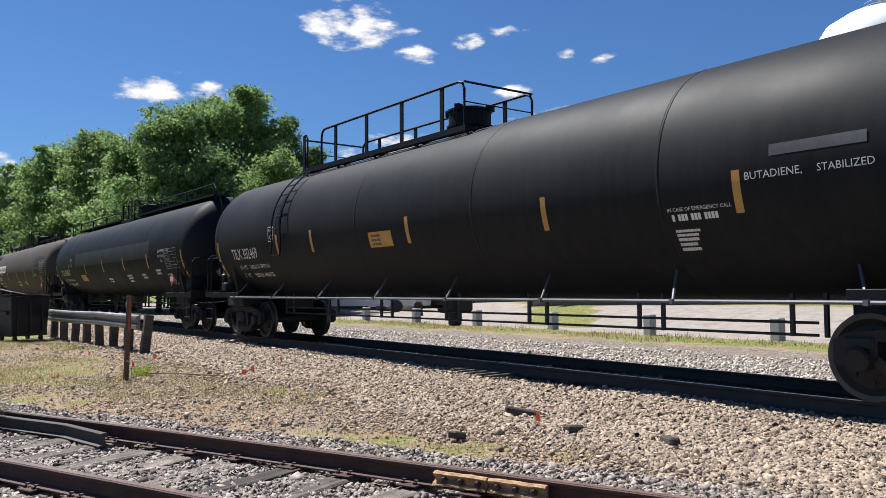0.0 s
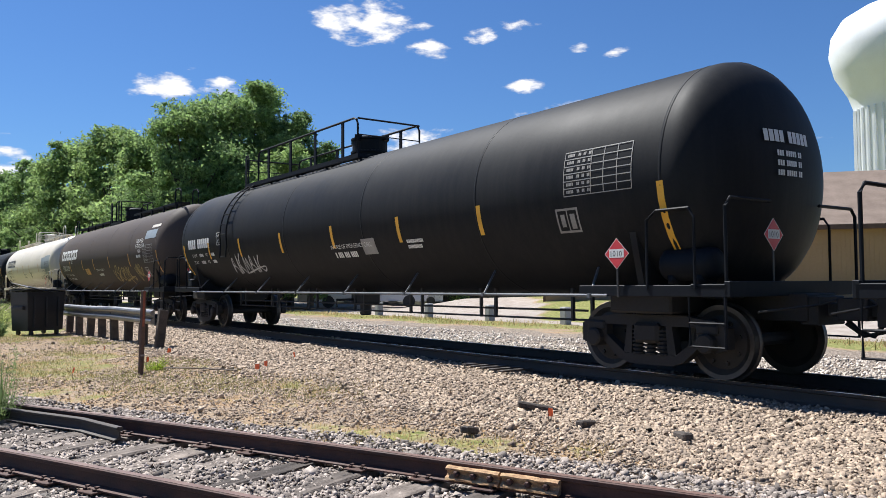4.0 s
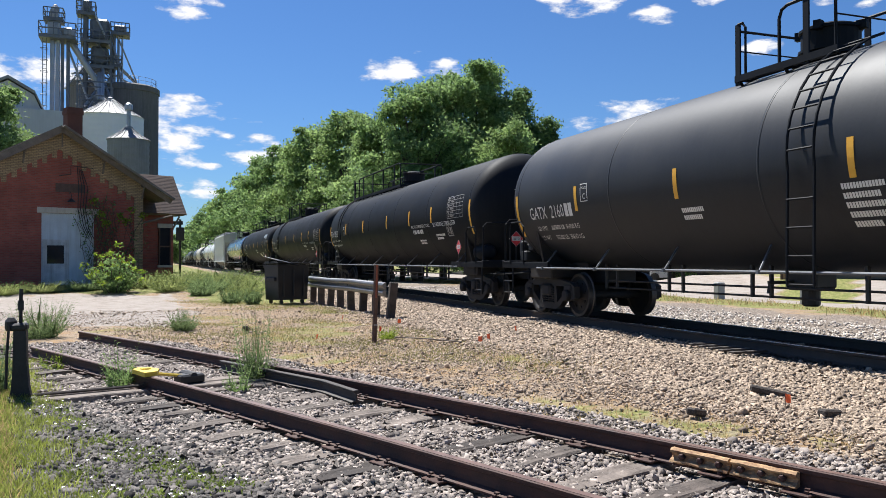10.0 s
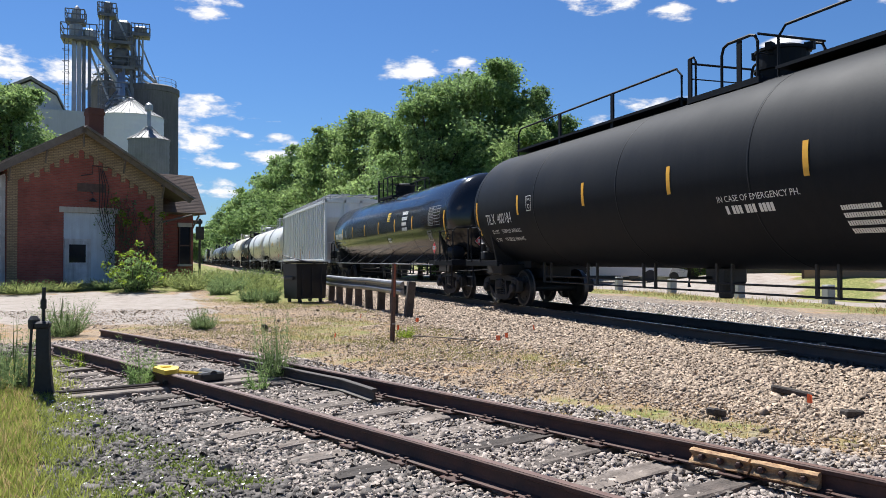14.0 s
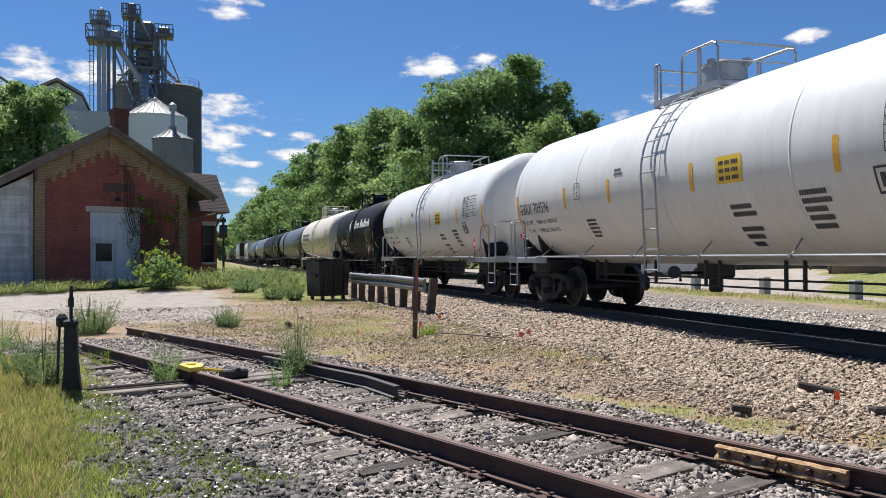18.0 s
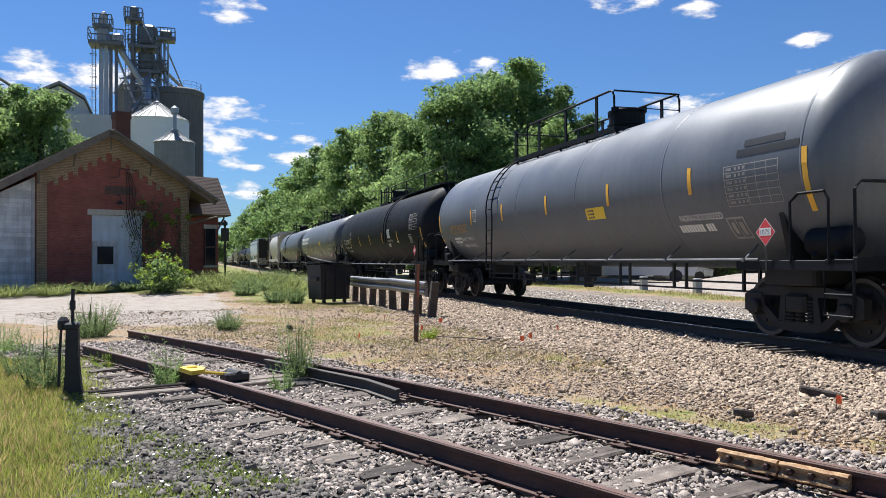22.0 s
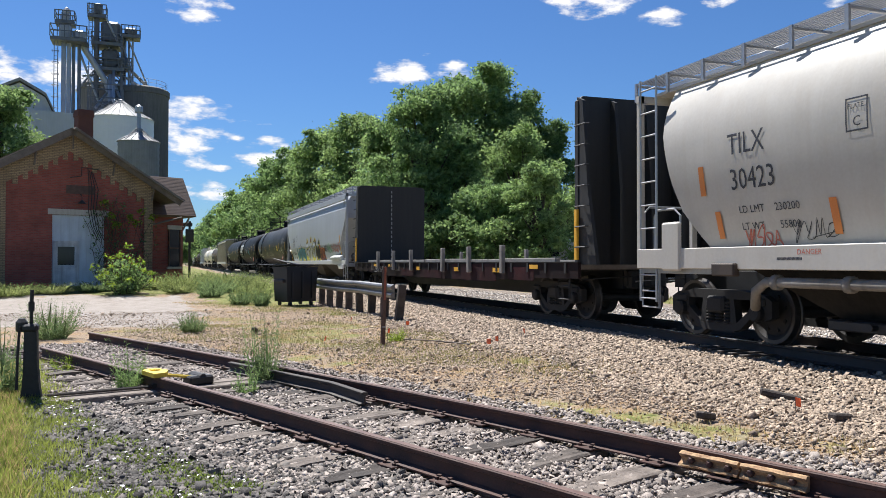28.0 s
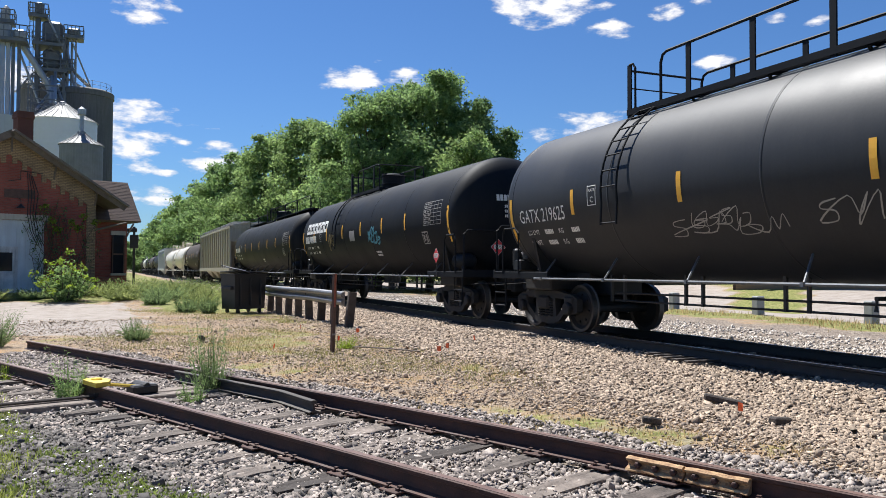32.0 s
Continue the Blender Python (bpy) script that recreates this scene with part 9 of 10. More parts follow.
        m = Matrix.Translation((XA, 0, A + .08)) @ (Matrix.Rotation(-ang, 4, "Y") if s == 0 else Matrix.Rotation(math.pi, 4, "Z") @ Matrix.Translation((0, -L + .3, 0)) @ Matrix.Rotation(-ang, 4, "Y"))
        o.matrix_basis = m
        bm = BM()
        box(bm, -ln, 0, -ey - .04, -ey, -.22, .08)
        b = part("bargeboard", bm, "old_wood", t, "weathered wooden bargeboard")
        b.matrix_basis = Matrix.Translation((XA, 0, A + .08)) @ (Matrix.Rotation(-ang, 4, "Y") if s == 0 else Matrix(((-1, 0, 0, 0), (0, 1, 0, 0), (0, 0, 1, 0), (0, 0, 0, 1))) @ Matrix.Rotation(-ang, 4, "Y"))
    # brackets under the overhang
    for x in (.05, 1.55, W - 1.95, W - .05):
        bm = BM()
        tube(bm, [(x, -.06, zr(x) - .75), (x, -.38, zr(x) - .1)], .045, 4)
        box(bm, x - .05, x + .05, -.4, -.06, zr(x) - .16, zr(x) - .06)
        part("bracket", bm, "old_wood", t)
    bm = BM()
    tube(bm, [(XA, -.40, A + .05), (XA, -.40, A - .85)], .035, 6)
    part("finial", bm, "old_wood", t, "hanging wooden gable finial")
    # chimney
    bm = BM()
    box(bm, -.36, .36, -.36, .36, -.9, 1.85)
    box(bm, -.40, .40, -.40, .40, 1.62, 1.82)
    box(bm, -.37, .37, -.37, .37, 1.82, 1.96)
    c = part("chimney", bm, "brick_soot", t, "sooty dark brick chimney with a stepped cap")
    c.matrix_basis = Matrix.Translation((W / 2 + 1.15, 3.2, A - .3))
    # white clapboard lean-to
    bm = BM()
    box(bm, -5.2, -.02, .25, L * .7, -.4, 1.6)
    prism(bm, [(-5.2, 1.6), (-.02, 1.6), (-.02, H - .15), (-5.2, H - .15 - 5.2 * sl * .92)], .2, rot @ Matrix.Translation((0, 0, -.45)))
    lt = part("lean_to_wall", bm, "white_wood", t, "peeling white clapboard lean-to")
    z, k = -.2, 0
    while z < 4.6:
        x0 = -5.2 if z < 1.9 else max(-5.2, -5.2 + (z - 1.9) / (sl * .92))
        bm = BM()
        for v in box(bm, x0, -.17, .215, .25, z, z + .175):
            v.co.y += .026 * (v.co.z - z) / .175 + .004 * math.sin(k * 2.7)
            v.co.z += .006 * math.sin(v.co.x * 1.3 + k * 1.9)
        part("clapboard", bm, "white_wood", lt)
        z += .19
        k += 1
    bm = BM()
    box(bm, -.16, -.02, .19, .225, -.3, H - .25)
    part("corner_board", bm, "white_wood", lt)
    bm = BM()
    box(bm, -2.45, -1.55, .20, .224, .2, 2.3)
    w = part("door", bm, "blue_white", lt, "pale blue plank door")
    # bay toward the main line
    bm = BM()
    box(bm, W, W + 2.52, 2.2, 4.6, -.4, 3.7)
    b = part("bay", bm, "brick_red", t, "brick telegraph bay")
    bm = BM()
    box(bm, W + 1.75, W + 2.3, 2.14, 2.2, .9, 2.9, bevel=.01)
    w = part("window", bm, "dark_glass", b, "dark tall sash window")
    bm = BM()
    for x in (W + 1.70, W + 2.30):
        box(bm, x, x + .06, 2.10, 2.2, .9, 2.9)
    box(bm, W + 1.76, W + 2.30, 2.11, 2.2, 1.86, 1.94)
    part("window_frame", bm, "post_brown", w, "dark red painted window frame")
    bm = BM()
    box(bm, W + 1.64, W + 2.42, 2.09, 2.2, 2.9, 3.12)
    part("lintel", bm, "limestone", w, "pale stone lintel")
    bm = BM()
    box(bm, W + 1.64, W + 2.42, 2.06, 2.2, .78, .9)
    part("sill", bm, "limestone", w, "pale stone sill")
    y0, y1, ym, z0, z1 = 1.6, 5.2, 3.4, 3.62, 5.80
    ln, ang = math.hypot(ym - y0, z1 - z0), math.atan2(z1 - z0, ym - y0)
    for s in (0, 1):
        bm = BM()
        n = 26
        box(bm, W - 2.6, W + 3.0, 0, ln, -.06, .02)
        o = part("bay_roof", bm, "shingle_brown", t, "brown weathered shingle roof slope over the bay")
        for k in range(n):
            bm = BM()
            for v in box(bm, W - 2.6, W + 3.0, ln * k / n, ln * (k + 1) / n + .02, .024, .038):
                v.co.z += .005 * (1 - (v.co.y - ln * k / n) / (ln / n))
            part("shingle_course", bm, "shingle_brown", o)
        base = Matrix.Translation((0, y0, z0)) if s == 0 else Matrix.Translation((2 * W + .4, y1, z0)) @ Matrix.Rotation(math.pi, 4, "Z")
        o.matrix_basis = base @ Matrix.Rotation(ang, 4, "X")
    bm = BM()
    prism(bm, [(y0 + .15, z0), (y1 - .15, z0), (ym, z1 - .1)], .12, Matrix(((0, 0, 1, W + 2.75), (1, 0, 0, 0), (0, 1, 0, 0), (0, 0, 0, 1))))
    bmesh.ops.recalc_face_normals(bm, faces=bm.faces)
    part("bay_gable", bm, "old_wood", t, "weathered wooden gable end over the bay")
    bm = BM()
    box(bm, W, W + 2.9, y0 + .1, y1 - .1, z0 - .06, z0 - .01)
    part("soffit", bm, "old_wood", t)
    for k in range(3):
        bm = BM()
        tube(bm, [(W + 2.5, 2.3 + k * 1.1, 2.8), (W + 2.9, 2.3 + k * 1.1, 3.55)], .05, 4)
        part("eave_brace", bm, "old_wood", t)
    bm = BM()
    tube(bm, [(W, .3, 3.0), (W + 1.9, .9, 3.5)], .05, 5)
    part("eave_brace", bm, "old_wood", t)
    # platform edge
    bm = BM()
    box(bm, -9, W + 2.5, -2.6, -2.2, -.5, -.06, bevel=.03)
    p = tagged(part("platform_edge", bm, "concrete"), "crumbling concrete platform edge in front of the depot", "kerb", kind="structure")
    p.matrix_basis = DEPOT_M


# ---- grain elevator behind the depot ----
def build_elevator():
    def pt(az, d):
        x, y = polar(az, d)
        return Vector((x, y, 0))
    for az, d, r, zt in ((-1.87, 96, 2.98, 21.3), (-4.35, 100, 2.5, 22.3)):
        t = thing("concrete_silo", "tall weathered dark concrete grain silo with a railed top", "silo", at=Matrix.Translation(pt(az, d)))
        bm = BM()
        lathe(bm, [(r, -.5), (r, zt - .85), (r + .12, zt - .8), (r + .12, zt - .25), (r, zt - .15), (r - .35, zt)], 48, "z")
        part("silo_wall", bm, "concrete", t)
        bm = BM()
        rr = r - .2
        for k in range(20):
            a = k * math.tau / 20
            tube(bm, [(rr * math.cos(a), rr * math.sin(a), zt - .15), (rr * math.cos(a), rr * math.sin(a), zt + .75)], .02, 4)
        for z in (zt + .35, zt + .75):
            tube(bm, [(rr * math.cos(k * math.tau / 20), rr * math.sin(k * math.tau / 20), z) for k in range(20)], .02, 4, True)
        part("railing", bm, "steel_frame", t)
    # white bin
    def bin_(az, d, r, eave, apex, paint, label, ribs=28, vent=True):
        t = thing("grain_bin", label, "grain bin", at=Matrix.Translation(pt(az, d)))
        bm = BM()
        prof = [(r, -.3)]
        n = int(eave / .55)
        for k in range(n):
            z = eave * k / n
            prof += [(r, z), (r + .025, z + eave / n * .5)]
        prof.append((r, eave))
        lathe(bm, prof, 40, "z", cap=False)
        part("bin_wall", bm, paint, t)
        bm = BM()
        lathe(bm, [(r + .12, eave - .05), (r * .55, eave + (apex - eave) * .45), (.35, apex - .1), (.35, apex + .15), (.02, apex + .3)], 40, "z", cap=False)
        rf = part("cone_roof", bm, "galv_dull", t, "ribbed conical metal roof")
        bm = BM()
        for k in range(ribs):
            a = k * math.tau / ribs
            m = Matrix.Rotation(a, 4, "Z")
            tube(bm, [m @ Vector((r + .1, 0, eave + .0)), m @ Vector((r * .55, 0, eave + (apex - eave) * .45 + .05)), m @ Vector((.4, 0, apex))], .03, 4)
        part("roof_rib", bm, "galv_dull", rf)
        if not vent:
            return t
        bm = BM()
        tube(bm, [(0, 0, apex), (0, 0, apex + 1.6)], .18, 8)
        lathe(bm, [(.3, apex + 1.6), (.34, apex + 1.65), (.34, apex + 2.1), (.1, apex + 2.3)], 12, "z")
        part("vent", bm, "galv", t)
        return t
    bin_(-3.15, 86, 3.15, 16.0, 17.8, "tower_white", "white corrugated grain bin with a conical roof", vent=False)
    bin_(-2.0, 74, 1.71, 12.1, 13.1, "galv_dull", "small corrugated steel bin with a conical roof", 20)
    # platform with railing at a height
    def deck(t, name, x0, x1, y0, y1, z, rail=1.1):
        bm = BM()
        box(bm, x0, x1, y0, y1, z - .35, z)
        p = part(name, bm, "steel_frame", t)
        for k in range(6):
            xx = x0 + (x1 - x0) * k / 5
            for y in (y0, y1):
                bm = BM()
                box(bm, xx - .04, xx + .04, y - .04, y + .04, z, z + rail)
                part("rail_post", bm, "steel_frame", p)
        for q in (.5, 1.0):
            z0, z1 = z + rail * q - .05, z + rail * q + .05
            for y in (y0, y1):
                bm = BM()
                box(bm, x0, x1, y - .035, y + .035, z0, z1)
                part("guard_rail", bm, "steel_frame", p)
            for x in (x0, x1):
                bm = BM()
                box(bm, x - .035, x + .035, y0 + .04, y1 - .04, z0, z1)
                part("guard_rail", bm, "steel_frame", p)
    # left leg tower
    o = pt(-6.2, 92)
    t = thing("bucket_elevator", "galvanised bucket elevator leg with a head platform", "grain elevator", at=Matrix.Translation(o))
    bm = BM()
    for x in (-.75, -.25):
        box(bm, x - .2, x + .2, -.3, .3, 0, 24.8)
    part("casing", bm, "galv", t)
    bm = BM()
    for x in (.2, .75):
        box(bm, x - .16, x + .16, -.2, .2, 0, 24.8)
    part("support_leg", bm, "steel_frame", t)
    deck(t, "head_platform", -1.93, 1.54, -1.3, 1.3, 25.1, 1.3)
    deck(t, "head_platform", -1.55, .32, -.9, .9, 27.0, 1.0)
    bm = BM()
    box(bm, -1.2, .0, -.6, .6, 25.1, 26.7, bevel=.2)
    box(bm, .1, 1.4, -.6, .6, 25.1, 26.2, bevel=.3)
    box(bm, -.95, -.2, -.5, .5, 26.7, 27.9)
    lathe(bm, [(.35, 27.9), (.4, 28.2), (.2, 28.5), (.1, 28.6)], 12, "z", Matrix.Translation((-.5, 0, 0)))
    part("head", bm, "galv", t, "elevator head and motor housing")
    bm = BM()
    for x in (-1.6, -1.25):
        tube(bm, [(x, -.6, 4), (x, -.6, 24.8)], .05, 4)
    for k in range(52):
        tube(bm, [(-1.6, -.6, 4 + k * .4), (-1.25, -.6, 4 + k * .4)], .025, 3)
    for k in range(14):
        z = 8 + k * 1.2
        tube(bm, [(-1.7, -.6, z), (-1.75, -1.25, z), (-1.1, -1.25, z), (-1.15, -.6, z)], .035, 4)
    part("caged_ladder", bm, "steel_frame", t)
    # right tower
    o = pt(-3.87, 95)
    t = thing("elevator_tower", "steel elevator tower crowded with spouts and platforms", "grain elevator", at=Matrix.Translation(o))
    bm = BM()
    for x in (-1.3, 1.3):
        for y in (-1.2, 1.2):
            box(bm, x - .12, x + .12, y - .12, y + .12, 0, 26.5)
    z = 12.0
    while z < 26:
        for y in (-1.2, 1.2):
            tube(bm, [(-1.3, y, z), (1.3, y, z + 2.4)], .06, 4)
            tube(bm, [(1.3, y, z), (-1.3, y, z + 2.4)], .06, 4)
            box(bm, -1.3, 1.3, y - .08, y + .08, z - .08, z + .08)
        for x in (-1.3, 1.3):
            tube(bm, [(x, -1.2, z), (x, 1.2, z + 2.4)], .06, 4)
        z += 2.4
    part("tower_frame", bm, "steel_frame", t)
    for q in ((-1.5, 1.6, -1.5, 1.5, 23.0, 1.0), (-1.8, 1.4, -1.4, 1.4, 25.8, 1.0), (-2.25, -.35, -.9, .9, 28.9, 1.1), (1.2, 3.15, -.9, .9, 27.0, 1.0), (1.3, 2.3, -.8, .8, 23.4, .9)):
        deck(t, "platform", *q)
    for q in ((-1.6, -1.1, -.4, .4, 12, 28.9, .05), (-.9, 1.1, -.9, .9, 25.8, 28.3, .3), (-.8, 1.0, -.9, .9, 23.0, 25.2, .3), (-1.7, -.8, -.5, .5, 28.9, 30.3, .2), (1.5, 2.8, -.5, .5, 27.0, 27.9, .2)):
        bm = BM()
        box(bm, *q[:6], bevel=q[6])
        part("head", bm, "steel_frame", t, "elevator head housing")
    bm = BM()
    lathe(bm, [(.6, 15.5), (.95, 17.2), (.95, 19.6), (.7, 20.4)], 16, "z", Matrix.Translation((.3, -.2, 0)))
    part("distributor", bm, "galv", t, "round grain distributor")
    for pts, r in (([(1.6, 0, 14), (1.6, 0, 26.8)], .13), ([(2.0, 0, 14), (2.0, 0, 26.8)], .13), ([(2.4, 0, 20), (2.4, 0, 26.8)], .1), ([(1.5, -.3, 25.5), (3.0, -1.0, 18.5)], .15), ([(.8, -.6, 23.5), (2.8, -1.4, 17.0)], .12),
                   ([(-2.9, -2.5, 25.4), (-.2, -2.0, 21.2)], .34), ([(-.2, -2.0, 21.2), (.4, -2.2, 18.6)], .30), ([(-3.0, -2.3, 24.6), (-.8, -2.2, 18.6)], .13), ([(.2, -1.5, 22.0), (.5, -4.5, 18.5)], .3), ([(-.3, -1.4, 19.0), (-2.2, -4.5, 14.5)], .26), ([(1.6, -6, 17), (-.8, -9, 12)], .16), ([(2.6, -9, 15.2), (.9, -9, 18.0)], .12), ([(-.3, -1.0, 28.5), (1.2, -1.0, 25.2)], .12), ([(.9, -.5, 22.6), (3.4, 1.5, 21.6)], .13), ([(1.1, -.2, 24.0), (4.2, 1.2, 21.4)], .13), ([(-.6, -.6, 22.4), (-2.6, -1.5, 21.8)], .12), ([(-1.0, -.6, 23.4), (-3.2, -2.0, 20.0)], .11), ([(.7, -1.2, 21.0), (1.9, -6.0, 17.4)], .14), ([(.1, -1.2, 20.6), (-.9, -6.0, 17.6)], .14), ([(.5, -1.4, 22.6), (.9, -7.4, 18.0)], .16), ([(1.9, -.3, 26.6), (3.9, .6, 21.8)], .09), ([(2.3, .2, 23.2), (4.4, .8, 21.3)], .09)):
        bm = BM()
        tube(bm, pts, r, 8)
        part("spout", bm, "galv", t, "slanting galvanised grain spout")
    # light frame carrying the spouts over the bin roof
    bm = BM()
    for x in (-1.5, 1.7):
        for y in (-7.6, -5.0):
            box(bm, x - .06, x + .06, y - .06, y + .06, 16.2, 19.9)
    for z in (18.4, 19.8):
        for y in (-7.6, -5.0):
            box(bm, -1.5, 1.7, y - .05, y + .05, z - .06, z + .06)
    for y in (-7.6, -5.0):
        tube(bm, [(-1.5, y, 16.8), (1.7, y, 18.4)], .04, 4)
        tube(bm, [(1.7, y, 16.8), (-1.5, y, 18.4)], .04, 4)
    part("spout_frame", bm, "steel_frame", t)
    bm = BM()
    for x in (-2.1, -1.75):
        tube(bm, [(x, -.6, 12), (x, -.6, 30.2)], .05, 4)
    for k in range(45):
        tube(bm, [(-2.1, -.6, 12 + k * .4), (-1.75, -.6, 12 + k * .4)], .025, 3)
    for k in range(16):
        z = 12 + k * 1.1
        tube(bm, [(-2.2, -.6, z), (-2.2, -1.2, z), (-1.6, -1.2, z), (-1.6, -.6, z)], .035, 4)
    part("caged_ladder", bm, "steel_frame", t)
    # metal-clad mill building
    o = pt(-9.0, 84)
    t = thing("mill_building", "pale grey metal-clad mill building with a gambrel roof", "building", at=Matrix.Translation(o) @ Matrix.Rotation(radians(10), 4, "Z"))
    bm = BM()
    prism(bm, [(-7, 0), (7.5, 0), (7.5, 16.0), (-3, 16.0), (-7, 15)], 10, Matrix(((1, 0, 0, 0), (0, 0, 1, 0), (0, 1, 0, 0), (0, 0, 0, 1))))
    bmesh.ops.recalc_face_normals(bm, faces=bm.faces)
    part("wall", bm, "hopper_grey", t)
    bm = BM()
    prism(bm, [(-3.5, 15.2), (2.9, 15.2), (1.9, 17.4), (-.3, 18.6), (-2.5, 17.4)], 9, Matrix(((1, 0, 0, 0), (0, 0, 1, .5), (0, 1, 0, 0), (0, 0, 0, 1))))
    bmesh.ops.recalc_face_normals(bm, faces=bm.faces)
    part("gambrel", bm, "hopper_grey", t, "grey gambrel gable end")
    for (xa, za), (xb, zb) in (((-3.6, 15.2), (-2.55, 17.5)), ((-2.55, 17.5), (-.3, 18.75)), ((-.3, 18.75), (1.95, 17.5)), ((1.95, 17.5), (3.0, 15.2))):
        bm = BM()
        prism(bm, [(xa, za), (xb, zb), (xb, zb + .28), (xa, za + .28)], 9.6, Matrix(((1, 0, 0, 0), (0, 0, 1, .2), (0, 1, 0, 0), (0, 0, 0, 1))))
        bmesh.ops.recalc_face_normals(bm, faces=bm.faces)
        part("roof_slope", bm, "galv_dull", t, "dark grey metal roof slope")
    # thin boom and wires seen beyond the trees
    t = thing("auger_boom", "thin dark auger boom rising behind the trees", "auger", at=Matrix.Translation(pt(-10.6, 70)))
    bm = BM()
    tube(bm, [(-4.5, 0, 17.2), (2.2, 0, 12.8)], .12, 6)
    tube(bm, [(-4.5, 0, 17.8), (-3.2, 0, 16.3), (-4.4, 0, 15.8)], .05, 4)
    tube(bm, [(2.2, 0, 12.8), (2.2, 0, 0)], .12, 6)
    part("boom", bm, "steel_frame", t)


# ---- across the tracks ----
def build_across():
    # row of squat square posts along the road
    t = thing("post_row", "row of squat grey concrete posts with dirt streaks", "bollards", at=Matrix.Translation((20.6, 0, -.03)))
    bm = BM()
    box(bm, -.16, .16, -.15, .15, -.15, .66, bevel=.025)
    post = part("post", bm, "wall_white", t)
    for k in range(9):
        y = -1.2 + 4.4 * k
        if k:
            again(post, Matrix.Translation((0, y, 0)), t)
        else:
            post.matrix_basis = Matrix.Translation((0, y, 0))
    bm = BM()
    box(bm, 33.4, 33.7, -10, 90, -.1, .28, bevel=.03)
    tagged(part("road_kerb", bm, "concrete"), "pale concrete kerb of the road beyond the railway", "kerb", kind="structure")
    # barn
    L = Vector((27.4, 29.2, 0))
    d, back = Vector((.643, -.766, 0)), Vector((.766, .643, 0))
    t = thing("barn", "large tan-sided barn with a brown shingle roof", "building", at=Matrix(((d.x, back.x, 0, L.x), (d.y, back.y, 0, L.y), (0, 0, 1, -.1), (0, 0, 0, 1))))
    W, D, H, A = 17.0, 8.0, 4.35, 7.1
    bm = BM()
    box(bm, 0, W, 0, D, 0, H)
    for s in (0, W):
        prism(bm, [(0, H), (D, H), (D / 2, A)], .02, Matrix(((0, 0, 1, s - .01), (1, 0, 0, 0), (0, 1, 0, 0), (0, 0, 0, 1))))
    bmesh.ops.recalc_face_normals(bm, faces=bm.faces)
    part("wall", bm, "tan_siding", t)
    bm = BM()
    k = 0
    while k * .2 < W:
        box(bm, k * .2, k * .2 + .012, -.012, 0, 0, H)
        k += 1
    part("batten", bm, "tan_siding", t)
    ang = math.atan2(A - H, D / 2)
    ln = math.hypot(A - H, D / 2) + .5
    for s in (0, 1):
        rows = 24
        for k in range(rows):
            a0, a1 = ln * k / rows, ln * (k + 1) / rows + .03
            m = Matrix.Translation((0, D / 2, A + .1)) @ (Matrix.Rotation(math.pi, 4, "Z") @ Matrix.Translation((-W, 0, 0)) if s else Matrix()) @ Matrix.Rotation(ang, 4, "X")
            bm = BM()
            box(bm, -.4, W + .4, -a1, -a0, -.02, .05 - .001 * k, m @ Matrix.Translation((0, 0, -.012)) @ Matrix.Rotation(radians(-.9), 4, "X"))
            part("shingle_course", bm, "barn_shingle", t)

    bm = BM()
    box(bm, -.42, W + .42, -.52, -.46, H - .35, H - .12)
    box(bm, -.03, .09, -.03, .0, 0, H)
    part("fascia", bm, "post_brown", t, "dark eaves board")
    # houses
    def house(az, dist, w, h, a, dd, wall, label, yaw=0):
        x, y = polar(az, dist)
        t = thing("house", label, "house", at=Matrix.Translation((x, y, 0)) @ Matrix.Rotation(radians(-az + yaw), 4, "Z"))
        bm = BM()
        prism(bm, [(-w / 2, -.3), (w / 2, -.3), (w / 2, h), (0, a), (-w / 2, h)], dd, Matrix(((1, 0, 0, 0), (0, 0, 1, 0), (0, 1, 0, 0), (0, 0, 0, 1))))
        bmesh.ops.recalc_face_normals(bm, faces=bm.faces)
        part("wall", bm, wall, t)
        ang = math.atan2(a - h, w / 2)
        ln = math.hypot(a - h, w / 2) + .4
        bm = BM()
        box(bm, -ln, 0, -.4, dd + .4, 0, .12, Matrix.Translation((0, 0, a + .06)) @ Matrix.Rotation(-ang, 4, "Y"))
        box(bm, 0, ln, -.4, dd + .4, 0, .12, Matrix.Translation((0, 0, a + .06)) @ Matrix.Rotation(ang, 4, "Y"))
        part("roof", bm, "shingle", t)
        for x0, z0 in ((-.45, h * .98), (-w * .32, .9), (w * .12, .9)):
            bm = BM()
            for q in ((x0, x0 + .08, z0, z0 + 1.3), (x0 + .82, x0 + .9, z0, z0 + 1.3), (x0, x0 + .9, z0, z0 + .08), (x0, x0 + .9, z0 + 1.22, z0 + 1.3), (x0, x0 + .9, z0 + .62, z0 + .68)):
                box(bm, q[0], q[1], -.06, -.004, q[2], q[3])
            wn = part("window", bm, "house_white", t, "white window frame")
            bm = BM()
            box(bm, x0 + .08, x0 + .82, -.03, -.004, z0 + .08, z0 + 1.22)
            part("pane", bm, "dark_glass", wn)
        return t
    house(31.5, 72, 5.4, 3.6, 5.8, 9, "house_dark", "dark blue-grey gabled house with white window frames", 8)
    house(28.4, 88, 6, 5.2, 7.6, 9, "house_white", "white two-storey house half hidden by trees", -30)
    house(34.0, 92, 6, 3.6, 6.4, 9, "house_dark", "grey house behind the bushes", 30)
    # motor home
    x, y = polar(30.2, 52)
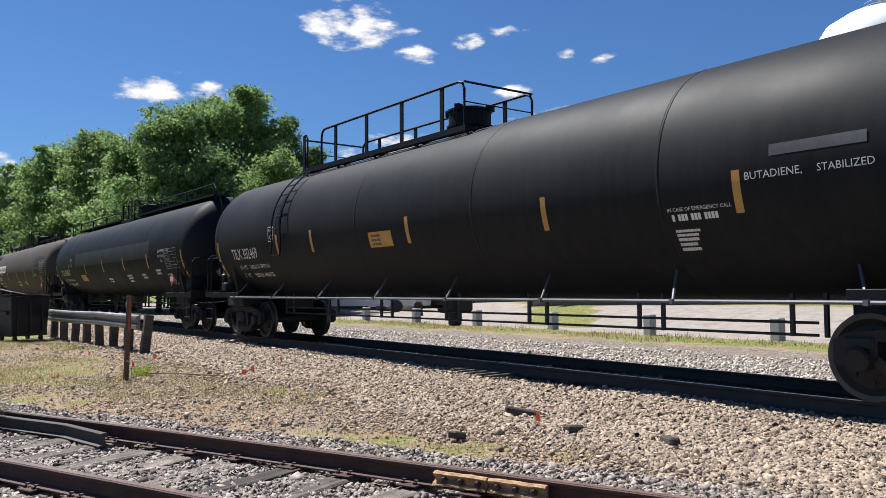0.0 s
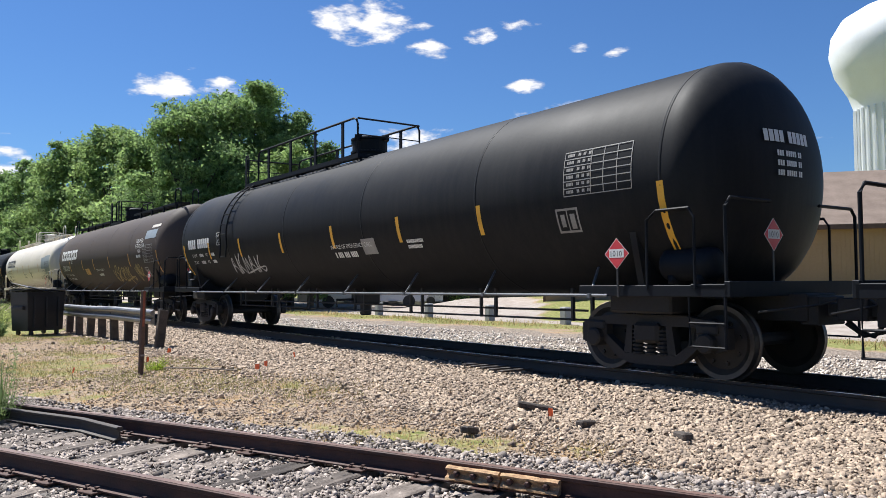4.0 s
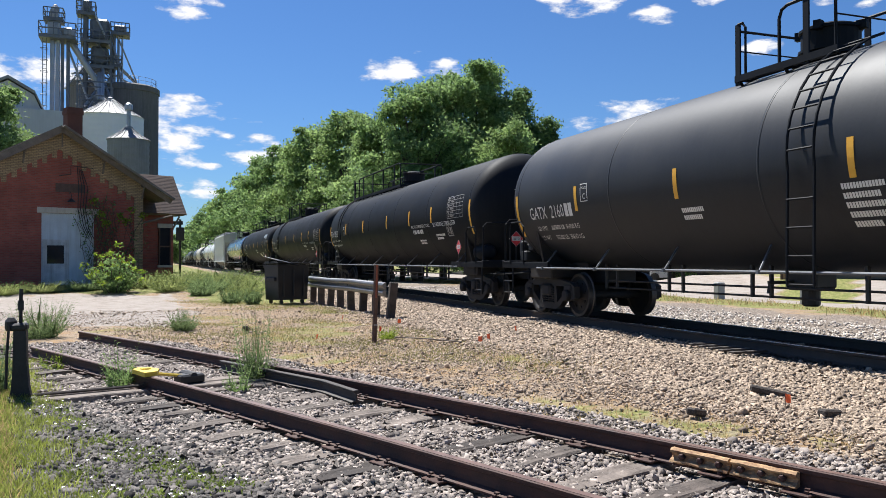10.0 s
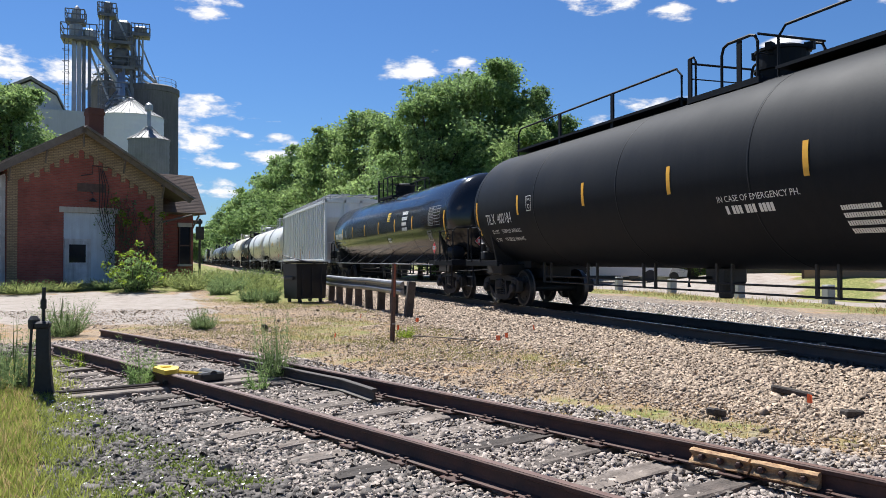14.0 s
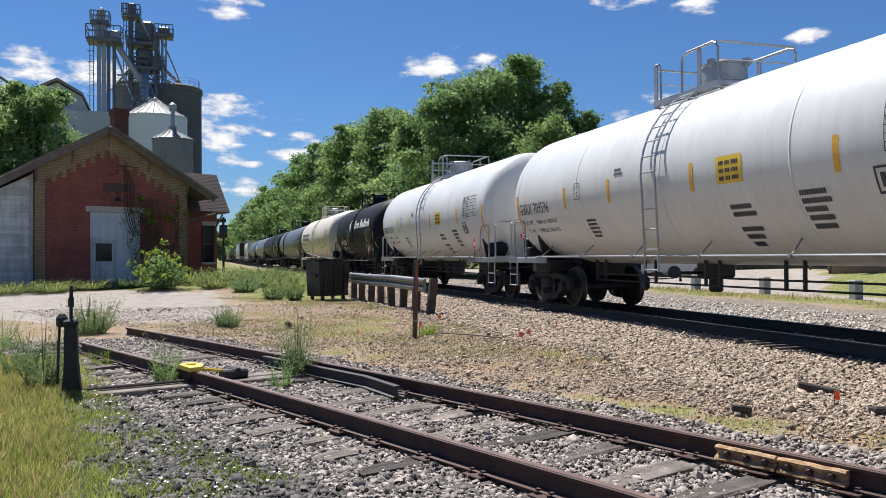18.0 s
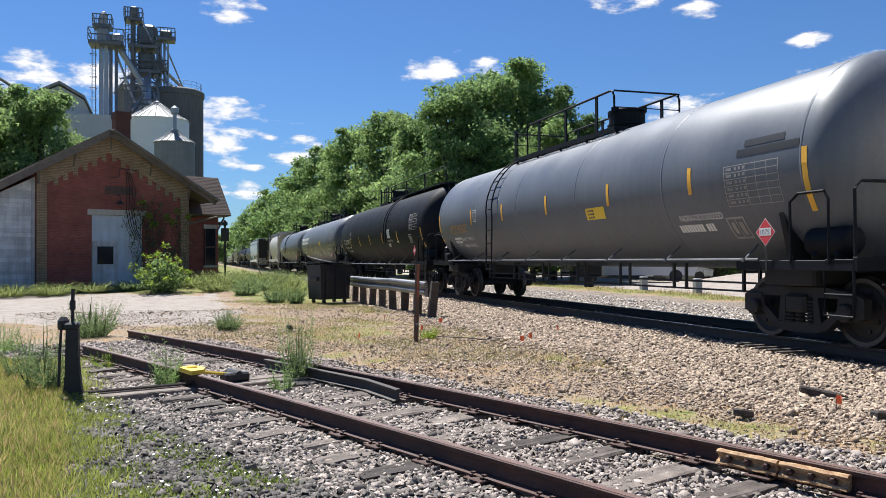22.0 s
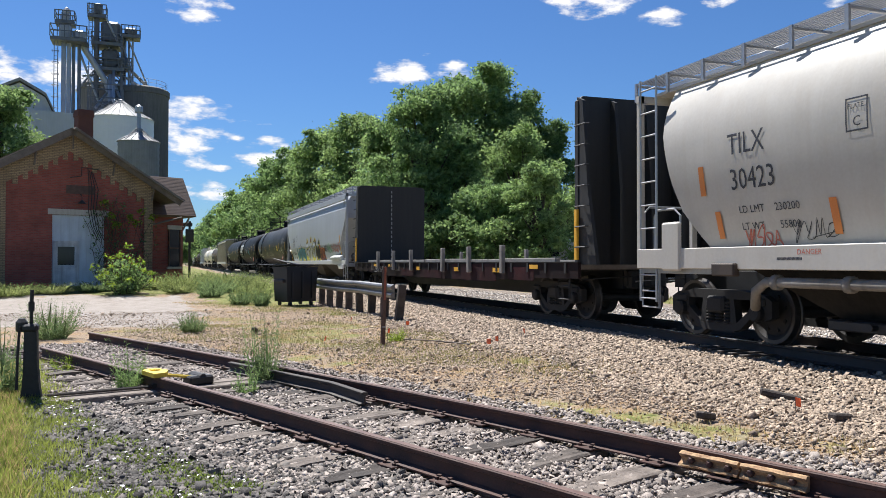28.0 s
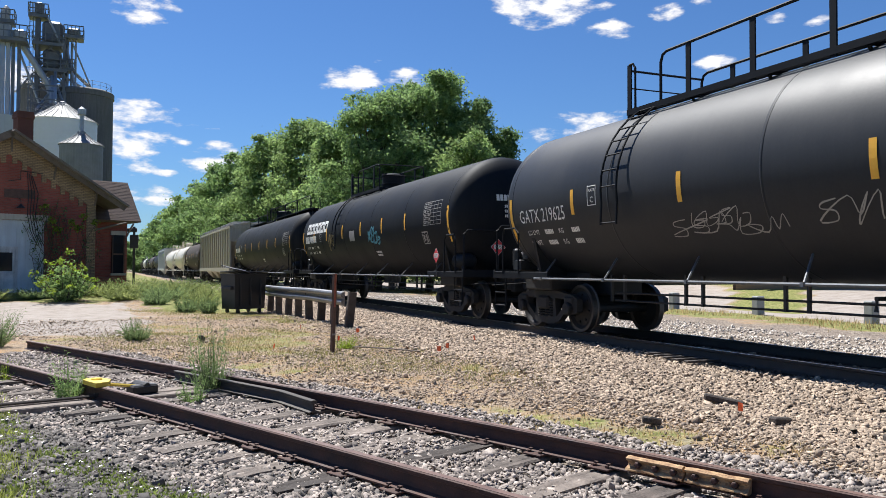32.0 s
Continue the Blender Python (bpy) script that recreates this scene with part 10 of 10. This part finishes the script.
    t = thing("motor_home", "long white motor home parked beside the road", "motor home", at=Matrix.Translation((x, y, 0)) @ Matrix.Rotation(radians(-32), 4, "Z"))
    bm = BM()
    prism(bm, [(-4.4, .45), (4.0, .45), (4.35, 1.2), (4.2, 2.2), (3.7, 2.85), (-4.4, 2.85)], 2.4, Matrix(((1, 0, 0, 0), (0, 0, 1, 0), (0, 1, 0, 0), (0, 0, 0, 1))))
    bmesh.ops.recalc_face_normals(bm, faces=bm.faces)
    part("body", bm, "rv_white", t)
    for x0, w in ((-3.4, 1.1), (-1.4, .8), (.2, 1.2), (2.3, 1.2)):
        bm = BM()
        box(bm, x0, x0 + w, -.02, 0, 1.95, 2.5, bevel=.01)
        part("window", bm, "dark_glass", t)
    bm = BM()
    box(bm, -4.4, 4.2, -.015, 0, 1.55, 1.72)
    part("stripe", bm, "patch_grey", t)
    bm = BM()
    box(bm, -2.6, -1.6, .6, 1.6, 2.85, 3.1, bevel=.06)
    part("roof_unit", bm, "rv_white", t)
    bm = BM()
    lathe(bm, [(.1, -.12), (.4, -.12), (.42, 0), (.42, .12)], 18, "y")
    wme = part("wheel", bm, "black_iron", t)
    wme.matrix_basis = Matrix.Translation((-2.4, .1, .42))
    again(wme, Matrix.Translation((2.9, .1, .42)), t)
    # parked cars
    def parked(az, dist, yaw, paint, label):
        x, y = polar(az, dist)
        t = thing("parked_car", label, "car", "parked cars", at=Matrix.Translation((x, y, 0)) @ Matrix.Rotation(radians(yaw), 4, "Z"))
        bm = BM()
        prism(bm, [(-2.2, .3), (2.2, .3), (2.25, .75), (1.5, .92), (.9, 1.38), (-1.0, 1.42), (-1.7, .98), (-2.25, .9)], 1.75, Matrix(((1, 0, 0, 0), (0, 0, 1, 0), (0, 1, 0, 0), (0, 0, 0, 1))))
        bmesh.ops.recalc_face_normals(bm, faces=bm.faces)
        part("body", bm, paint, t)
        bm = BM()
        prism(bm, [(-1.55, .98), (1.3, .96), (.82, 1.32), (-.95, 1.35)], 1.79, Matrix(((1, 0, 0, 0), (0, 0, 1, -.02), (0, 1, 0, 0), (0, 0, 0, 1))))
        bmesh.ops.recalc_face_normals(bm, faces=bm.faces)
        part("glass", bm, "dark_glass", t)
        bm = BM()
        lathe(bm, [(.1, -.1), (.31, -.1), (.33, 0), (.33, .1)], 18, "y")
        w = part("wheel", bm, "black_iron", t)
        w.matrix_basis = Matrix.Translation((-1.35, .08, .33))
        for a, b in ((1.35, .08), (-1.35, 1.67), (1.35, 1.67)):
            again(w, Matrix.Translation((a, b, .33)), t)
    parked(37.6, 62, -30, "car_dark", "dark blue parked sedan under the big tree")
    parked(39.6, 60, -35, "car_dark", "dark parked car under the big tree")
    parked(33.6, 56, -33, "car_silver", "silver parked sedan beside the motor home")
    parked(41.8, 66, -40, "car_dark", "dark blue parked car near the barn")
    # water tower
    x, y = polar(66.6, 150)
    t = thing("water_tower", "white water tower with a fluted column and a railed dome", "water tower", at=Matrix.Translation((x, y, 0)))
    bm = BM()
    lathe(bm, [(7.2, -1), (7.2, 30), (8.2, 33), (10.2, 36.5), (11.0, 40), (10.6, 43), (9.0, 45.6), (6.0, 47.4), (2.6, 48.2), (.1, 48.4)], 48, "z", cap=False)
    part("bowl", bm, "tower_white", t, smooth=True)
    bm = BM()
    for k in range(36):
        a = k * math.tau / 36
        tube(bm, [(7.3 * math.cos(a), 7.3 * math.sin(a), 0), (7.3 * math.cos(a), 7.3 * math.sin(a), 30.2)], .25, 5)
    part("flute", bm, "tower_white", t)
    bm = BM()
    for k in range(16):
        a = k * math.tau / 16
        tube(bm, [(3 * math.cos(a), 3 * math.sin(a), 48), (3 * math.cos(a), 3 * math.sin(a), 49.3)], .06, 4)
    for z in (48.7, 49.3):
        tube(bm, [(3 * math.cos(k * math.tau / 16), 3 * math.sin(k * math.tau / 16), z) for k in range(16)], .06, 4, True)
    box(bm, -.6, .6, -.6, .6, 48.2, 50.0)
    part("top_railing", bm, "galv", t)
    # signal mast beside the depot
    x, y = polar(1.35, 62)
    t = thing("signal_mast", "dark railway signal mast beside the depot", "signal", at=Matrix.Translation((x, y, 0)))
    bm = BM()
    tube(bm, [(0, 0, 0), (0, 0, 4.6)], .09, 8)
    part("mast", bm, "black_iron", t)
    bm = BM()
    box(bm, -.3, .3, -.15, .15, 3.0, 4.0, bevel=.05)
    box(bm, -.5, .2, -.1, .1, 4.2, 4.5, bevel=.05)
    part("signal_head", bm, "black_iron", t)


build_depot()
build_elevator()
build_across()
build_trackside()
build_plants()
build_grass()


# ---- what moves ----
def motions():
    """Every car rolls toward the viewer at a steady pace; every wheelset turns with it."""
    for car, y in TRAIN:
        walk(car, [(0.0, pose(TRACK_X, y, RAIL_Z)), (32.0, pose(TRACK_X, y - SPEED * 32.0, RAIL_Z))])
    turn = math.degrees(SPEED / 0.46)
    first = WHEELSETS[0]
    walk(first, [(k / 30, pose(0, 0, 0, turn * k / 30)) for k in range(961)])
    for ws in WHEELSETS[1:]:
        ws.rotation_mode = "QUATERNION"
        ws.animation_data_create()
        ws.animation_data.action = first.animation_data.action
        ws.animation_data.action_slot = first.animation_data.action_slot


motions()
